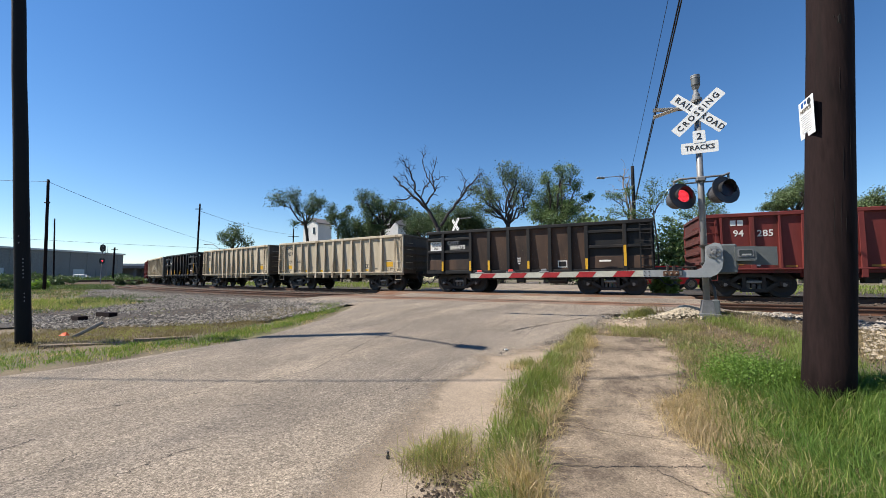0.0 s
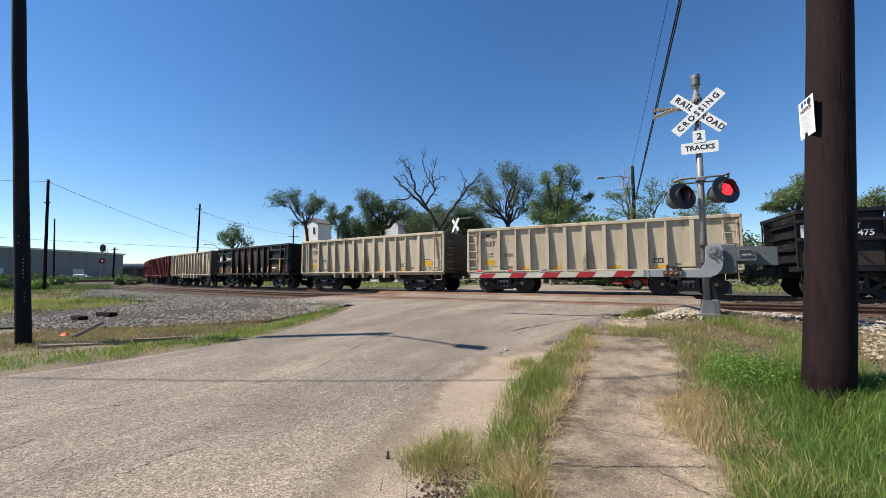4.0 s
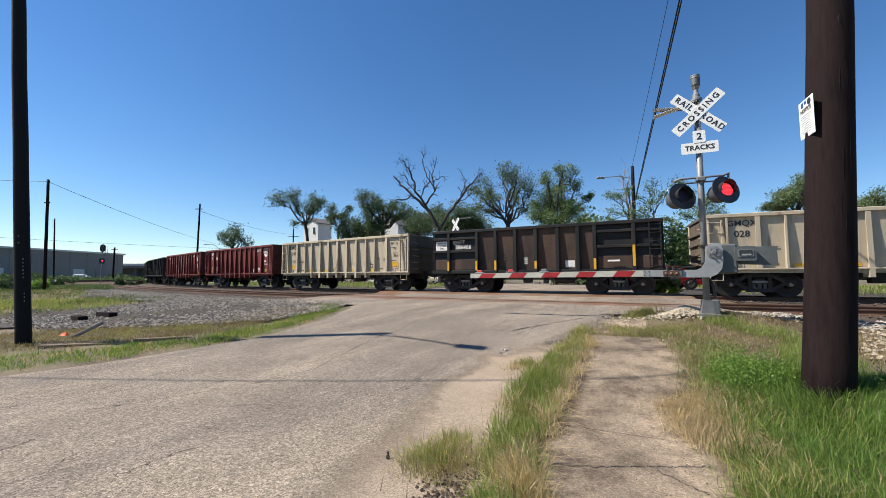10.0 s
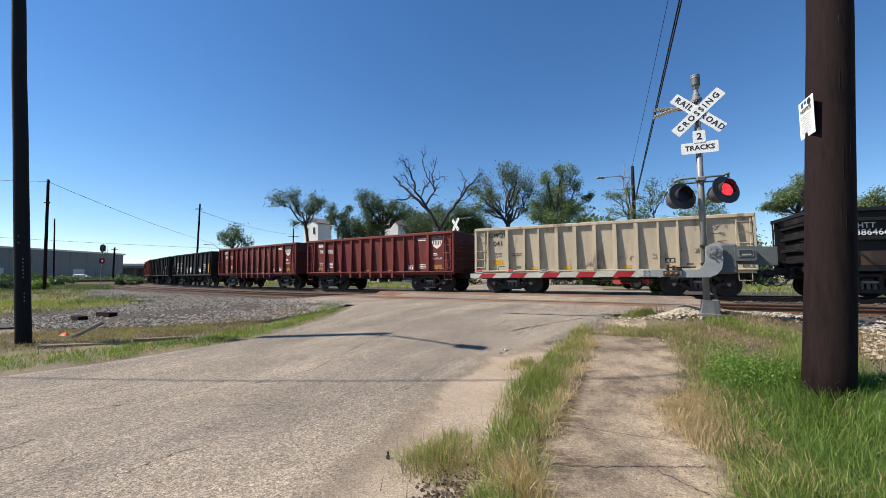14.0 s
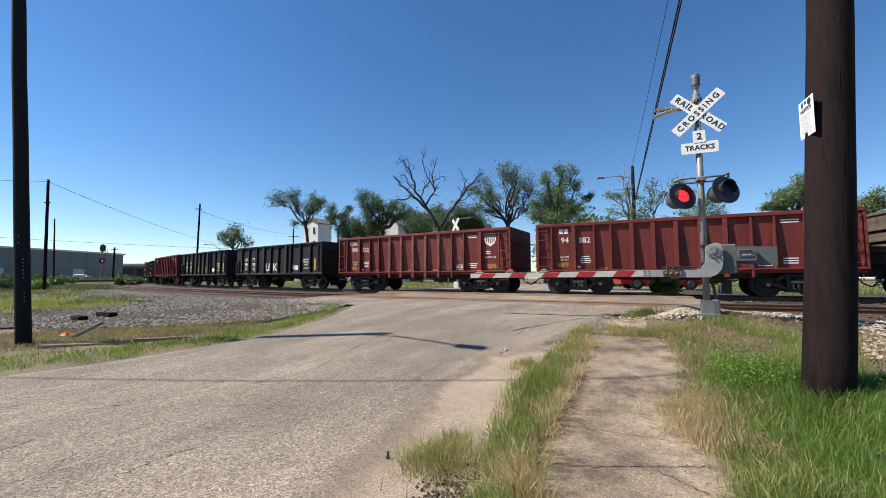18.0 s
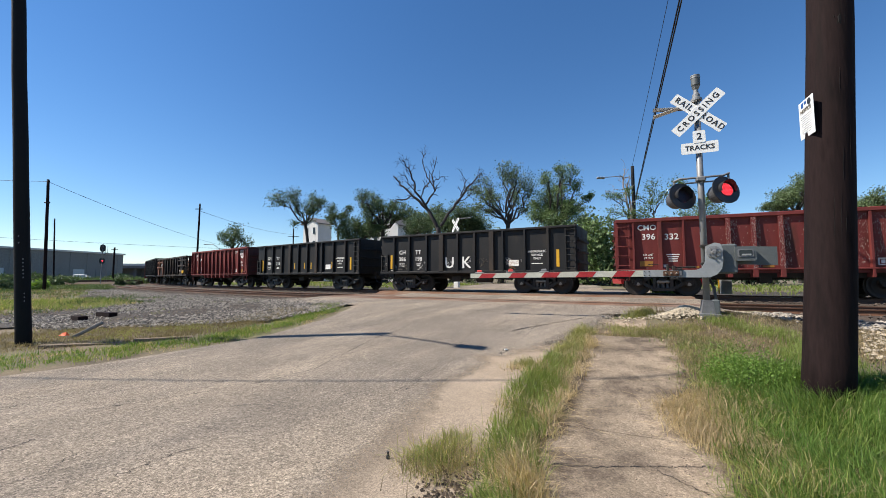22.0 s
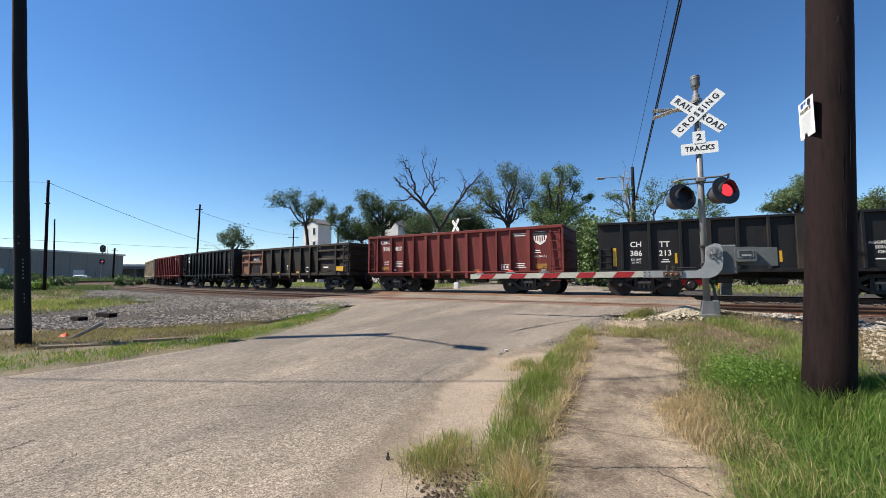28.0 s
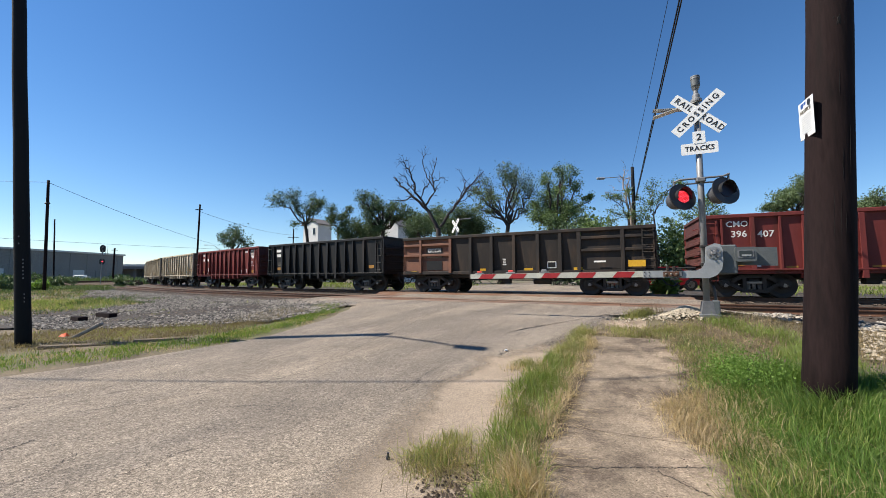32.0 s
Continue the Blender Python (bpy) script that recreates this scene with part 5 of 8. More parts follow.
# small white tags and painted marks on the left pole
g = Geo()
for k, (z, a) in enumerate(((2.35, -0.02), (2.2, -0.02), (1.85, 0.055), (1.77, 0.055), (1.69, 0.055), (1.61, 0.055), (1.53, 0.055), (1.45, 0.055), (1.10, 0.07), (1.02, 0.07), (0.94, 0.07))):
    g.box((a + 0.08 - 0.03 * z, -0.165 - 0.06 * z + 0.35 * abs(a), z), (0.016, 0.012, 0.03))
part("pole_tags", g, M_FOOT, POLE_L)["kind"] = "stuff"

# notice board on the right pole
nb = thing("notice_sign", pose(3.770, 3.93, 3.11, 0, 0, -112), "white printed notice sign nailed to the wooden pole", "notice sign")
sb = part("board", Geo().box((0, 0, 0), (0.30, 0.006, 0.40), 0.002), M_SIGN, nb)
letters(sb, "NOTICE", 0.060, M_GREYLET, Matrix.Translation((0, -0.006, 0.085)) @ FRONT)
M_BLUE = plain("blue_print", (0.0231, 0.077, 0.2695), 0.5)
g = Geo().box((-0.07, -0.004, 0.155), (0.05, 0.004, 0.05)).box((-0.01, -0.004, 0.165), (0.04, 0.004, 0.03))
part("blue_mark", g, M_BLUE, nb)
part("round_mark", Geo().lathe([(0.034, 0), (0.034, 0.004)], 16, Matrix.Translation((0.075, -0.003, 0.15)) @ Matrix.Rotation(radians(90), 4, "X")), M_SIGNB, nb)
g = Geo()
for k in range(9):
    g.box((0, -0.004, 0.035 - 0.023 * k), (0.23 - 0.04 * (k % 3 == 2), 0.003, 0.0045))
part("text_lines", g, plain("grey_print", (0.1925, 0.1925, 0.2079), 0.6), nb)

# poles in the distance
P1 = wood_pole(-38.65, 38.0, 0.7, 11.2, 0.14, 0.11, "dark wooden utility pole among trackside weeds", dx=-0.42)
part("pole_lamp", Geo().box((-0.35, 0, 8.2), (0.5, 0.2, 0.16), 0.05), M_IRON, P1)
P2 = wood_pole(-31.6, 50.0, 0.8, 11.1, 0.125, 0.10, "dark wooden utility pole behind the track", dx=0.1)
part("crossarm", Geo().box((0, 0, 9.6), (0.9, 0.10, 0.10), 0.01), M_POLE, P2)
P3 = wood_pole(-61.65, 62.0, 0.8, 11.0, 0.12, 0.09, "slim wooden pole overgrown with vines at its foot", dx=-0.6)
P4 = wood_pole(-63.3, 75.0, 0.8, 7.4, 0.17, 0.14, "short wooden pole near the overpass")
part("crossarm", Geo().box((0, 0, 6.2), (1.2, 0.1, 0.1), 0.01), M_POLE, P4)
P5 = wood_pole(-34.7, 90.0, 0.9, 13.0, 0.17, 0.13, "distant wooden utility pole with a crossarm")
part("crossarm", Geo().box((0, 0, 10.2), (2.4, 0.12, 0.12), 0.01), M_POLE, P5)
P6 = wood_pole(14.84, 30.0, 0.8, 10.2, 0.15, 0.12, "wooden street-lamp pole beyond the tracks", material=M_POLEGREY)
g = Geo().tube([(0, 0, 8.4), (-1.0, 0, 8.62), (-2.2, 0, 8.52)], 0.03, 6)
lb = part("lamp_bracket", g, M_GALV, P6)
part("lamp_head", Geo().box((-2.5, 0, 8.48), (0.62, 0.26, 0.14), 0.04), M_ALU, lb)
# far street lamp beside the bend
SL = thing("street_lamp", pose(-44.8, 78.0, 0.9), "distant steel street lamp", "street lamp")
part("pole", Geo().tube([(0, 0, 0), (0, 0, 6.6)], 0.09, 8), M_GALV, SL)
part("lamp_arm", Geo().tube([(0, 0, 6.4), (-1.2, 0, 7.3), (-2.6, 0, 7.35)], 0.05, 6), M_GALV, SL)
part("lamp_head", Geo().box((-2.8, 0, 7.35), (0.7, 0.3, 0.15), 0.04), M_ALU, SL)


def wire(name, a, b, sag, r, label, n=24):
    a, b = Vector(a), Vector(b)
    pts = [a.lerp(b, k / n) - Vector((0, 0, sag * 4 * (k / n) * (1 - k / n))) for k in range(n + 1)]
    return tagged(part(name, Geo().tube(pts, r, 6), M_WIRE, None), label, "cable", "overhead cables")


wire("overhead_cable", (-2.80, -12.0, 11.6), (14.99, 30.0, 7.75), 0.12, 0.024, "thick black overhead cable between the poles")
wire("overhead_cable", (-2.70, -12.0, 11.75), (14.99, 30.0, 7.55), 0.14, 0.024, "thick black overhead cable between the poles")
wire("overhead_cable", (-1.95, -12.0, 15.0), (14.80, 30.0, 10.15), 0.45, 0.011, "thin black overhead wire between the poles")
wire("overhead_cable", (-39.1, 38.0, 11.0), (-45.0, 78.0, 8.2), 0.5, 0.020, "sagging cable running from the trackside pole")
wire("overhead_cable", (-39.1, 38.0, 11.0), (-80.0, 30.0, 11.4), 0.3, 0.018, "cable leaving the trackside pole")
wire("overhead_cable", (-95.0, 60.0, 9.5), (-31.6, 88.0, 7.6), 0.5, 0.024, "low sagging cable over the yard")
wire("overhead_cable", (-31.6, 50.0, 10.2), (-34.7, 90.0, 11.6), 0.6, 0.02, "thin cable between distant poles")
# service line high over the road that throws a thin shadow across it
wire("overhead_cable", (-40.0, 7.6, 9.8), (4.4, 3.85, 9.9), 0.2, 0.02, "thin service line crossing the road")

# railway signal beside the bend
RS = thing("railway_signal", pose(-48.1, 55.0, 0.7), "dark two-headed railway signal showing red", "railway signal")
part("mast", Geo().tube([(0, 0, 0), (0, 0, 5.6)], 0.06, 8), M_GALV, RS)
M_RSRED = plain("signal_red", (0.9, 0.05, 0.08), 0.3, 0.0, 1.0)
FACE = Matrix.Rotation(radians(48), 4, "Z")
for z, lit in ((5.0, False), (3.2, True)):
    hd = part("signal_head", Geo().prism(rounded(0.62, 1.05 if not lit else 0.85, 0.3), (0, -0.03, 0), (0, 0.03, 0), (1, 0, 0), (0, 0, 1)).tube([(0, -0.03, 0), (0, -0.35, 0)], 0.16, 12), M_HOOD, RS, at=Matrix.Translation((0, 0, z)) @ FACE)
    part("signal_lens", Geo().lathe([(0.10, 0), (0.10, 0.02)], 14, Matrix.Translation((0, -0.35, 0)) @ Matrix.Rotation(radians(90), 4, "X")), M_RSRED if lit else M_LENS_OFF, hd)
part("service_ladder", Geo().tube([(0.5, 0.1, 0.2), (0.3, 0.1, 5.4)], 0.02, 5).tube([(0.7, 0.1, 0.2), (0.6, 0.1, 5.4)], 0.02, 5).box((0.45, 0.1, 4.3), (0.7, 0.5, 0.05)), M_GALV, RS)

# ---------------------------------------------------------------- buildings and distance
M_WALLG = mat("grey_metal_cladding", (0.215, 0.205, 0.19), 0.7, dark=0.12, light=0.1, scale=0.2, fine=3, streak=0.2, bump=0.0)
M_ROOFW = mat("pale_roof_edge", (0.5775, 0.5775, 0.5544), 0.6, dark=0.08, light=0.05, scale=0.5)
M_CONCW = mat("overpass_concrete", (0.125, 0.13, 0.135), 0.85, dark=0.15, light=0.1, scale=0.4, fine=5)
M_WHITEW = mat("white_clapboard", (0.5544, 0.5544, 0.539), 0.7, dark=0.1, light=0.06, scale=1.0)
M_SHING = mat("grey_shingles", (0.1232, 0.1155, 0.1155), 0.9, dark=0.25, light=0.2, scale=2, fine=20)
M_GLASS = mat("dark_window_glass", (0.0231, 0.02695, 0.0308), 0.1, dark=0.2, light=0.2, scale=3, bump=0.0)
W = thing("warehouse", pose(-110.5, 100.0, 0.6, 0, 0, -10.0), "long grey metal-clad warehouse with a pale roof edge", "warehouse")
part("wall", Geo().box((-30, 0, 4.3), (60, 58, 8.6)), M_WALLG, W)
part("roof", Geo().box((-30, 0, 8.7), (60.8, 58.8, 0.5), 0.05), M_ROOFW, W)
for k in range(13):
    part("cladding_rib", Geo().box((0.03, -28 + k * 4.6, 4.3), (0.12, 0.25, 8.5)), M_WALLG, W)
for k in range(8):
    part("loading_door", Geo().box((0.05, -22 + k * 6.3, 1.8), (0.14, 3.0, 3.4), 0.02), M_ROOFW if k % 3 == 0 else M_WALLG, W)
B = thing("overpass", pose(-128, 165.0, 0.9, 0, 0, 4), "long pale concrete road overpass behind the yard", "overpass")
part("deck", Geo().box((0, 0, 5.2), (120, 9, 1.1), 0.05), M_CONCW, B)
part("parapet", Geo().box((0, -4.4, 6.2), (120, 0.3, 0.9), 0.03), M_ROOFW, B)
part("embankment_wall", Geo().box((0, 1.5, 2.3), (118, 3.0, 4.7)), M_CONCW, B)
for k in range(9):
    part("pier", Geo().box((-48 + 12 * k, 0, 2.3), (1.2, 6, 4.8), 0.05), M_CONCW, B)
VN = thing("parked_van", pose(-97, 105, 0.7, 0, 0, 20), "white van parked before the warehouse", "van")
part("body", Geo().box((0, 0, 0.95), (3.4, 1.8, 0.9), 0.15).box((-0.3, 0, 1.5), (2.4, 1.7, 0.6), 0.2), M_ROOFW, VN)
for sx in (-1.1, 1.1):
    part("wheel", Geo().tube([(sx, -0.97, 0.35), (sx, 0.97, 0.35)], 0.35, 12), M_HOOD, VN)


def house(x, y, z0, rz, w, d, h, roof_h, label):
    H = thing("house", pose(x, y, z0, 0, 0, rz), label, "house", "houses behind the trees")
    part("wall", Geo().box((0, 0, h / 2), (w, d, h)), M_WHITEW, H)
    part("roof", Geo().prism([(-w / 2 - 0.4, h), (0, h + roof_h), (w / 2 + 0.4, h), (w / 2 + 0.4, h - 0.15), (0, h + roof_h - 0.2), (-w / 2 - 0.4, h - 0.15)], (0, -d / 2 - 0.4, 0), (0, d / 2 + 0.4, 0), (1, 0, 0), (0, 0, 1)), M_SHING, H)
    part("gable", Geo().prism([(-w / 2, h), (0, h + roof_h - 0.25), (w / 2, h)], (0, -d / 2 + 0.02, 0), (0, d / 2 - 0.02, 0), (1, 0, 0), (0, 0, 1)), M_WHITEW, H)
    for k in range(int(w // 2.2)):
        for z in (1.6, 4.6, 7.4, 10.1):
            if z + 0.8 < h:
                wd = part("window", Geo().box((-w / 2 + 1.3 + 2.2 * k, -d / 2 - 0.02, z), (0.95, 0.08, 1.5), 0.01), M_ROOFW, H)
                part("pane", Geo().box((-w / 2 + 1.3 + 2.2 * k, -d / 2 - 0.05, z), (0.75, 0.06, 1.3)), M_GLASS, wd)
    return H


house(-25.9, 80, 0.9, -34, 4.6, 3.4, 11.6, 1.3, "white three-storey house behind sparse trees")
house(-8.7, 72, 0.9, -26, 6.0, 8, 9.8, 2.6, "white gabled house hidden behind trees")

# red car waiting beyond the tracks
M_CARRED = plain("red_car_paint", (0.2772, 0.00924, 0.01386), 0.3)
CAR = thing("parked_car", pose(12.5, 22.8, gz(12.5, 22.8) - 0.02, 0, 0, -8), "red saloon car waiting beyond the tracks", "car")
side = [(-2.25, 0.32), (-2.3, 0.75), (-1.75, 0.88), (-1.0, 0.92), (-0.45, 1.32), (0.75, 1.34), (1.45, 0.98), (2.2, 0.90), (2.28, 0.40), (2.2, 0.28)]
part("body", Geo().prism(side, (0, -0.85, 0), (0, 0.85, 0), (1, 0, 0), (0, 0, 1)), M_CARRED, CAR)
part("side_window", Geo().prism([(-0.8, 0.95), (-0.38, 1.26), (0.7, 1.28), (1.25, 0.98)], (0, -0.86, 0), (0, 0.86, 0), (1, 0, 0), (0, 0, 1)), M_GLASS, CAR)
for sx in (-1.42, 1.42):
    for sy in (-1, 1):
        w = part("wheel", Geo().tube([(sx, sy * 0.62, 0.32), (sx, sy * 0.87, 0.32)], 0.32, 18), M_HOOD, CAR)
        part("rim", Geo().lathe([(0.2, 0.0), (0.19, 0.02), (0.06, 0.01)], 14, Matrix.Translation((sx, sy * 0.87, 0.32)) @ Matrix.Rotation(radians(90 if sy < 0 else -90), 4, "X")), M_TREAD, w)
# utility cabinet and posts by the far road
UB = thing("utility_cabinet", pose(12.85, 17.8, 0.74, 0, 0, -20), "pale grey metal cabinet beside the far track", "utility cabinet")
part("body", Geo().box((0, 0, 0.42), (0.40, 0.3, 0.84), 0.02), M_ALU, UB)
part("lid", Geo().box((0, 0, 0.86), (0.46, 0.36, 0.05), 0.01), M_GALV, UB)
part("marker_strip", Geo().box((-0.27, 0, 0.45), (0.06, 0.04, 0.9), 0.005), M_YELLOW, UB)

# siding with dark rails before the warehouse
SD = thing("siding_track", Matrix.Identity(4), "dark rusty siding track along the yard", "railway track", "", "structure")
for o in (0.0, 1.5):
    part("rail", Geo().prism([(-0.04, -0.2), (0.04, -0.2), (0.04, 0.12), (-0.04, 0.12)], (-92, 60 + o, 0.55), (-50, 63 + o, 1.12), (0, 1, 0), (0, 0, 1)), M_RAIL, SD)
part("ties", Geo().prism([(-1.2, -0.7), (2.6, -0.7), (2.2, -0.1), (-0.6, -0.1)], (-92, 60, 0.50), (-50, 63, 1.07), (0, 1, 0), (0, 0, 1)), M_TIE, SD)

# ---------------------------------------------------------------- sidewalk slabs, gravel, debris
SWALK = thing("sidewalk", Matrix.Identity(4), "stained concrete sidewalk with cracks and grassy edges", "sidewalk", "", "structure")
A0, A1 = Vector((-3.65, -7.61)), Vector((3.46, 7.18))
axis = (A1 - A0).normalized()
nrm = Vector((axis.y, -axis.x))
LEN = (A1 - A0).length
cuts = [0.0, 1.5, 3.0, 4.5, 6.0, 7.7, 9.2, 10.75, 12.3, 13.85, 15.4, LEN, LEN + 0.55, LEN + 2.05]
rng = random.Random(8)
for a, b in zip(cuts[:-1], cuts[1:]):
    if a == LEN:      # overgrown gap before the last slab
        continue
    g = Geo()
    n, m = 6, 6
    tilt = rng.uniform(-0.006, 0.006)
    vs, idx = [], {}
    for lay in (0, 1):
        for i in range(n + 1):
            for j in range(m + 1):
                t = a + 0.005 + (b - a - 0.010) * i / n
                w = -0.70 + (1.40 if a < LEN else 0.95) * j / m
                P = A0 + axis * t + nrm * w
                z = gz(P.x, P.y) + (0.035 if a < LEN else -0.025) + tilt * (i - n / 2) / n
                idx[lay, i, j] = len(vs)
                vs.append((P.x, P.y, z if lay else z - 0.12))
    fs = [(idx[1, i, j], idx[1, i + 1, j], idx[1, i + 1, j + 1], idx[1, i, j + 1]) for i in range(n) for j in range(m)]
    for i in range(n):
        for j in (0, m):
            fs.append((idx[0, i, j], idx[0, i + 1, j], idx[1, i + 1, j], idx[1, i, j]))
    for j in range(m):
        for i in (0, n):
            fs.append((idx[0, i, j], idx[0, i, j + 1], idx[1, i, j + 1], idx[1, i, j]))
    part("slab", g.add(vs, fs), M_CONCRETE, SWALK)

M_CRACK = mat("crack_filler_dark", (0.02695, 0.0231, 0.01925), 0.95, scale=8, bump=0.0)


def crack(pts, width, lift, seed, material=None, jag=0.028):
    """A thin irregular ribbon lying on the land."""
    r = random.Random(seed)
    P = resample(pts, max(8, int(len(pts) * 14)))
    P = P + np.array([[r.gauss(0, jag), r.gauss(0, jag)] for _ in P]) * 0.5
    g = Geo()
    vs = []
    for i, p in enumerate(P):
        d = P[min(i + 1, len(P) - 1)] - P[max(0, i - 1)]
        d = d / (np.hypot(*d) + 1e-9)
        w = width * 0.75 * r.uniform(0.2, 1.0) * (0.25 if i in (0, len(P) - 1) else 1)
        z = gz(*p) + lift
        vs += [(p[0] - d[1] * w / 2, p[1] + d[0] * w / 2, z), (p[0] + d[1] * w / 2, p[1] - d[0] * w / 2, z)]
    g.add(vs, [(2 * i, 2 * i + 1, 2 * i + 3, 2 * i + 2) for i in range(len(P) - 1)])
    return part("crack", g, material or M_CRACK, ROADOB)


ROADOB = bpy.data.objects["road"]
# cracks in the asphalt
for k, (pts, w) in enumerate(((((-1.35, 8.0), (-1.75, 6.6), (-1.9, 5.9), (-2.45, 5.3), (-2.95, 4.95)), 0.025),
                              (((-2.95, 4.95), (-3.6, 4.5), (-4.0, 4.2)), 0.018), (((-3.3, 7.0), (-2.7, 7.3), (-2.2, 7.75)), 0.02),
                              (((-4.6, 6.2), (-3.7, 6.5), (-3.1, 6.9)), 0.015), (((0.9, 7.4), (1.5, 7.9), (2.3, 8.8)), 0.02),
                              (((0.2, 9.0), (1.2, 9.15), (2.0, 9.4)), 0.018), (((-1.35, 8.0), (-0.9, 8.8), (-0.6, 10.2), (-0.1, 11.6)), 0.02),
                              (((-0.4, 5.2), (-0.15, 5.7), (0.2, 6.2)), 0.012), (((-5.2, 4.7), (-4.5, 4.9)), 0.02), (((0.75, 6.1), (1.15, 6.9), (1.35, 7.5), (1.75, 8.4)), 0.012),
                              (((-2.4, 2.9), (-2.1, 3.4)), 0.012), (((-5.6, 3.1), (-4.6, 3.45), (-4.0, 3.8)), 0.008), (((-2.2, 6.2), (-1.5, 6.9), (-1.2, 7.0)), 0.008), (((-6.3, 5.4), (-5.4, 5.6), (-4.9, 5.9)), 0.01), (((-3.9, 7.6), (-3.2, 8.0), (-2.9, 8.3)), 0.01), (((-1.0, 4.1), (-0.7, 4.7)), 0.008), (((-3.0, 3.3), (-2.95, 3.0), (-3.1, 2.7)), 0.01), (((-0.3, 7.5), (0.2, 7.7), (0.8, 7.6), (1.4, 8.0)), 0.01), (((-1.1, 10.6), (-0.5, 12.0)), 0.015),
                              (((-3.7, 3.3), (-3.62, 3.6)), 0.02), (((-4.8, 4.35), (-4.75, 4.6)), 0.016), (((-4.25, 4.8), (-4.0, 5.1)), 0.014), (((-3.9, 6.35), (-3.8, 6.8)), 0.016),
                              (((-3.1, 6.1), (-2.75, 6.9)), 0.02), (((-2.45, 4.4), (-2.1, 4.47), (-1.75, 4.4)), 0.014), (((0.25, 5.0), (0.7, 5.9), (1.1, 6.7), (1.7, 7.9), (2.3, 9.2)), 0.012),
                              (((-0.6, 4.75), (-0.2, 5.5), (0.35, 7.3), (0.9, 9.2)), 0.010), (((-0.48, 4.8), (-0.3, 5.25)), 0.014), (((-1.85, 7.9), (-1.0, 8.05), (-0.3, 7.9)), 0.018))):
    crack(pts, w, 0.024, 20 + k)
# pale string of spilled filler
crack(((-1.36, 6.95), (-1.30, 6.7), (-1.30, 6.5), (-1.18, 6.3)), 0.022, 0.026, 97, M_STONEW, 0.01)
# sidewalk cracks
for k, (pts, w) in enumerate(((((0.72, 3.05), (1.1, 2.98), (1.5, 2.99), (1.95, 2.96)), 0.016), (((1.52, 3.0), (1.60, 2.82), (1.72, 2.60)), 0.013),
                              (((0.95, 3.62), (1.3, 3.55), (1.9, 3.42)), 0.006), (((1.35, 4.2), (1.75, 4.12), (2.2, 4.2)), 0.006), (((0.75, 2.7), (1.0, 2.5), (1.2, 2.42)), 0.007))):
    crack(pts, w, 0.0385, 60 + k, None, 0.02)
# crossing: flangeway gaps and panel joints
for c in (HALF, HALF - SPACING):
    zt = Z_FAR if c > 0 else Z_NEAR
    for side in (-0.752, 0.752):
        for o in (-0.09, 0.09):
            ss = np.arange(11.8, 26.3, 0.5)
            x, y, t = on_line(ss, c + side + o)
            g = Geo()
            vs = []
            for i in range(len(ss)):
                vs += [(x[i] - np.sin(t[i]) * 0.035, y[i] - np.cos(t[i]) * 0.035, zt + 0.004), (x[i] + np.sin(t[i]) * 0.035, y[i] + np.cos(t[i]) * 0.035, zt + 0.004)]
            part("flangeway", g.add(vs, [(2 * i, 2 * i + 1, 2 * i + 3, 2 * i + 2) for i in range(len(ss) - 1)]), M_CRACK, ROADOB)
M_PANEL = mat("rust_stained_crossing_panel", (0.2002, 0.1463, 0.1078), 0.85, dark=0.3, light=0.15, scale=0.8, fine=40, tint=(0.1309, 0.05775, 0.02695), tint_amount=0.75, tint_scale=0.6, per_object=0.08, bump=0.2)
for c, zt in ((HALF, Z_FAR), (HALF - SPACING, Z_NEAR)):
    for k in range(6):
        s0, s1 = 11.9 + 2.4 * k, 11.9 + 2.4 * (k + 1) - 0.02
        for o0, o1 in ((-1.9, -0.86), (-0.65, 0.65), (0.86, 1.9)):
            g = Geo()
            vs = []
            ss = np.linspace(s0, s1, 5)
            for o in (o0, o1):
                x, y, t = on_line(ss, c + o)
                vs += [(x[i], y[i], zt + 0.002) for i in range(5)]
                vs += [(x[i], y[i], zt - 0.15) for i in range(5)]
            fs = [(i, i + 1, 11 + i, 10 + i) for i in range(4)] + [(i, i + 5, i + 6, i + 1) for i in range(4)] + [(10 + i, 11 + i, 16 + i, 15 + i) for i in range(4)] + [(0, 10, 15, 5), (4, 9, 19, 14)]
            part("crossing_panel", g.add(vs, fs), M_PANEL, ROADOB)
# asphalt between the tracks
g = Geo()
ss = np.linspace(11.9, 26.2, 30)
vs = []
for o, z in ((HALF - SPACING + 1.9, Z_NEAR), (HALF - 1.9, Z_FAR - 0.004)):
    x, y, t = on_line(ss, o)
    vs += [(x[i], y[i], z) for i in range(30)]
part("infill", g.add(vs, [(i, i + 1, 31 + i, 30 + i) for i in range(29)]), M_PANEL, ROADOB)
# ramps of asphalt up to the outer edges
for oa, za, ob, zb in ((HALF - SPACING - 1.9, Z_NEAR, HALF - SPACING - 4.2, 0.585), (HALF + 1.9, Z_FAR, HALF + 4.5, 0.80)):
    g = Geo()
    vs = []
    x, y, t = on_line(ss, oa)
    vs += [(x[i], y[i], za) for i in range(30)]
    x, y, t = on_line(ss, ob)
    zz = ground_z(x, y) + 0.012
    vs += [(x[i], y[i], zz[i]) for i in range(30)]
    part("ramp", g.add(vs, [(i, i + 1, 31 + i, 30 + i) for i in range(29)]), M_ASPHALT, ROADOB)


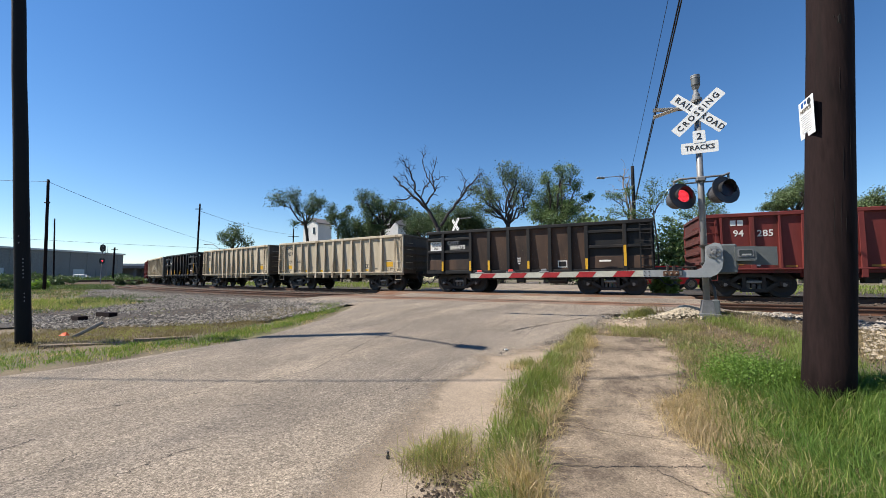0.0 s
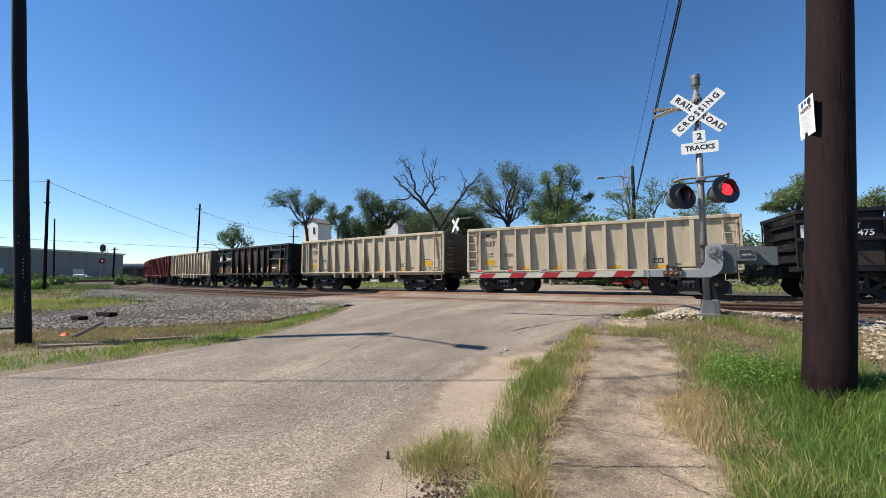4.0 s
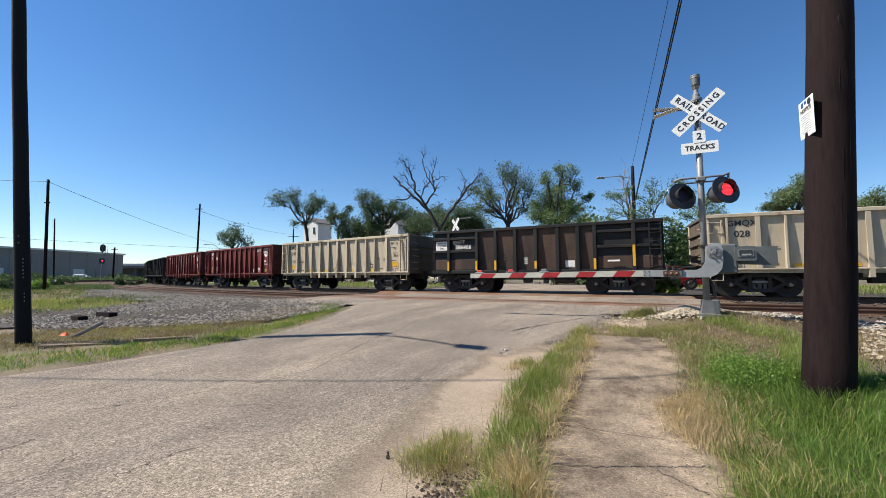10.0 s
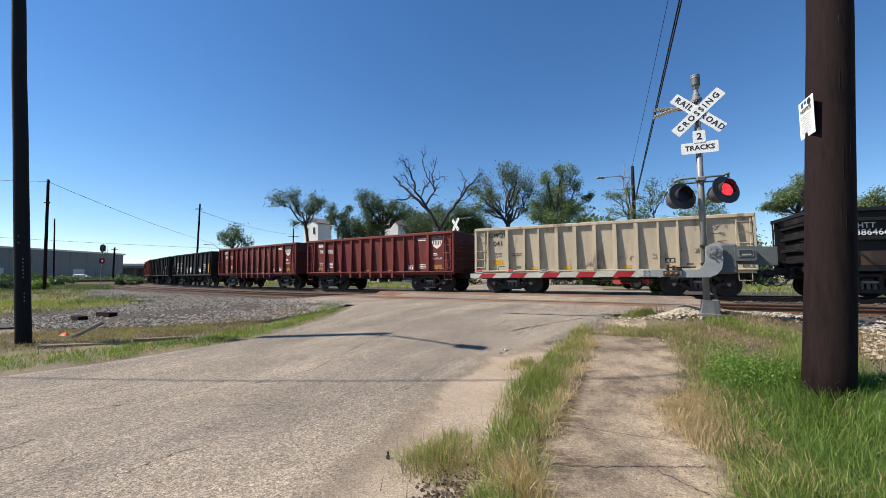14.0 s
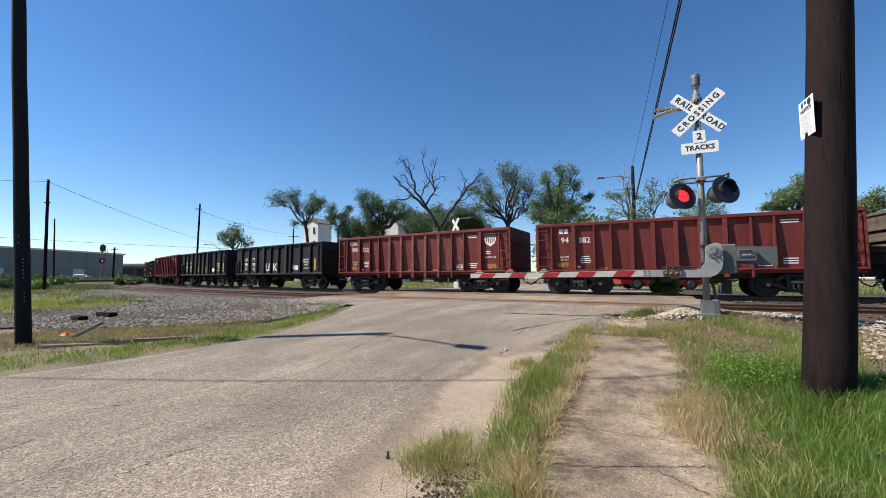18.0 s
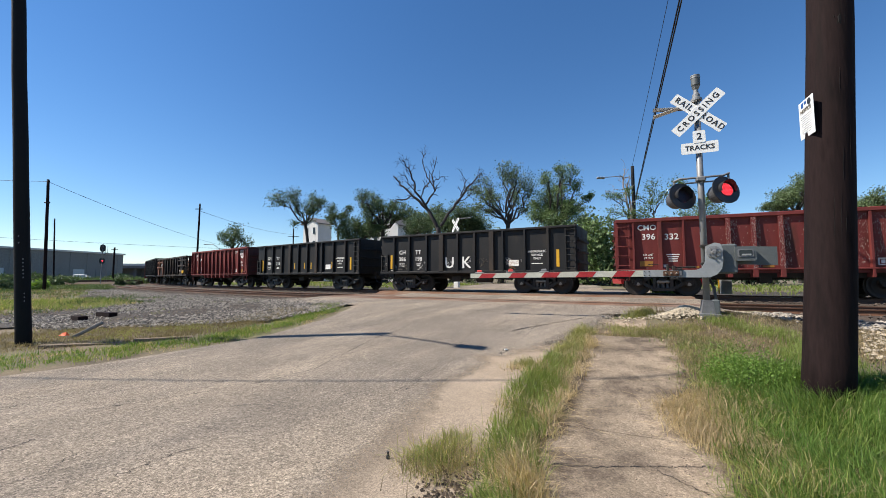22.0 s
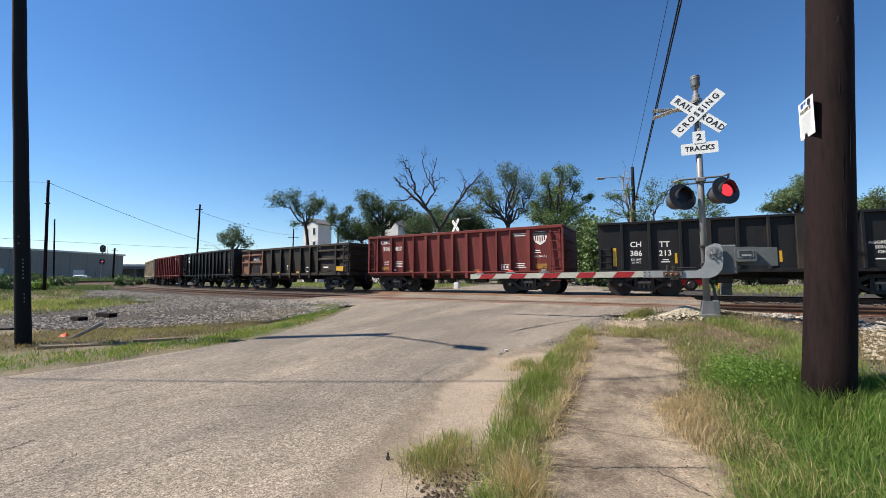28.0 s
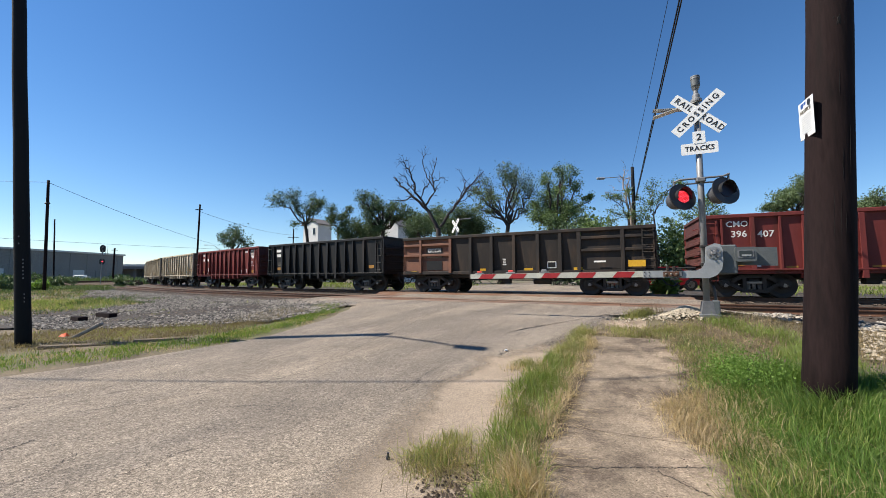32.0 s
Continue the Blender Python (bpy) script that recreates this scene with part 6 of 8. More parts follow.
SAND_L = [(-3.9, -4.0), (-1.95, 1.0), (-1.55, 2.58), (-1.1, 3.8), (-0.45, 5.2), (0.2, 6.6), (1.2, 8.6)]
SAND_R = [(-2.5, -4.0), (-0.1, 1.0), (0.25, 2.5), (0.50, 3.4), (0.90, 4.6), (1.55, 6.1), (2.4, 7.6)]
M_SAND = aggregate("sandy_dirt", (0.285, 0.232, 0.176), 90.0, 0.25, 0.14, (0.32, 0.25, 0.18), 0.4, 62.0, stain=(0.17, 0.13, 0.098), stain_amount=0.35, stain_scale=5.0, bump=0.7)
# dirt thins out towards the bare asphalt: its cover falls across the strip and breaks up in patches
def thin_out(material, scale):
    nt = material.node_tree
    cov = nt.nodes.new("ShaderNodeAttribute")
    cov.attribute_name = "cover"
    nz = nt.nodes.new("ShaderNodeTexNoise")
    nz.inputs["Scale"].default_value, nz.inputs["Detail"].default_value = scale, 8.0
    ad = nt.nodes.new("ShaderNodeMath")
    ad.operation = "ADD"
    mr = nt.nodes.new("ShaderNodeMapRange")
    mr.inputs[1].default_value, mr.inputs[2].default_value = 0.85, 1.15
    tp = nt.nodes.new("ShaderNodeBsdfTransparent")
    mx = nt.nodes.new("ShaderNodeMixShader")
    nt.links.new(cov.outputs["Fac"], ad.inputs[0])
    nt.links.new(nz.outputs[0], ad.inputs[1])
    nt.links.new(ad.outputs[0], mr.inputs[0])
    nt.links.new(mr.outputs[0], mx.inputs[0])
    nt.links.new(tp.outputs[0], mx.inputs[1])
    nt.links.new(nt.nodes["Principled BSDF"].outputs[0], mx.inputs[2])
    nt.links.new(mx.outputs[0], [n for n in nt.nodes if n.type == "OUTPUT_MATERIAL"][0].inputs[0])


def dirt_strip(name, left, right, lift, material, covers, label):
    m = len(covers)
    ob = strip(name, left, right, 70, m, lift, material, "structure", label, "dirt", seed=5)
    for k, v in enumerate(ob.data.vertices):
        if k % m in (0, m - 1):
            v.co.z += 0.09
    at = ob.data.attributes.new("cover", "FLOAT", "POINT")
    at.data.foreach_set("value", [covers[k % m] * min(1.0, (69 - k // m) / 12) for k in range(70 * m)])


M_DIRT = aggregate("brown_silt", (0.105, 0.078, 0.054), 120.0, 0.35, 0.2, (0.15, 0.112, 0.075), 0.4, 62.0, bump=0.8)
thin_out(M_SAND, 7.0)
thin_out(M_DIRT, 11.0)
dirt_strip("sand_edge", SAND_L, SAND_R, 0.027, M_SAND, (0.0, 0.2, 0.36, 0.5, 0.62, 0.72, 0.8, 0.85, 0.9), "sandy dirt washed over the road's broken edge")


def along(t, w):
    return (A0.x + axis.x * t + nrm.x * w, A0.y + axis.y * t + nrm.y * w)


TS = (2.0, 5.0, 8.6, 10.5, 12.5, 14.5, LEN)
dirt_strip("silt_edge", [along(t, -0.74) for t in TS], [along(t, -0.25) for t in TS], 0.042, M_DIRT, (0.75, 0.52, 0.40, 0.30, 0.2, 0.1, 0.0), "brown silt and litter along the sidewalk's edge")
dirt_strip("silt_edge", [along(t, 0.05) for t in TS], [along(t, 0.74) for t in TS], 0.042, M_DIRT, (0.0, 0.15, 0.28, 0.40, 0.50, 0.62, 0.75), "brown silt and litter along the sidewalk's edge")


def stones(name, pts, size, material, label, seed, flat=0.7):
    """Loose stones, each a jittered eight-faced lump."""
    r = np.random.RandomState(seed)
    n = len(pts)
    base = np.array([(1, 0, 0), (0, 1, 0), (-1, 0, 0), (0, -1, 0), (0, 0, 1), (0, 0, -1)], float)
    f0 = np.array([(0, 1, 4), (1, 2, 4), (2, 3, 4), (3, 0, 4), (1, 0, 5), (2, 1, 5), (3, 2, 5), (0, 3, 5)])
    s = size * r.uniform(0.5, 1.4, (n, 1, 1)) * r.uniform(0.6, 1.3, (n, 6, 1))
    a = r.uniform(0, 6.28, n)
    R = np.zeros((n, 3, 3))
    R[:, 0, 0], R[:, 0, 1], R[:, 1, 0], R[:, 1, 1], R[:, 2, 2] = np.cos(a), -np.sin(a), np.sin(a), np.cos(a), flat
    R[:, 0, 2], R[:, 1, 2] = r.uniform(-0.4, 0.4, n), r.uniform(-0.4, 0.4, n)
    v = np.einsum("nij,nkj->nki", R, base[None] * s) + pts[:, None, :]
    f = f0[None] + 6 * np.arange(n)[:, None, None]
    me = bpy.data.meshes.new(name)
    me.from_pydata(v.reshape(-1, 3).tolist(), [], f.reshape(-1, 3).tolist())
    me.materials.append(material)
    return tagged(new(name, me), label, "gravel", "", "stuff")


def scatter_line(n, s0, s1, q0, q1, seed, lift=0.0, bias=1.0):
    r = np.random.RandomState(seed)
    s = s0 + (s1 - s0) * r.uniform(0, 1, n) ** bias
    q = r.uniform(q0, q1, n)
    x, y, t = on_line(s, -q)
    return x, y, q, s


# gravel pad and shoulder on the near side
def line_strip(name, s0, s1, q0, q1, ds, material, lift, label, category, edge=0.0):
    ss = np.arange(s0, s1, ds)
    qs = np.linspace(q0, q1, 9)
    vs = []
    for s in ss:
        wob = 1 + edge * math.sin(s * 0.9) + edge * math.sin(s * 0.37 + 1)
        x, y, t = on_line(s, -(q0 + (qs - q0) * wob))
        z = ground_z(x, y) + lift
        z[0] -= 0.05
        z[-1] -= 0.08
        vs += list(zip(x, y, z))
    n = len(qs)
    me = bpy.data.meshes.new(name)
    me.from_pydata(vs, [], [(i * n + k, i * n + k + 1, (i + 1) * n + k + 1, (i + 1) * n + k) for i in range(len(ss) - 1) for k in range(n - 1)])
    me.materials.append(material)
    me.polygons.foreach_set("use_smooth", [True] * len(me.polygons))
    return tagged(new(name, me), label, category, "", "structure")


PAD = [(-3.0, 14.6), (-3.7, 12.2), (-4.7, 10.9), (-6.4, 10.4), (-8.2, 10.5), (-10.4, 10.6), (-13.1, 11.2), (-21.0, 12.0), (-21.0, 13.6), (-16.5, 14.6), (-16.5, 16.2), (-17.0, 18.5), (-25, 27), (-37, 41), (-46.5, 56.5), (-49, 66), (-42, 60), (-30, 43.5), (-20, 31), (-8, 20.6)]


def inside(poly, x, y):
    p = np.array(poly)
    c = np.zeros(len(x), bool)
    j = len(p) - 1
    for i in range(len(p)):
        xi, yi, xj, yj = *p[i], *p[j]
        c ^= ((yi > y) != (yj > y)) & (x < (xj - xi) * (y - yi) / (yj - yi + 1e-12) + xi)
        j = i
    return c


cs = 0.22
ix, iy = np.meshgrid(np.arange(-50, -2, cs), np.arange(10, 67, cs), indexing="ij")
fx = (ix + 0.35 * np.sin(iy * 1.9) * np.sin(ix * 1.1 + 2)).ravel()
fy = (iy + 0.35 * np.sin(ix * 2.3) * np.sin(iy * 1.3)).ravel()
mask = inside(PAD, fx, fy).reshape(ix.shape)
zz = (ground_z(ix.ravel(), iy.ravel()) + 0.008).reshape(ix.shape)
ids = np.full(ix.shape, -1)
ids[mask] = np.arange(mask.sum())
quad = mask[:-1, :-1] & mask[1:, :-1] & mask[1:, 1:] & mask[:-1, 1:]
fs = np.stack([ids[:-1, :-1], ids[1:, :-1], ids[1:, 1:], ids[:-1, 1:]], -1)[quad]
me = bpy.data.meshes.new("gravel_pad")
me.from_pydata(np.stack([ix[mask], iy[mask], zz[mask]], -1).tolist(), [], fs.tolist())
me.materials.append(M_BALLAST)
tagged(new("gravel_pad", me), "grey crushed-stone gravel beside the track", "gravel", "", "structure")
line_strip("gravel_shoulder", -40, 10.8, 4.4, 6.3, 0.8, M_BALLAST, 0.01, "grey gravel shoulder of the track", "gravel", 0.08)
line_strip("gravel_back", -40, 120, -8.0, -3.9, 1.0, M_BALLAST, 0.0, "grey gravel shoulder behind the tracks", "gravel", 0.05)

x, y, q, s = scatter_line(76000, 20.0, 80, 3.9, 13.5, 5, bias=1.6)
drift = np.sin(x * 0.9 + 1.3 * np.sin(y * 0.7)) + np.sin(y * 1.25 + 0.8 * np.sin(x * 0.55)) + 0.6 * np.sin(x * 2.7 + y * 2.1) + np.random.RandomState(8).normal(0, 0.5, len(x))
pad = inside(PAD, x, y)
fines = pad & (drift < -0.7) & (q > 6.2)
stones("gravel_stones", np.stack([x[fines], y[fines], ground_z(x[fines], y[fines]) + 0.008], -1), 0.022, M_STONEB, "small dirty brown gravel beside the track", 26)
keep = (pad & ~fines) | ((q < 5.0) & (s > 26.6))
x, y, q = x[keep], y[keep], q[keep]
z = np.where(q < 5.2, np.interp(q, [4.0, 4.4, 5.2], [Z_NEAR - 0.21, Z_NEAR - 0.25, 0.38]), ground_z(x, y)) + 0.015
stones("gravel_stones", np.stack([x, y, z], -1), 0.034, M_STONE, "loose grey and pale crushed stones beside the track", 6)
x, y, q, s = scatter_line(3500, -6.0, 11.3, 3.7, 7.2, 15)
z = np.where(q < 4.6, np.interp(q, [3.7, 4.6], [Z_NEAR - 0.22, 0.38]), ground_z(x, y)) + 0.015
stones("gravel_stones", np.stack([x, y, z], -1), 0.045, M_STONE, "loose crushed stones along the near rail", 16)
for c, zt in ((HALF, Z_FAR), (HALF - SPACING, Z_NEAR)):
    r = np.random.RandomState(int(c * 10) + 70)
    sx = np.concatenate([r.uniform(-6, 11.4, 1500), r.uniform(26.6, 62, 3000)])
    oo = r.uniform(-1.7, 1.7, len(sx))
    x, y, t = on_line(sx, c + oo)
    stones("ballast_stones", np.stack([x, y, np.full(len(x), zt - 0.15)], -1), 0.04, M_STONER, "loose ballast stones between the ties", 71)
# heap of pale limestone by the signal foot
r = np.random.RandomState(31)
n = 2100
a, d = r.uniform(0, 6.28, n), np.abs(r.normal(0, 0.29, n))
x, y = 5.36 + d * np.cos(a) * 1.1, 8.72 + d * np.sin(a) * 0.6
x2, y2 = r.uniform(3.9, 5.2, 150), 9.0 + r.normal(0, 0.18, 150)
hx, hy = np.concatenate([x, x2]), np.concatenate([y, y2])
hz = ground_z(hx, hy) + np.concatenate([0.15 * np.exp(-(d / 0.33) ** 2), np.zeros(150)]) - 0.01
stones("limestone_heap", np.stack([hx, hy, hz], -1), 0.028, M_STONEW, "small heap of pale limestone gravel by the signal foot", 32)
x, y = r.uniform(5.9, 13.5, 5600), r.uniform(5.5, 10.2, 5600)
ok = (x > 1.06 * y) | (y > 9.3)
x, y = x[ok], y[ok]
stones("limestone_scatter", np.stack([x, y, ground_z(x, y)], -1), 0.035, M_STONEW, "pale gravel scattered behind the pole", 33)
# crumbs along the broken road edge
M_GRIT = mat("dark_grit", (0.0693, 0.05005, 0.03465), 0.95, scale=5, island=0.6, bump=0.0)
e = resample(ROAD_R[2:9], 2600)
r = np.random.RandomState(41)
x, y = e[:, 0] + r.normal(0.05, 0.20, 2600), e[:, 1] + r.normal(0, 0.20, 2600)
stones("road_crumbs", np.stack([x, y, ground_z(x, y) + 0.015], -1), 0.010, M_STONE, "broken asphalt crumbs at the road's edge", 42)
x, y = 0.20 + r.normal(0, 0.16, 420), 2.72 + r.normal(0, 0.13, 420)
stones("road_crumbs", np.stack([x, y, ground_z(x, y) + 0.03], -1), 0.015, M_GRIT, "broken pieces of asphalt in the gutter", 43)

# debris on the left verge
M_GREYW = mat("weathered_grey_timber", (0.231, 0.2156, 0.1925), 0.9, dark=0.3, light=0.2, scale=8, fine=60, streak=0.1)


def block(name, p, size, rot, material, label, category, b=0.01):
    t = tagged(part(name, Geo().box((0, 0, 0), size, b), material, None, at=Matrix.Translation(p) @ Euler([radians(k) for k in rot]).to_matrix().to_4x4()), label, category)
    return t


block("plank", (-8.45, 9.40, gz(-8.45, 9.40) + 0.14), (0.66, 0.10, 0.07), (0, -30, 14), M_GREYW, "weathered grey plank propped on the verge", "plank")
block("railway_tie", (-11.35, 12.3, gz(-11.35, 12.3) + 0.04), (0.60, 0.24, 0.2), (0, 0, 150), M_POLE, "old dark railway tie lying in gravel", "railway tie")
block("railway_tie", (-11.1, 13.0, gz(-11.1, 13.0) + 0.04), (0.80, 0.24, 0.2), (0, 0, 155), M_POLE, "old dark railway tie lying in gravel", "railway tie")
block("kerb_stone", (-7.6, 8.45, gz(-7.6, 8.45) - 0.06), (1.6, 0.16, 0.14), (0, 0, 16), M_CONCRETE, "broken concrete kerb in the grass", "kerb")
block("kerb_stone", (-6.3, 8.95, gz(-6.3, 8.95) - 0.075), (1.1, 0.16, 0.14), (0, 0, 24), M_CONCRETE, "broken concrete kerb in the grass", "kerb")
M_ORANGE = plain("orange_fabric", (0.5775, 0.0924, 0.0231), 0.7)
g = Geo()
r = random.Random(5)
pts = [(0.14 * math.cos(k * 1.05) * r.uniform(0.7, 1.1), 0.08 * math.sin(k * 1.05) * r.uniform(0.7, 1.1), 0) for k in range(6)]
g.add(pts + [(0.05, 0.0, 0.09), (-0.07, 0.02, 0.05)], [(0, 1, 6), (1, 2, 6), (2, 7, 6), (2, 3, 7), (3, 4, 7), (4, 5, 7), (5, 6, 7), (5, 0, 6)])
tagged(part("orange_cloth", g, M_ORANGE, None, at=Matrix.Translation((-9.1, 9.5, gz(-9.1, 9.5) + 0.01))), "crumpled orange marker cloth in the grass", "cloth")
# grit, leaf litter and straw bits lying on the slabs
r = np.random.RandomState(91)
t, w = r.uniform(9.0, LEN, 1500), np.clip(np.abs(r.normal(0, 0.36, 1500)), 0, 0.72)
w = np.where(r.uniform(0, 1, 1500) < 0.6, 0.70 - w, r.uniform(-0.68, 0.68, 1500))
x, y = A0.x + axis.x * t + nrm.x * w, A0.y + axis.y * t + nrm.y * w
stones("sidewalk_grit", np.stack([x, y, ground_z(x, y) + 0.038], -1), 0.0055, M_GRIT, "dark grit and leaf litter strewn on the sidewalk", 92, 0.4)
# bottle-like scrap standing on the road
g = Geo().lathe([(0.012, 0), (0.016, 0.02), (0.007, 0.045), (0.011, 0.06)], 8)
tagged(part("scrap", g, M_HOOD, None, at=Matrix.Translation((-0.43, 3.16, gz(-0.43, 3.16) + 0.02))), "small dark scrap standing on the asphalt", "litter")
tagged(part("scrap", Geo().box((0, 0, 0), (0.05, 0.04, 0.02), 0.005), M_SIGN, None, at=Matrix.Translation((1.05, 6.6, gz(1.05, 6.6) + 0.04))), "small white scrap on the road edge", "litter")
block("concrete_piece", (0.22, 2.72, gz(0.22, 2.72) + 0.03), (0.12, 0.09, 0.06), (4, 3, 25), M_CONCRETE, "grey lump of concrete at the road edge", "stone", 0.02)

# ---------------------------------------------------------------- grass, weeds and trees
def leaf_mat(name, base, island=0.4, trans=0.35):
    m = mat(name, base, 0.6, dark=0.2, light=0.2, scale=2.0, fine=15, island=island, bump=0.0, spec=0.3)
    nt = m.node_tree
    b = nt.nodes["Principled BSDF"]
    out = [n for n in nt.nodes if n.type == "OUTPUT_MATERIAL"][0]
    tr = nt.nodes.new("ShaderNodeBsdfTranslucent")
    tr.inputs[0].default_value = (base[0] * 1.4, base[1] * 1.5, base[2] * 0.8, 1)
    mx = nt.nodes.new("ShaderNodeMixShader")
    mx.inputs[0].default_value = trans
    nt.links.new(b.outputs[0], mx.inputs[1])
    nt.links.new(tr.outputs[0], mx.inputs[2])
    nt.links.new(mx.outputs[0], out.inputs[0])
    return m


M_GRASS = leaf_mat("green_grass", (0.180, 0.228, 0.058))
M_GRASS2 = leaf_mat("yellow_green_grass", (0.255, 0.250, 0.092))
M_STRAW = leaf_mat("dry_straw", (0.42, 0.325, 0.20), 0.45)
M_DEAD = leaf_mat("dead_brown_grass", (0.19, 0.148, 0.098), 0.4)
M_LUSH = leaf_mat("rich_green_grass", (0.098, 0.168, 0.032))
M_WEED = leaf_mat("broad_weed", (0.135, 0.225, 0.044))
M_YARD = leaf_mat("dark_yard_weed", (0.070, 0.100, 0.042))
M_LEAF = leaf_mat("dark_tree_leaf", (0.080, 0.122, 0.058), 0.6, 0.14)
M_LEAF2 = leaf_mat("olive_tree_leaf", (0.098, 0.140, 0.062), 0.6, 0.14)
M_LEAF3 = leaf_mat("fresh_tree_leaf", (0.104, 0.158, 0.055), 0.6, 0.14)
M_BARK = mat("grey_bark", (0.040, 0.034, 0.030), 0.9, scale=6, fine=40, streak=0.2, bump=0.4)
M_PALEBARK = mat("bleached_bark", (0.30, 0.25, 0.21), 0.9, scale=6, fine=40, streak=0.2, bump=0.3)
M_DEADBARK = mat("dead_bark", (0.036, 0.031, 0.030), 0.9, scale=6, fine=40, streak=0.2, bump=0.4)


def clumped(poly, n, seed, clump=0.12, per=14):
    """Places in a region, gathered into tufts."""
    r = np.random.RandomState(seed)
    p = np.array(poly)
    lo, hi = p.min(0), p.max(0)
    k = max(1, n // per)
    cx, cy = r.uniform(lo[0], hi[0], k * 8), r.uniform(lo[1], hi[1], k * 8)
    ok = inside(poly, cx, cy)
    cx, cy = cx[ok][:k], cy[ok][:k]
    i = r.randint(0, len(cx), n)
    tuft = r.uniform(0.55, 1.25, len(cx))
    return cx[i] + r.normal(0, clump, n), cy[i] + r.normal(0, clump, n), tuft[i]


def blades(name, spots, height, width, material, label, seed, lean=0.45, lift=0.0, category="grass", fine=False):
    """Grass blades that bow over, neighbours leaning much the same way; fine: one bend more."""
    x, y, tuft = spots
    r = np.random.RandomState(seed)
    n = len(x)
    h = height * r.uniform(0.45, 1.15, n) * tuft
    w = width * r.uniform(0.6, 1.3, n)
    a = r.uniform(0, 6.28, n)
    b = 2.4 * np.sin(x * 3.1 + 1.7 * np.sin(y * 2.3)) + 2.0 * np.sin(y * 3.7 + x) + seed + r.normal(0, 0.9, n)
    l = np.abs(r.normal(0, lean, n)) + 0.08
    z = ground_z(x, y) - 0.02 + lift
    base = np.stack([x, y, z], -1)
    side = np.stack([np.cos(a), np.sin(a), np.zeros(n)], -1) * (w / 2)[:, None]
    out = np.stack([np.cos(b), np.sin(b), np.zeros(n)], -1)
    drop = np.minimum(0.80, 0.42 * l)

    def at(f):
        return base + out * (h * l * f ** 2)[:, None] + np.array([0, 0, 1.0]) * (h * f * (1 - drop * f))[:, None]

    cuts_ = ((0.4, 0.95), (0.75, 0.6)) if fine else ((0.5, 0.8),)
    rows = [base - side, base + side]
    for f, k in cuts_:
        rows += [at(f) - side * k, at(f) + side * k]
    rows.append(at(1.0))
    v = np.stack(rows, 1)
    m = len(rows)
    o = m * np.arange(n)[:, None]
    faces = []
    for k in range(len(cuts_)):
        faces += (np.array([[2 * k, 2 * k + 1, 2 * k + 3, 2 * k + 2]]) + o).tolist()
    faces += (np.array([[m - 3, m - 2, m - 1]]) + o).tolist()
    me = bpy.data.meshes.new(name)
    me.from_pydata(v.reshape(-1, 3).tolist(), [], faces)
    me.materials.append(material)
    return tagged(new(name, me), label, category, "", "stuff")


def band(left, right, n, seed, clump=0.10, per=14):
    a, b = resample(left, 200), resample(right, 200)
    r = np.random.RandomState(seed)
    k = max(1, n // per)
    i, w = r.randint(0, 200, k), r.uniform(0, 1, k)
    c = a[i] * (1 - w)[:, None] + b[i] * w[:, None]
    j = r.randint(0, k, n)
    tuft = r.uniform(0.5, 1.25, k)
    return c[j, 0] + r.normal(0, clump, n), c[j, 1] + r.normal(0, clump, n), tuft[j]


# strip between road and sidewalk
KL = [(0.15, 2.0), (0.24, 2.7), (0.38, 3.3), (0.66, 4.4), (1.05, 5.1), (1.62, 6.1), (2.4, 7.4), (2.9, 8.2)]
KR = [(0.42, 2.0), (0.56, 2.7), (0.80, 3.3), (1.22, 4.2), (1.58, 5.1), (2.0, 5.95), (2.62, 7.2), (3.1, 8.0)]
blades("verge_grass", band(KL[:6], KR[:6], 6500, 1, 0.06, 50), 0.22, 0.006, M_GRASS, "green grass tufts between road and sidewalk", 2, 0.55, fine=True)
blades("verge_grass", band(KL, KR, 7000, 3, 0.06, 40), 0.21, 0.0055, M_GRASS2, "yellowing grass between road and sidewalk", 4, 0.65, fine=True)
blades("verge_straw", band(KL, KR, 2600, 5, 0.07, 40), 0.19, 0.005, M_STRAW, "dry straw matted beside the sidewalk", 6, 1.0, fine=True)
blades("verge_straw", band(KL, KR, 5000, 9, 0.09, 40), 0.14, 0.006, M_DEAD, "dead brown thatch under the verge grass", 10, 1.8)
blades("verge_straw", band([(0.32, 2.0), (0.46, 2.8), (0.98, 3.9), (1.56, 5.0), (2.64, 7.2)], [(0.48, 2.0), (0.62, 2.8), (1.14, 3.9), (1.72, 5.0), (2.76, 7.2)], 2600, 7, 0.05, 30), 0.18, 0.005, M_STRAW, "dry grass lapping over the sidewalk edge", 8, 1.5, 0.05, fine=True)
r = np.random.RandomState(99)
blades("straw_clump", (0.52 + r.normal(0, 0.07, 1500), 2.72 + r.normal(0, 0.18, 1500), np.ones(1500)), 0.24, 0.0055, M_STRAW, "clump of dead straw at the sidewalk edge", 98, 0.7, 0.02, fine=True)
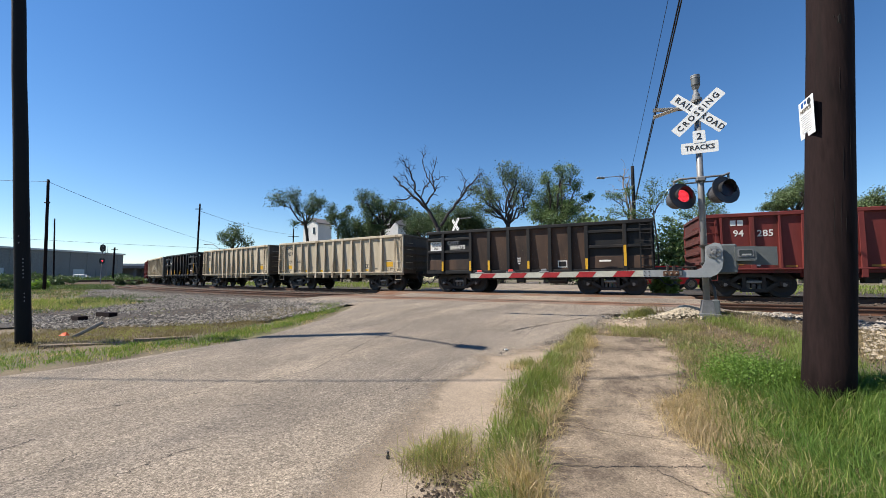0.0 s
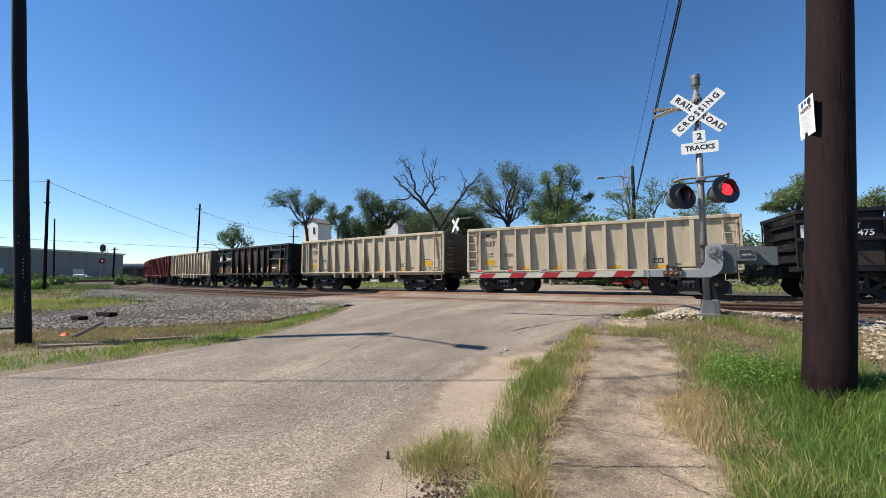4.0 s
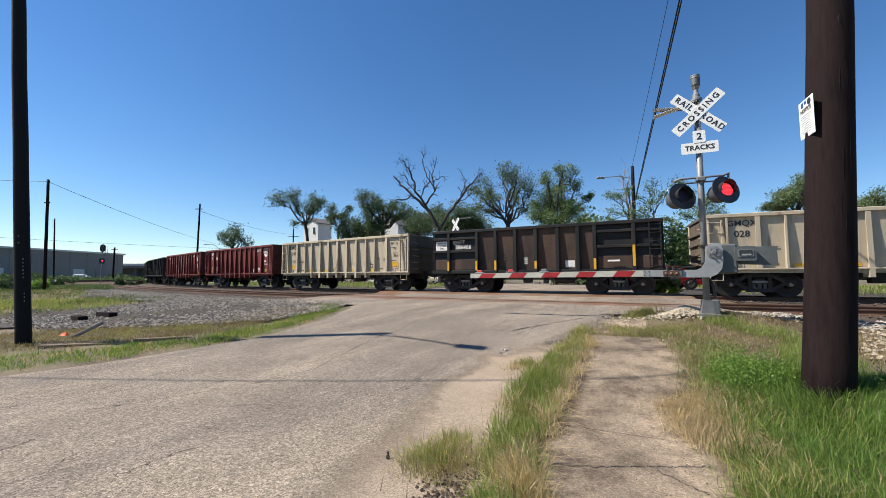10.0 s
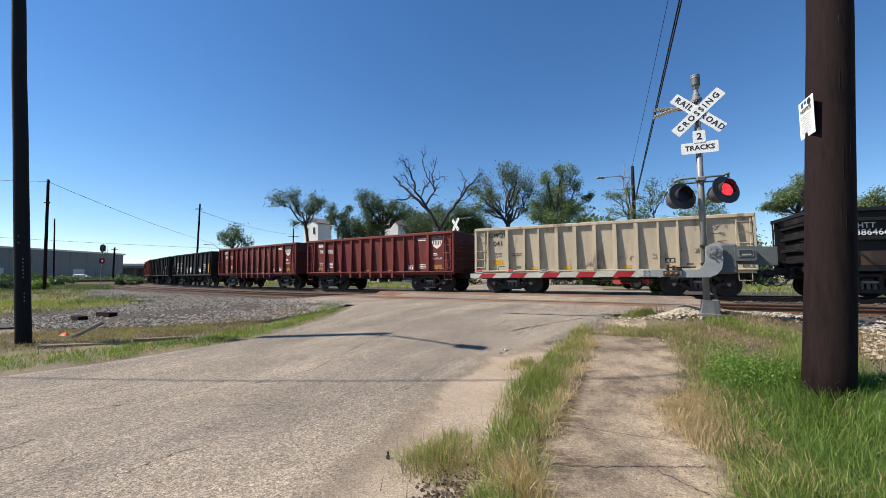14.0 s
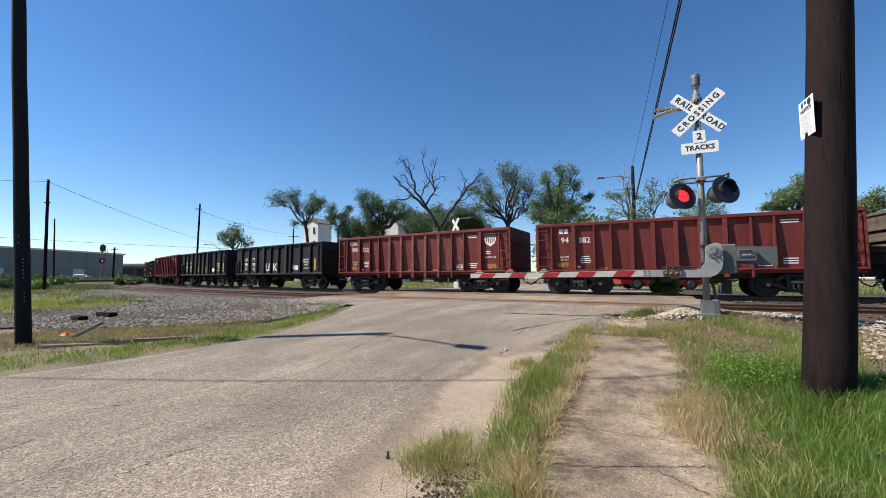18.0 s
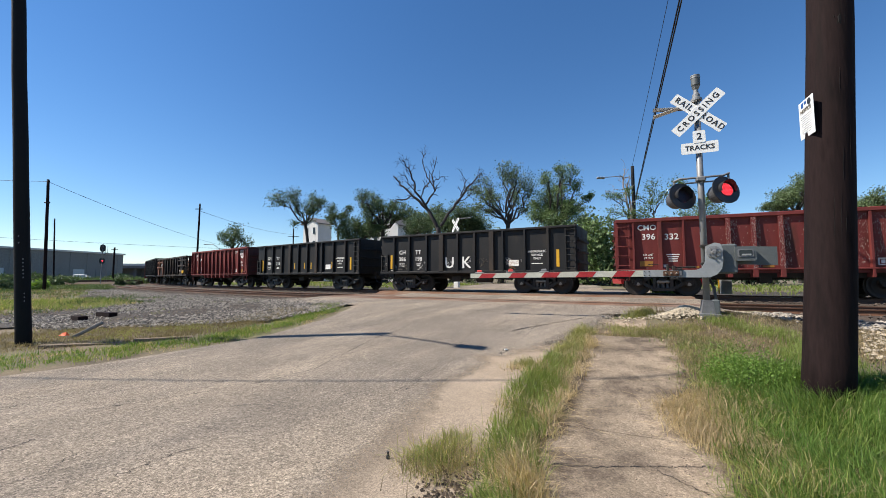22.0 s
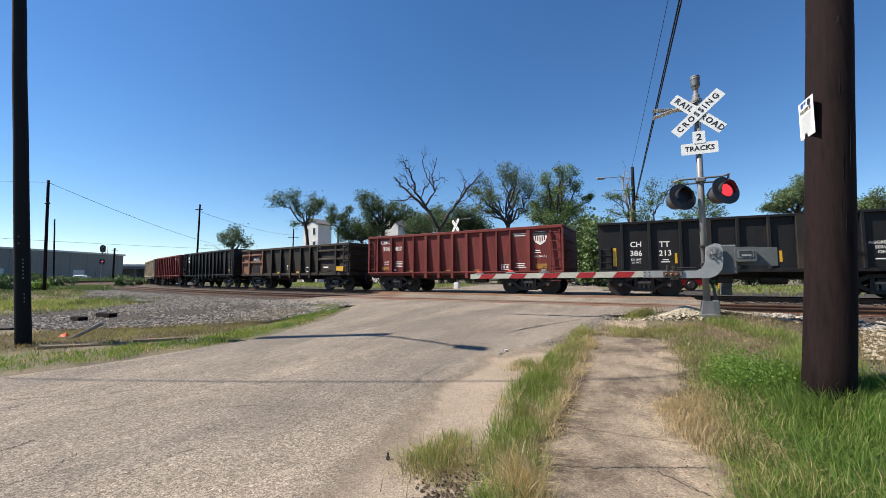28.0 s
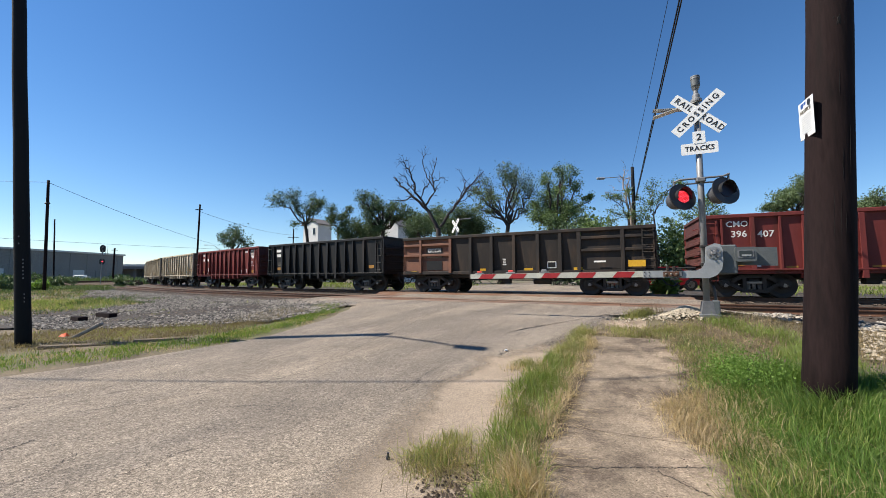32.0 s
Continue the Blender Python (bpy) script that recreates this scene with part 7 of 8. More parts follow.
# tufts growing from the road edge
for k, (cx, cy, n, rad, mt) in enumerate(((-0.02, 3.20, 800, 0.12, M_GRASS2), (0.04, 3.10, 700, 0.14, M_STRAW), (0.12, 3.45, 360, 0.09, M_GRASS2), (1.20, 5.75, 480, 0.09, M_GRASS2), (1.0, 5.6, 160, 0.08, M_STRAW), (-0.10, 3.02, 360, 0.10, M_GRASS2), (-0.05, 3.1, 300, 0.12, M_GRASS), (0.0, 3.05, 500, 0.17, M_DEAD))):
    r = np.random.RandomState(100 + k)
    blades("grass_tuft", (cx + r.normal(0, rad, n), cy + r.normal(0, rad, n), np.ones(n)), 0.19, 0.005, mt, "tuft of grass growing from the broken road edge", 110 + k, 0.8, fine=True)
# lush grass round the right pole
LUSH = [(1.72, 2.1), (5.6, 1.8), (6.6, 3.4), (5.4, 3.75), (4.6, 4.0), (4.2, 4.6), (3.6, 5.0), (3.2, 4.7), (2.75, 3.9), (2.15, 2.9)]
blades("tall_grass", clumped(LUSH, 62000, 11, 0.09, 26), 0.225, 0.0052, M_LUSH, "lush tall green grass round the pole", 12, 0.75, fine=True)
blades("tall_grass", clumped(LUSH, 11000, 13, 0.12, 26), 0.24, 0.0055, M_GRASS, "paler grass mixed among the tall grass", 14, 0.8, fine=True)
blades("tall_straw", clumped(LUSH, 1600, 19, 0.12, 16), 0.28, 0.005, M_STRAW, "dead straw standing in the tall grass", 20, 0.9, fine=True)
EDGE = [(2.1, 2.95), (2.4, 2.9), (2.7, 3.3), (3.1, 4.0), (3.7, 5.2), (4.6, 6.4), (4.5, 7.2), (4.05, 7.2), (3.7, 6.2), (3.15, 5.1), (2.8, 4.4), (2.4, 3.9)]
TONGUE = [(2.05, 3.15), (2.08, 3.6), (2.25, 4.05), (2.8, 4.35), (2.95, 4.1), (2.65, 3.4), (2.4, 3.1)]
blades("dry_straw", clumped(TONGUE, 5200, 15, 0.08, 24), 0.15, 0.005, M_STRAW, "dry straw spilling over the sidewalk edge", 16, 1.7, 0.055, fine=True)
blades("dry_straw", clumped(EDGE, 2200, 115, 0.10, 24), 0.14, 0.005, M_STRAW, "dry straw along the sidewalk edge", 116, 1.7, 0.055, fine=True)
blades("dry_straw", clumped(EDGE, 9000, 45, 0.10, 24), 0.12, 0.005, M_DEAD, "brown dead grass along the sidewalk edge", 46, 1.9, 0.05)
blades("edge_grass", clumped([(1.62, 2.0), (2.2, 2.0), (2.7, 3.2), (2.2, 3.1)], 2400, 119, 0.08, 26), 0.18, 0.0055, M_GRASS2, "yellow-green grass hanging over the sidewalk edge", 120, 0.9, 0.03, fine=True)
blades("edge_grass", clumped(EDGE, 3000, 117, 0.12, 30), 0.15, 0.0055, M_LUSH, "young green grass creeping to the sidewalk edge", 118, 0.9, 0.03, fine=True)
blades("edge_grass", clumped(EDGE, 2600, 17, 0.10, 24), 0.17, 0.006, M_GRASS2, "short grass along the sidewalk edge", 18, 0.8, 0.03, fine=True)
# patch between sidewalk end and signal
MID = [(3.0, 7.3), (4.2, 7.1), (4.4, 5.6), (7.6, 4.8), (9.0, 7.2), (6.6, 8.6), (4.9, 8.1), (3.3, 8.3)]
blades("dry_grass", clumped(MID, 7000, 21, 0.14, 24), 0.11, 0.006, M_STRAW, "dry grass near the signal foot", 22, 1.9)
blades("dry_grass", clumped(MID, 17000, 47, 0.16, 24), 0.12, 0.007, M_DEAD, "grey-brown thatch near the signal foot", 48, 1.8)
blades("green_grass", clumped([(3.3, 7.4), (4.6, 7.2), (5.2, 7.9), (3.4, 8.2)], 1900, 23, 0.10, 30), 0.16, 0.007, M_GRASS2, "thin green grass behind the sidewalk's end", 24, 0.7)
blades("green_grass", band([(5.35, 8.0), (5.6, 7.1), (5.5, 6.3), (4.5, 5.2)], [(5.75, 8.0), (6.2, 7.2), (6.1, 6.2), (5.0, 4.9)], 5200, 25, 0.14, 50), 0.17, 0.007, M_GRASS, "green grass running from the pole to the signal foot", 26, 0.7)
blades("weed_tuft", (4.55 + np.random.RandomState(27).normal(0, 0.16, 600), 9.15 + np.random.RandomState(28).normal(0, 0.10, 600), np.ones(600)), 0.26, 0.008, M_GRASS2, "weedy bush beside the gravel heap", 29, 0.6)
blades("weed_tuft", (4.75 + np.random.RandomState(127).normal(0, 0.22, 350), 9.3 + np.random.RandomState(128).normal(0, 0.12, 350), np.ones(350)), 0.34, 0.006, M_DEAD, "dry stalks beside the gravel heap", 129, 0.7)
# grass going on behind, beside road and sidewalk
blades("tall_grass", clumped([(-3.4, -9.0), (6.0, -9.0), (6.5, 1.9), (1.6, 2.0), (0.4, -0.5)], 16000, 71, 0.14, 20), 0.27, 0.011, M_LUSH, "tall green grass beside the sidewalk", 72, 0.5)
blades("verge_grass", band([(-3.4, -4.5), (-0.9, 0.0), (0.15, 2.0)], [(-2.9, -4.5), (-0.6, 0.0), (0.42, 2.0)], 3500, 73, 0.08, 30), 0.18, 0.009, M_GRASS2, "yellowing grass between road and sidewalk", 74, 0.65)
blades("dead_litter", (4.15 + np.random.RandomState(81).normal(0, 0.3, 2200), 6.5 + np.random.RandomState(82).normal(0, 0.28, 2200), np.ones(2200)), 0.12, 0.006, M_DEAD, "heap of dead brown litter at the sidewalk's end", 83, 1.3)
# left verge
VL = [(-12.5, 5.0), (-9.0, 7.0), (-6.9, 8.0), (-5.2, 9.0), (-4.4, 10.4), (-4.0, 12.4), (-4.6, 14.0)]
VR = [(-9.6, 3.2), (-7.0, 5.9), (-5.8, 7.1), (-4.5, 8.4), (-3.7, 10.2), (-3.4, 12.4), (-3.6, 14.2)]
blades("verge_grass", band(VL, VR, 9000, 31, 0.12, 40), 0.11, 0.010, M_GRASS, "low green grass along the road's far edge", 32, 0.7)
blades("verge_grass", band(VL, VR, 6000, 63, 0.13, 30), 0.12, 0.009, M_LUSH, "fresh green grass along the road's far edge", 64, 0.8)
blades("verge_straw", band(VL, VR, 3000, 65, 0.16, 30), 0.10, 0.009, M_STRAW, "straw along the road's far edge", 66, 1.1)
blades("verge_straw", band([(-16, 9), (-9.5, 10.6), (-6.4, 11.0), (-5.4, 13.5)], [(-11, 6.3), (-7.4, 8.4), (-5.0, 9.6), (-4.4, 12.6)], 32000, 33, 0.16, 24), 0.10, 0.010, M_DEAD, "dry matted grass along the verge", 34, 1.0)
blades("verge_grass", band([(-16, 9), (-9.5, 10.4), (-6.4, 10.6)], [(-11, 6.3), (-7.4, 8.4), (-5.0, 9.6)], 2600, 35, 0.14, 40), 0.13, 0.010, M_GRASS2, "yellow-green grass along the verge", 36, 0.7)
FIELD = [(-45, 12), (-16, 12.5), (-13.5, 15.5), (-17, 20), (-24, 26), (-36, 40), (-60, 42)]
blades("field_grass", clumped(FIELD, 4500, 37, 0.35, 24), 0.22, 0.025, M_GRASS, "yellow-green rough grass beside the yard", 38, 0.8)
blades("field_grass", clumped(FIELD, 16000, 57, 0.35, 24), 0.22, 0.025, M_DEAD, "dead brown grass beside the yard", 58, 0.9)
blades("field_grass", clumped(FIELD, 12000, 39, 0.35, 24), 0.24, 0.03, M_YARD, "green rough grass beside the yard", 40, 0.6)
RISE = [(-22, 17.0), (-13.9, 15.4), (-13.6, 17.6), (-17.5, 20.5), (-26, 22)]
blades("field_grass", clumped(RISE, 9000, 51, 0.25, 24), 0.26, 0.014, M_GRASS, "yellow grass on a low rise at the gravel's edge", 52, 0.7)
blades("field_grass", clumped(RISE, 4500, 151, 0.25, 24), 0.24, 0.014, M_STRAW, "pale dry grass on a low rise", 152, 0.8)
blades("weed_tuft", clumped([(-16.5, 17.5), (-13.4, 17.6), (-15.5, 21.5), (-19, 21.5)], 500, 251, 0.3, 40), 0.34, 0.03, M_YARD, "tall green weeds at the gravel's edge", 252, 0.5)
blades("weed_tuft", clumped(PAD[:14], 900, 253, 0.15, 30), 0.14, 0.012, M_GRASS2, "small weeds in the gravel", 254, 0.8)
NEARYARD = [(-130, 40), (-62, 26), (-38, 31), (-46, 52), (-50, 59), (-70, 58.5), (-130, 57)]
FARYARD = [(-130, 63), (-70, 64), (-50, 66), (-54, 74), (-75, 105), (-130, 100)]
blades("yard_grass", clumped(NEARYARD, 26000, 53, 0.8, 20), 0.36, 0.09, M_YARD, "rough green growth over the yard", 54, 0.6)
blades("yard_grass", clumped(NEARYARD, 7000, 155, 0.8, 20), 0.32, 0.07, M_GRASS2, "pale rough grass over the yard", 56, 0.6)
blades("yard_grass", clumped([(-60, 42), (-36, 38), (-30, 36), (-39, 48), (-47, 58), (-50, 60), (-60, 56)], 9000, 157, 0.5, 20), 0.34, 0.06, M_YARD, "dark green growth inside the bend of the track", 158, 0.6)
blades("yard_grass", clumped(FARYARD, 30000, 153, 1.1, 24), 1.5, 0.13, M_YARD, "dark green weeds behind the siding", 154, 0.6)
# beyond the tracks
x, y, q, s = scatter_line(16000, -30, 70, -16, -5.5, 43)
ok = ~((s > 10) & (s < 27.5))
blades("far_verge_grass", (x[ok], y[ok], np.full(ok.sum(), 1.0)), 0.28, 0.04, M_GRASS, "green grass beyond the tracks", 44, 0.6)


def leaves(c, spread, n, size, r):
    """Leaf quads scattered about a centre."""
    p = c + r.normal(0, 1, (n, 3)) * spread
    u = r.normal(0, 1, (n, 3))
    u /= np.linalg.norm(u, axis=1)[:, None]
    w = np.cross(u, r.normal(0, 1, (n, 3)))
    w /= np.linalg.norm(w, axis=1)[:, None] + 1e-9
    s = size * r.uniform(0.5, 1.3, (n, 1))
    return np.stack([p - u * s, p + w * s * 0.45, p + u * s, p - w * s * 0.45], 1)


def leaf_mesh(name, quads, material):
    n = len(quads)
    me = bpy.data.meshes.new(name)
    me.from_pydata(quads.reshape(-1, 3).tolist(), [], (np.arange(4 * n).reshape(n, 4)).tolist())
    me.materials.append(material)
    return me


def shrub(x, y, w, h, n, seed, label, material, size=0.14, z0=None, name="bush", category="bush"):
    r = np.random.RandomState(seed)
    z = gz(x, y) if z0 is None else z0
    T = thing(name, pose(x, y, z), label, category)
    g = Geo()
    q = []
    k = max(6, int(w * h * 2.2))
    for i in range(k):
        a = r.uniform(0, 6.28)
        d = abs(r.normal(0, 0.42)) * w
        c = np.array([d * math.cos(a), d * math.sin(a) * 0.6, h * r.uniform(0.1, 0.95) * math.exp(-(d / w) ** 2 * 0.7)])
        g.tube([(c[0] * 0.3, c[1] * 0.3, 0), tuple(c * 0.6 + np.array([0, 0, 0.05])), tuple(c)], [0.03, 0.02, 0.008], 4, False)
        q.append(leaves(c, np.array([0.42, 0.42, 0.36]) * min(1.2, 0.3 + 0.25 * h), n // k, size, r))
    part("stems", g, M_BARK, T)["kind"] = "stuff"
    part("crown", leaf_mesh("crown", np.concatenate(q), material), None, T)
    return T


def crown_tree(x, y, clumps, fork, label, leafy, material, trunk_r, seed, size=None):
    """Trunk to a fork, a crooked limb to each clump of the crown, twigs within it, and leaves at the twig ends."""
    z0 = gz(x, y)
    T = thing("tree", pose(x, y, z0 - 0.05), label, "tree")
    r = np.random.RandomState(seed)
    size = size or 0.0023 * y
    g, q = Geo(), []
    fk = np.array([fork[0], 0.0, fork[1] - z0])
    foot = np.array([fork[0] * 0.6, 0.0, 0.0])

    def crooked(a, b, r0, r1, n=5, wob=0.06, rise=0.0):
        L = np.linalg.norm(b - a)
        pts = [a + (b - a) * k / n + (r.normal(0, wob, 3) * L + np.array([0, 0, rise * L * math.sin(math.pi * k / n)]) if 0 < k < n else 0) for k in range(n + 1)]
        g.tube([tuple(p) for p in pts], [r0 + (r1 - r0) * k / n for k in range(n + 1)], 6, False)
        return pts

    crooked(foot, fk, trunk_r, trunk_r * 0.75, 4, 0.02)
    for cx, cz, cr in clumps:
        c = np.array([cx, r.normal(0, 1.0) * (0.4 + cr), cz - z0])
        dist = np.linalg.norm(c - fk)
        lr = max(0.02, trunk_r * 0.30 * min(1.4, 0.5 + cr / 2))
        limb = crooked(fk + r.normal(0, 0.1, 3), c - np.array([0, 0, cr * 0.3]), lr * 1.5, lr * 0.7, 6, 0.045, 0.05)
        for st in limb[3:6]:
            if dist > 1.5 and r.uniform() < 0.6:
                e = st + r.normal(0, 1, 3) * np.array([0.6, 0.6, 0.35]) * (0.4 + 0.5 * cr)
                crooked(st, e, lr * 0.4, 0.008, 3, 0.1)
                q.append(leaves(e, np.array([1.0, 1.0, 0.6]) * (0.15 + 0.22 * cr), int(48 * leafy * r.uniform(0.3, 1.4)) + 1, size, r))
        for _ in range(max(6, int(11 * cr))):
            d = r.normal(0, 1, 3)
            d[2] = d[2] * 0.75 + 0.25
            d *= cr * r.uniform(0.55, 1.12) / np.linalg.norm(d)
            st = limb[r.randint(3, 7)]
            tw = crooked(st, c + d, lr * 0.5, 0.008, 4, 0.10)
            for tp in tw[2:]:
                n = r.poisson(28 * leafy * r.uniform(0.2, 1.6))
                if n:
                    q.append(leaves(tp, np.array([1.0, 1.0, 0.75]) * (0.12 + 0.20 * cr), n, size, r))
    part("trunk", g, M_BARK, T, smooth=True)
    part("crown", leaf_mesh("crown", np.concatenate(q), material), None, T)
    return T


# trees behind the train, in order along it
crown_tree(-16.7, 50, [(-2.5, 12.3, 1.1), (-0.7, 11.8, 1.3), (-3.4, 11.0, 1.0), (0.6, 11.1, 0.9), (-2.0, 10.7, 0.9), (-0.5, 10.3, 0.9), (-2.1, 8.4, 0.6), (1.0, 11.5, 0.5)], (-1.1, 8.6), "sparse leafy tree with a bent grey trunk", 0.75, M_LEAF, 0.24, 301)
crown_tree(-12.9, 54, [(-2.5, 11.2, 0.8), (-0.4, 11.5, 0.5), (-1.9, 9.8, 0.9), (-2.9, 9.8, 0.5), (-0.4, 9.2, 0.8), (-1.2, 10.5, 0.5)], (-1.7, 8.3), "thin ragged tree behind the train", 1.0, M_LEAF, 0.16, 302)
crown_tree(-8.5, 52, [(-2.1, 12.1, 0.9), (-0.9, 12.4, 1.0), (0.5, 11.3, 1.2), (-1.2, 10.8, 1.2), (2.0, 10.9, 1.2), (3.6, 11.4, 0.9), (4.3, 10.2, 1.0), (1.1, 10.0, 0.8), (-2.5, 11.4, 0.7), (-1.2, 9.2, 0.9), (2.8, 10.0, 0.8)], (0.5, 8.2), "dark oak before a white gabled house", 1.1, M_LEAF, 0.3, 303)
crown_tree(-12.0, 53, [(-0.5, 8.3, 1.4), (0.8, 8.2, 1.4), (2.2, 8.0, 1.4), (-1.7, 7.8, 1.2), (3.0, 8.5, 1.2)], (0.9, 6.5), "low dark tree beside a white house", 2.0, M_LEAF, 0.18, 304)
crown_tree(-3.0, 50, [(-0.6, 8.6, 1.4), (0.4, 9.2, 1.4), (1.3, 8.4, 1.4), (0.1, 8.0, 1.4), (-1.2, 7.8, 1.2)], (0.1, 6.5), "low dark tree behind the dead tree", 2.0, M_LEAF, 0.2, 305)
crown_tree(1.0, 50, [(-1.7, 10.8, 1.0), (-2.1, 9.9, 1.0), (-0.5, 8.9, 1.4), (1.1, 9.5, 1.4), (2.7, 9.5, 1.4), (3.8, 8.9, 1.2), (0.6, 8.3, 1.4), (2.4, 8.1, 1.4), (4.1, 8.0, 1.2), (-1.1, 8.0, 1.4)], (0.8, 6.5), "dark olive tree behind the dead tree", 2.0, M_LEAF, 0.22, 306)
crown_tree(4.6, 42, [(-0.9, 11.7, 0.9), (0.1, 12.4, 0.8), (-0.5, 10.5, 0.9), (0.8, 11.3, 0.8), (1.9, 13.0, 0.9), (3.1, 12.7, 0.7), (2.4, 11.8, 0.8), (1.1, 10.2, 0.7), (3.3, 11.1, 0.7), (4.4, 12.3, 0.9), (4.8, 11.1, 1.0), (3.4, 10.2, 0.5), (4.6, 9.4, 0.8), (-0.9, 9.5, 0.6), (0.4, 9.2, 0.5)], (2.5, 7.5), "tall olive-green tree with several trunks", 0.85, M_LEAF2, 0.28, 307)
crown_tree(9.3, 40, [(1.0, 11.2, 0.8), (1.7, 10.2, 1.1), (3.1, 12.7, 0.8), (4.1, 12.7, 0.6), (3.6, 11.4, 0.9), (4.6, 11.1, 0.6), (2.8, 10.0, 1.2), (4.2, 9.7, 1.0), (5.0, 8.8, 0.7), (1.8, 8.5, 1.2), (3.7, 8.3, 1.2), (0.4, 9.3, 0.8), (0.9, 7.6, 1.0), (3.0, 7.2, 1.1), (-0.1, 7.8, 0.8), (5.1, 7.5, 0.7), (5.7, 10.0, 0.2)], (2.0, 6.2), "full green tree behind the train", 1.7, M_LEAF3, 0.3, 308)
crown_tree(13.2, 35, [(0.3, 6.7, 0.6), (-0.8, 5.7, 1.0), (-0.1, 4.7, 1.0), (0.3, 3.7, 0.9), (-1.0, 4.1, 0.9), (-1.5, 4.9, 0.8)], (-0.5, 3.1), "dark green tree low behind the train", 1.6, M_LEAF, 0.16, 309)
crown_tree(16.6, 29, [(-0.7, 8.7, 0.6), (-0.2, 8.2, 0.5), (-1.0, 8.0, 0.4), (-0.6, 7.5, 0.5), (-1.2, 7.1, 0.3), (0.1, 7.9, 0.3), (-1.3, 7.9, 0.2)], (-0.8, 6.3), "slender young tree with thin leaves", 0.5, M_LEAF3, 0.08, 310)
crown_tree(14.4, 29, [(-1.5, 6.5, 0.4), (-1.0, 6.3, 0.5), (-1.8, 5.9, 0.3), (0.6, 6.5, 0.4), (0.8, 6.1, 0.4), (-0.3, 6.1, 0.4), (-2.0, 7.7, 0.2), (-1.6, 7.7, 0.2), (-1.1, 7.9, 0.1)], (-0.5, 6.3), "leafy shoots round a broken tree", 0.5, M_LEAF3, 0.12, 311)
crown_tree(18.9, 32, [(1.0, 6.8, 0.4), (2.2, 7.4, 0.6), (1.9, 6.7, 0.6), (3.5, 7.7, 0.6), (3.8, 6.9, 0.5), (3.2, 8.3, 0.3), (1.2, 9.5, 0.2), (2.6, 8.1, 0.4), (0.5, 6.6, 0.2)], (2.5, 6.0), "green tree behind the crossing signal", 0.7, M_LEAF3, 0.14, 315)
crown_tree(43.5, 48, [(0.8, 13.6, 1.0), (-0.7, 12.7, 1.0), (0.9, 12.0, 1.3), (-0.3, 11.3, 1.3), (-1.7, 11.3, 1.0), (-2.7, 10.7, 0.7), (-3.9, 10.3, 0.5), (1.5, 10.8, 1.0), (-1.6, 10.3, 0.8), (2.4, 12.7, 1.2), (3.2, 11.3, 1.2), (4.7, 12.2, 1.2), (4.1, 10.5, 1.2)], (0.7, 9.4), "broad green tree along the far street", 1.5, M_LEAF2, 0.3, 312)
crown_tree(57.0, 50, [(-1.4, 12.7, 1.0), (-0.5, 11.9, 0.9), (-2.3, 11.2, 1.0), (-1.1, 10.7, 0.9), (-3.0, 11.9, 1.0), (-3.8, 10.7, 1.0)], (-2.2, 9.7), "broad green tree far along the street", 1.3, M_LEAF2, 0.3, 313)
crown_tree(-38.6, 68, [(0.2, 9.6, 1.0), (2.2, 9.9, 1.2), (-0.2, 8.8, 1.0), (1.8, 8.4, 1.1), (3.5, 8.4, 1.1), (1.2, 7.5, 0.9), (4.2, 7.5, 0.6), (2.6, 9.2, 0.9)], (1.9, 6.6), "small leafy tree behind the train", 0.45, M_LEAF, 0.2, 314)
for k, (bx, by, bw, bh, mt) in enumerate(((10.4, 18.6, 0.55, 0.75, M_GRASS), (12.2, 31, 2.2, 5.4, M_LEAF3), (15.4, 30, 2.2, 5.2, M_LEAF), (17.6, 29.5, 2.0, 4.8, M_LEAF3), (19.8, 31, 2.2, 4.8, M_LEAF3), (9.5, 33, 2.4, 5.6, M_LEAF), (12.6, 34, 2.4, 6.4, M_LEAF), (14.0, 33, 2.2, 5.6, M_LEAF), (6.0, 40, 2.6, 5.6, M_LEAF), (1.0, 46, 3.0, 6.4, M_LEAF), (23, 33, 2.6, 4.6, M_LEAF3), (26.5, 34, 2.6, 4.2, M_LEAF), (31, 37, 3.0, 4.0, M_LEAF),
                                         (-12.0, 55, 3.2, 6.0, M_LEAF), (-16, 57, 3.0, 4.4, M_LEAF), (-8, 55, 3.4, 6.4, M_LEAF), (-3.2, 52, 3.2, 6.0, M_LEAF), (3.5, 50, 3.2, 5.4, M_LEAF), (-21, 62, 3.4, 4.4, M_LEAF))):
    shrub(bx, by, bw, bh, 1500 if by > 36 or by < 25 else 3200, 400 + k, "dense green bushes beyond the tracks", mt, 0.16, name="bush")
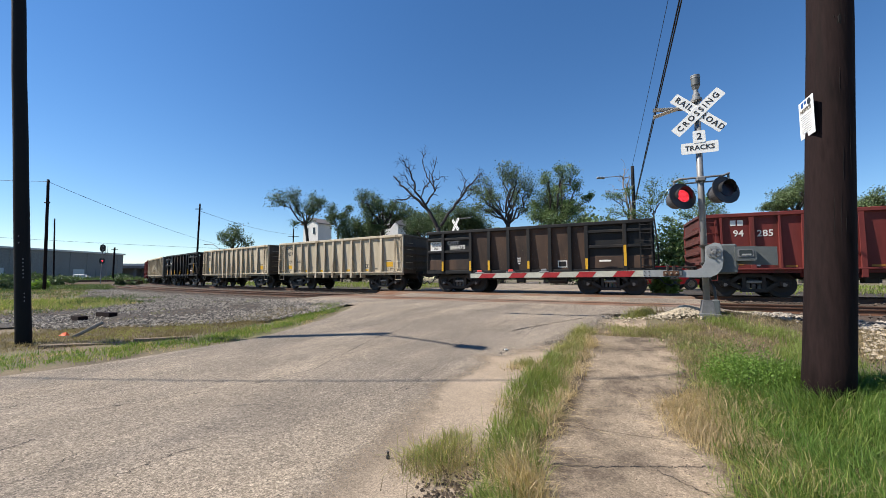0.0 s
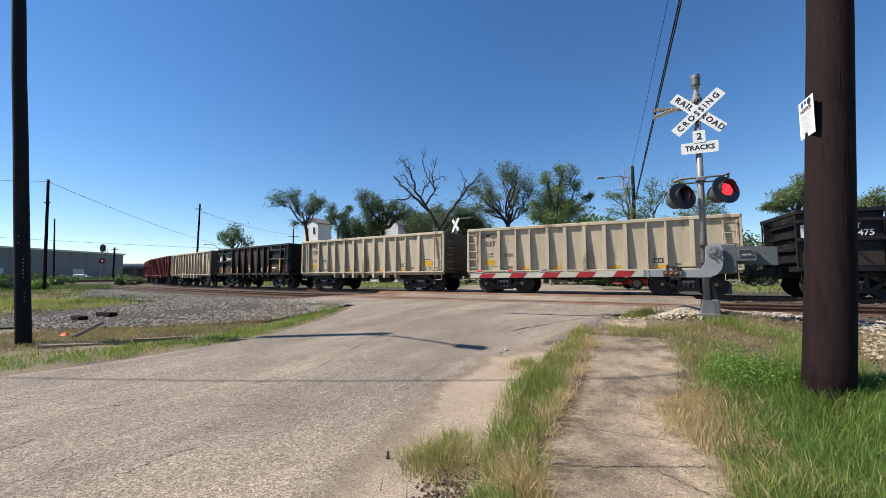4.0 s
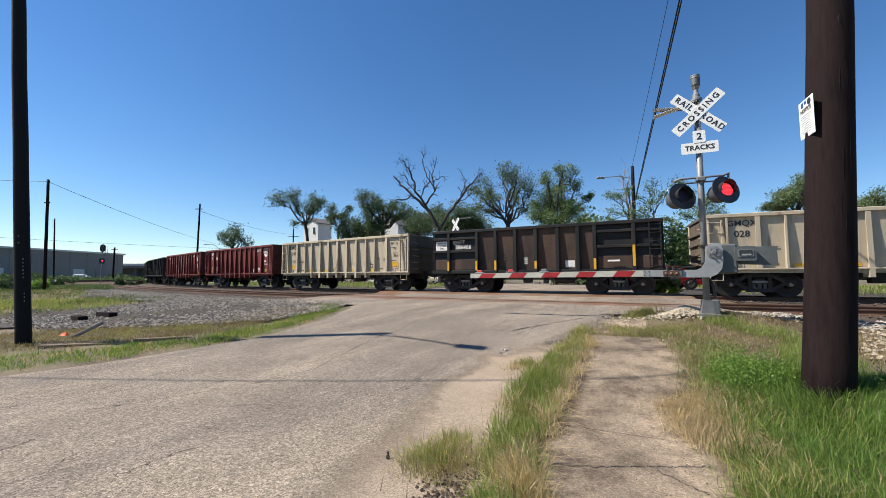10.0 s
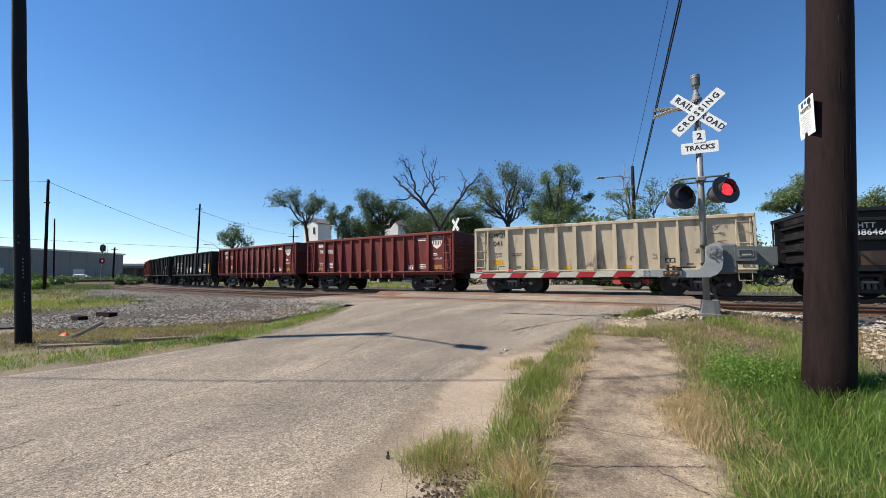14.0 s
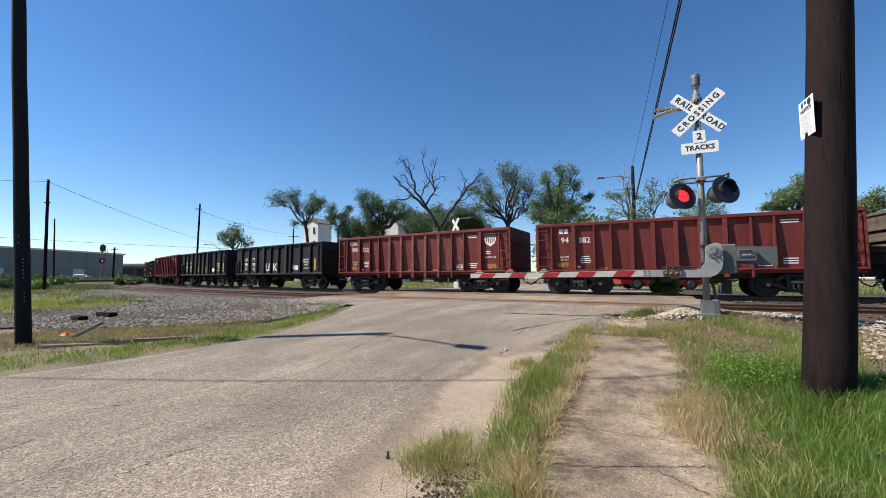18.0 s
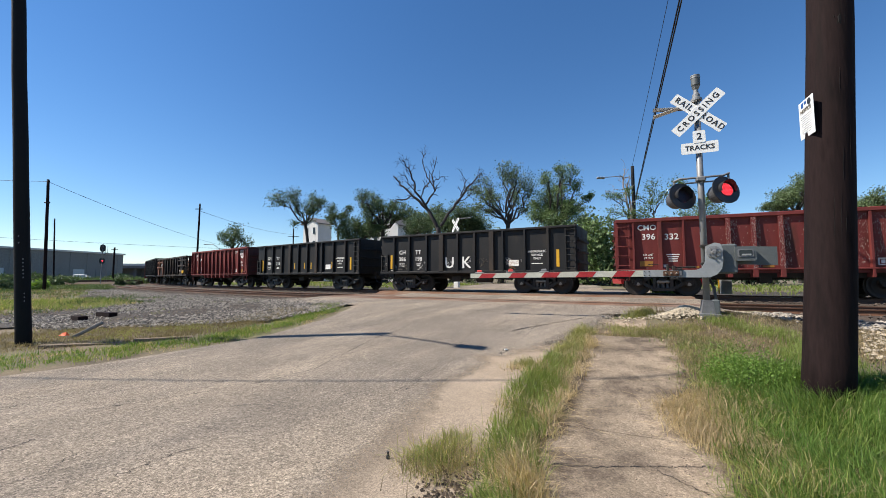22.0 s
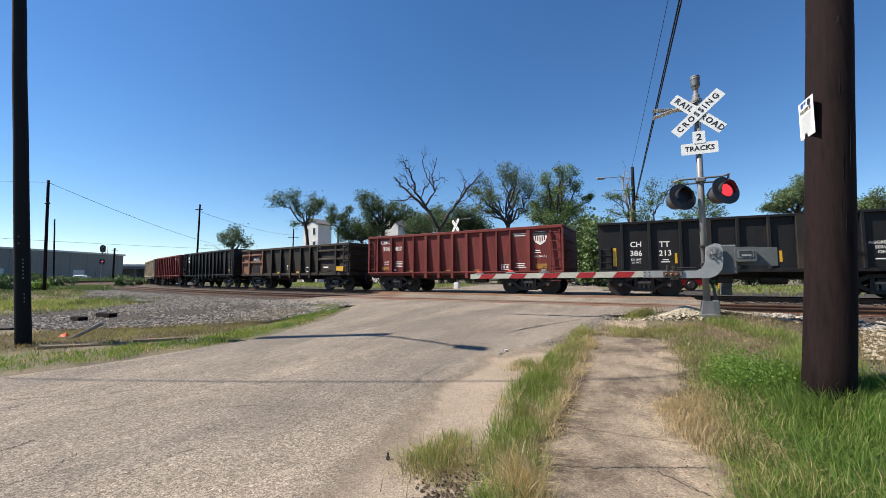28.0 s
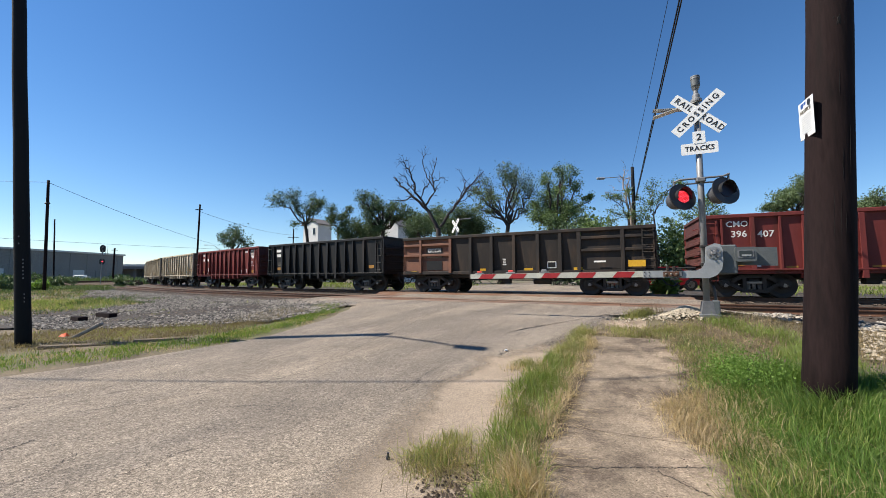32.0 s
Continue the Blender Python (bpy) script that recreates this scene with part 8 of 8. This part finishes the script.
for k, (bx, by, bw, bh, mt) in enumerate(((-46, 41, 2.6, 2.0, M_LEAF), (-52, 47, 3.0, 2.2, M_LEAF), (-55, 56, 3.0, 2.4, M_LEAF), (-62, 60, 2.0, 3.2, M_LEAF), (-47, 57, 2.4, 1.7, M_LEAF), (-60, 52, 3.2, 2.0, M_WEED), (-41, 39.5, 1.8, 1.3, M_WEED), (-52, 66, 3.0, 1.8, M_LEAF), (-70, 84, 4.5, 3.0, M_LEAF), (-58, 80, 4, 2.2, M_LEAF), (-84, 74, 5, 2.6, M_LEAF), (-96, 92, 5, 2.6, M_LEAF), (-75, 62, 3.5, 2.2, M_LEAF), (-90, 110, 6, 3.0, M_LEAF), (-70, 110, 7, 3.4, M_LEAF))):
    shrub(bx, by, bw, bh * 0.62, 1100, 450 + k, "green weeds and bushes in the yard", mt, 0.16 if by < 70 else 0.24, name="bush")
# weeds at the foot of the right pole
for k, (bx, by, bw, bh, n) in enumerate(((4.25, 3.55, 0.35, 0.16, 2600), (4.7, 3.35, 0.4, 0.16, 2600), (3.22, 4.2, 0.32, 0.24, 5000), (3.15, 4.4, 0.3, 0.20, 3600), (3.5, 4.5, 0.3, 0.2, 2000))):
    shrub(bx, by, bw, bh, n, 480 + k, "broad-leaved green weeds at the pole's foot", M_WEED, 0.013, name="weed_clump", category="weeds")


def bare_tree(x, y, foot, fork, label, bark, limbs, seed, name="dead_tree"):
    """Bare forked tree: a trunk to the fork and long crooked limbs, each with broken twigs. limbs: points, radii and the count of twigs."""
    T = thing(name, pose(x, y, gz(x, y)), label, "tree")
    r = np.random.RandomState(seed)
    g = Geo()

    def path(pts, r0, r1, twigs):
        pts = [np.array(p, float) for p in pts]
        fine = []
        for a, b in zip(pts[:-1], pts[1:]):
            for k in range(4):
                fine.append(a + (b - a) * k / 4 + r.normal(0, 0.05, 3))
        fine.append(pts[-1])
        n = len(fine)
        g.tube([tuple(p) for p in fine], [r0 + (r1 - r0) * k / (n - 1) for k in range(n)], 7, False)
        for _ in range(twigs):
            i = r.randint(n // 4, n - 1)
            d = fine[min(i + 1, n - 1)] - fine[i]
            d = d / (np.linalg.norm(d) + 1e-9) + r.normal(0, 0.6, 3) + np.array([0, 0, 0.25])
            d /= np.linalg.norm(d)
            ln = r.uniform(0.35, 1.3)
            q = [fine[i]]
            for k in range(4):
                d = d + r.normal(0, 0.30, 3)
                d /= np.linalg.norm(d)
                q.append(q[-1] + d * ln / 4)
                if k in (1, 2) and r.uniform() < 0.6:
                    e = d + r.normal(0, 0.7, 3)
                    e /= np.linalg.norm(e)
                    g.tube([tuple(q[-1]), tuple(q[-1] + e * ln * 0.18), tuple(q[-1] + (e + r.normal(0, 0.2, 3)) * ln * 0.34)], [0.016, 0.012, 0.005], 4, False)
            rr = min(0.045, (r0 + (r1 - r0) * i / n) * 0.5)
            g.tube([tuple(p) for p in q], [rr, rr * 0.8, rr * 0.65, rr * 0.5, rr * 0.3], 5, False)

    path([foot, (np.array(foot) + np.array(fork)) / 2 + np.array([0.1, 0, 0]), fork], limbs[0][1] * 1.5, limbs[0][1] * 1.25, 0)
    for pts, r0, r1, twigs in limbs:
        path(pts, r0, r1, twigs)
    part("trunk", g, bark, T, smooth=True)


bare_tree(-0.45, 38.0, (0.25, 0.0, -0.1), (0.0, 0.0, 5.5), "bare dead tree with crooked dark limbs", M_DEADBARK, [
    ([(0.00, 0.00, 5.50), (-1.10, 0.20, 7.43), (-2.59, 0.40, 8.80), (-3.80, 0.60, 9.91), (-4.57, 0.80, 10.84)], 0.197, 0.040, 18),
    ([(-2.59, 0.40, 8.80), (-3.69, 0.60, 8.42), (-4.57, 0.50, 8.42)], 0.074, 0.024, 5),
    ([(-1.10, 0.20, 7.43), (-2.20, -0.30, 9.08), (-2.59, -0.50, 10.62), (-3.25, -0.60, 11.72), (-3.47, -0.60, 12.16)], 0.123, 0.024, 17),
    ([(-2.20, -0.30, 9.08), (-2.92, -0.10, 9.74), (-3.25, 0.00, 10.62), (-3.97, 0.10, 11.06)], 0.057, 0.016, 10),
    ([(-1.27, 0.00, 7.65), (-0.39, 0.40, 9.36), (-0.61, 0.50, 10.84), (-0.17, 0.60, 12.82)], 0.107, 0.024, 22),
    ([(-0.39, 0.40, 9.36), (-1.38, 0.90, 11.28), (-1.65, 1.00, 12.66), (-1.27, 1.00, 13.38)], 0.066, 0.016, 13),
    ([(-1.82, 0.20, 8.42), (-1.27, 0.30, 9.63), (-0.94, 0.40, 10.29), (-0.83, 0.30, 11.39)], 0.074, 0.016, 10),
    ([(-0.50, 0.40, 10.18), (0.39, 0.20, 10.62), (0.94, 0.10, 10.29)], 0.041, 0.012, 6),
    ([(0.17, 0.00, 5.67), (1.38, -0.30, 7.32), (2.59, -0.50, 9.08), (3.47, -0.60, 10.07), (4.46, -0.60, 11.06)], 0.164, 0.024, 20),
    ([(2.20, -0.40, 8.53), (2.81, 0.20, 10.29), (2.20, 0.30, 11.06)], 0.066, 0.012, 10),
    ([(2.59, -0.50, 9.08), (3.36, -0.30, 9.19), (3.91, -0.20, 9.63)], 0.057, 0.016, 8),
    ([(1.82, -0.30, 7.87), (2.81, -0.60, 8.42), (3.25, -0.70, 8.75)], 0.049, 0.016, 6)], 77)
bare_tree(14.35, 29.5, (0.0, 0.0, -0.1), (0.0, 0.0, 5.4), "pale broken bare tree beside the street-lamp pole", M_PALEBARK, [
    ([(0.0, 0.0, 5.4), (-0.25, 0.1, 6.6), (-0.45, 0.1, 7.9), (-0.40, 0.1, 9.0)], 0.10, 0.02, 9),
    ([(0.0, 0.0, 5.4), (-0.05, 0.2, 7.2), (0.05, 0.2, 8.6)], 0.09, 0.02, 6),
    ([(-0.2, 0.0, 6.2), (-1.0, 0.1, 6.9), (-1.7, 0.1, 7.3)], 0.05, 0.012, 8)], 78)


# ---------------------------------------------------------------- what moves
def lens_rows(on, linger=0.0):
    """Turns a lens disc between its lit and unlit face; on: spans of time when it is lit."""
    rows, ang = [], 0.0 if on[0][0] <= 0 else 180.0
    rows.append((0.0, pose(0, 0, 0, 0, ang, 0)))
    events = sorted([(a, 0) for a, b in on if 0 < a < 31.99] + [(b, 1) for a, b in on if 0 < b < 31.99])
    for t, kind in events:
        for k in range(4):
            rows.append((t - 0.09 + linger * kind + k / 30, pose(0, 0, 0, 0, ang + 60 * k, 0)))
        ang += 180
    rows.append((32.0, pose(0, 0, 0, 0, ang, 0)))
    return rows


def motions():
    for (kind, u), car in zip(TRAIN, CARS):
        walk(car, [(t * 0.5, car_pose(u, t * 0.5)) for t in range(65)])
        # wheels roll with the distance gone
        n = 180
        for tr_ in car.children:
            if not tr_.name.startswith("truck"):
                continue
            for w in tr_.children:
                if w.name.startswith("wheelset"):
                    x = w.location.x
                    walk(w, [(32.0 * k / n, pose(x, 0, WR, 0, math.degrees(travelled(32.0 * k / n) / WR), 0)) for k in range(n + 1)])
    left = [(-0.14 + 1.1895 * k, 0.37 + 1.1895 * k) for k in range(28)]
    right = [(0.37 + 1.1895 * k, 1.02 + 1.1895 * k) for k in range(28)]
    walk(LENS[0], lens_rows(left, 0.09))
    walk(LENS[1], lens_rows(right))


motions()
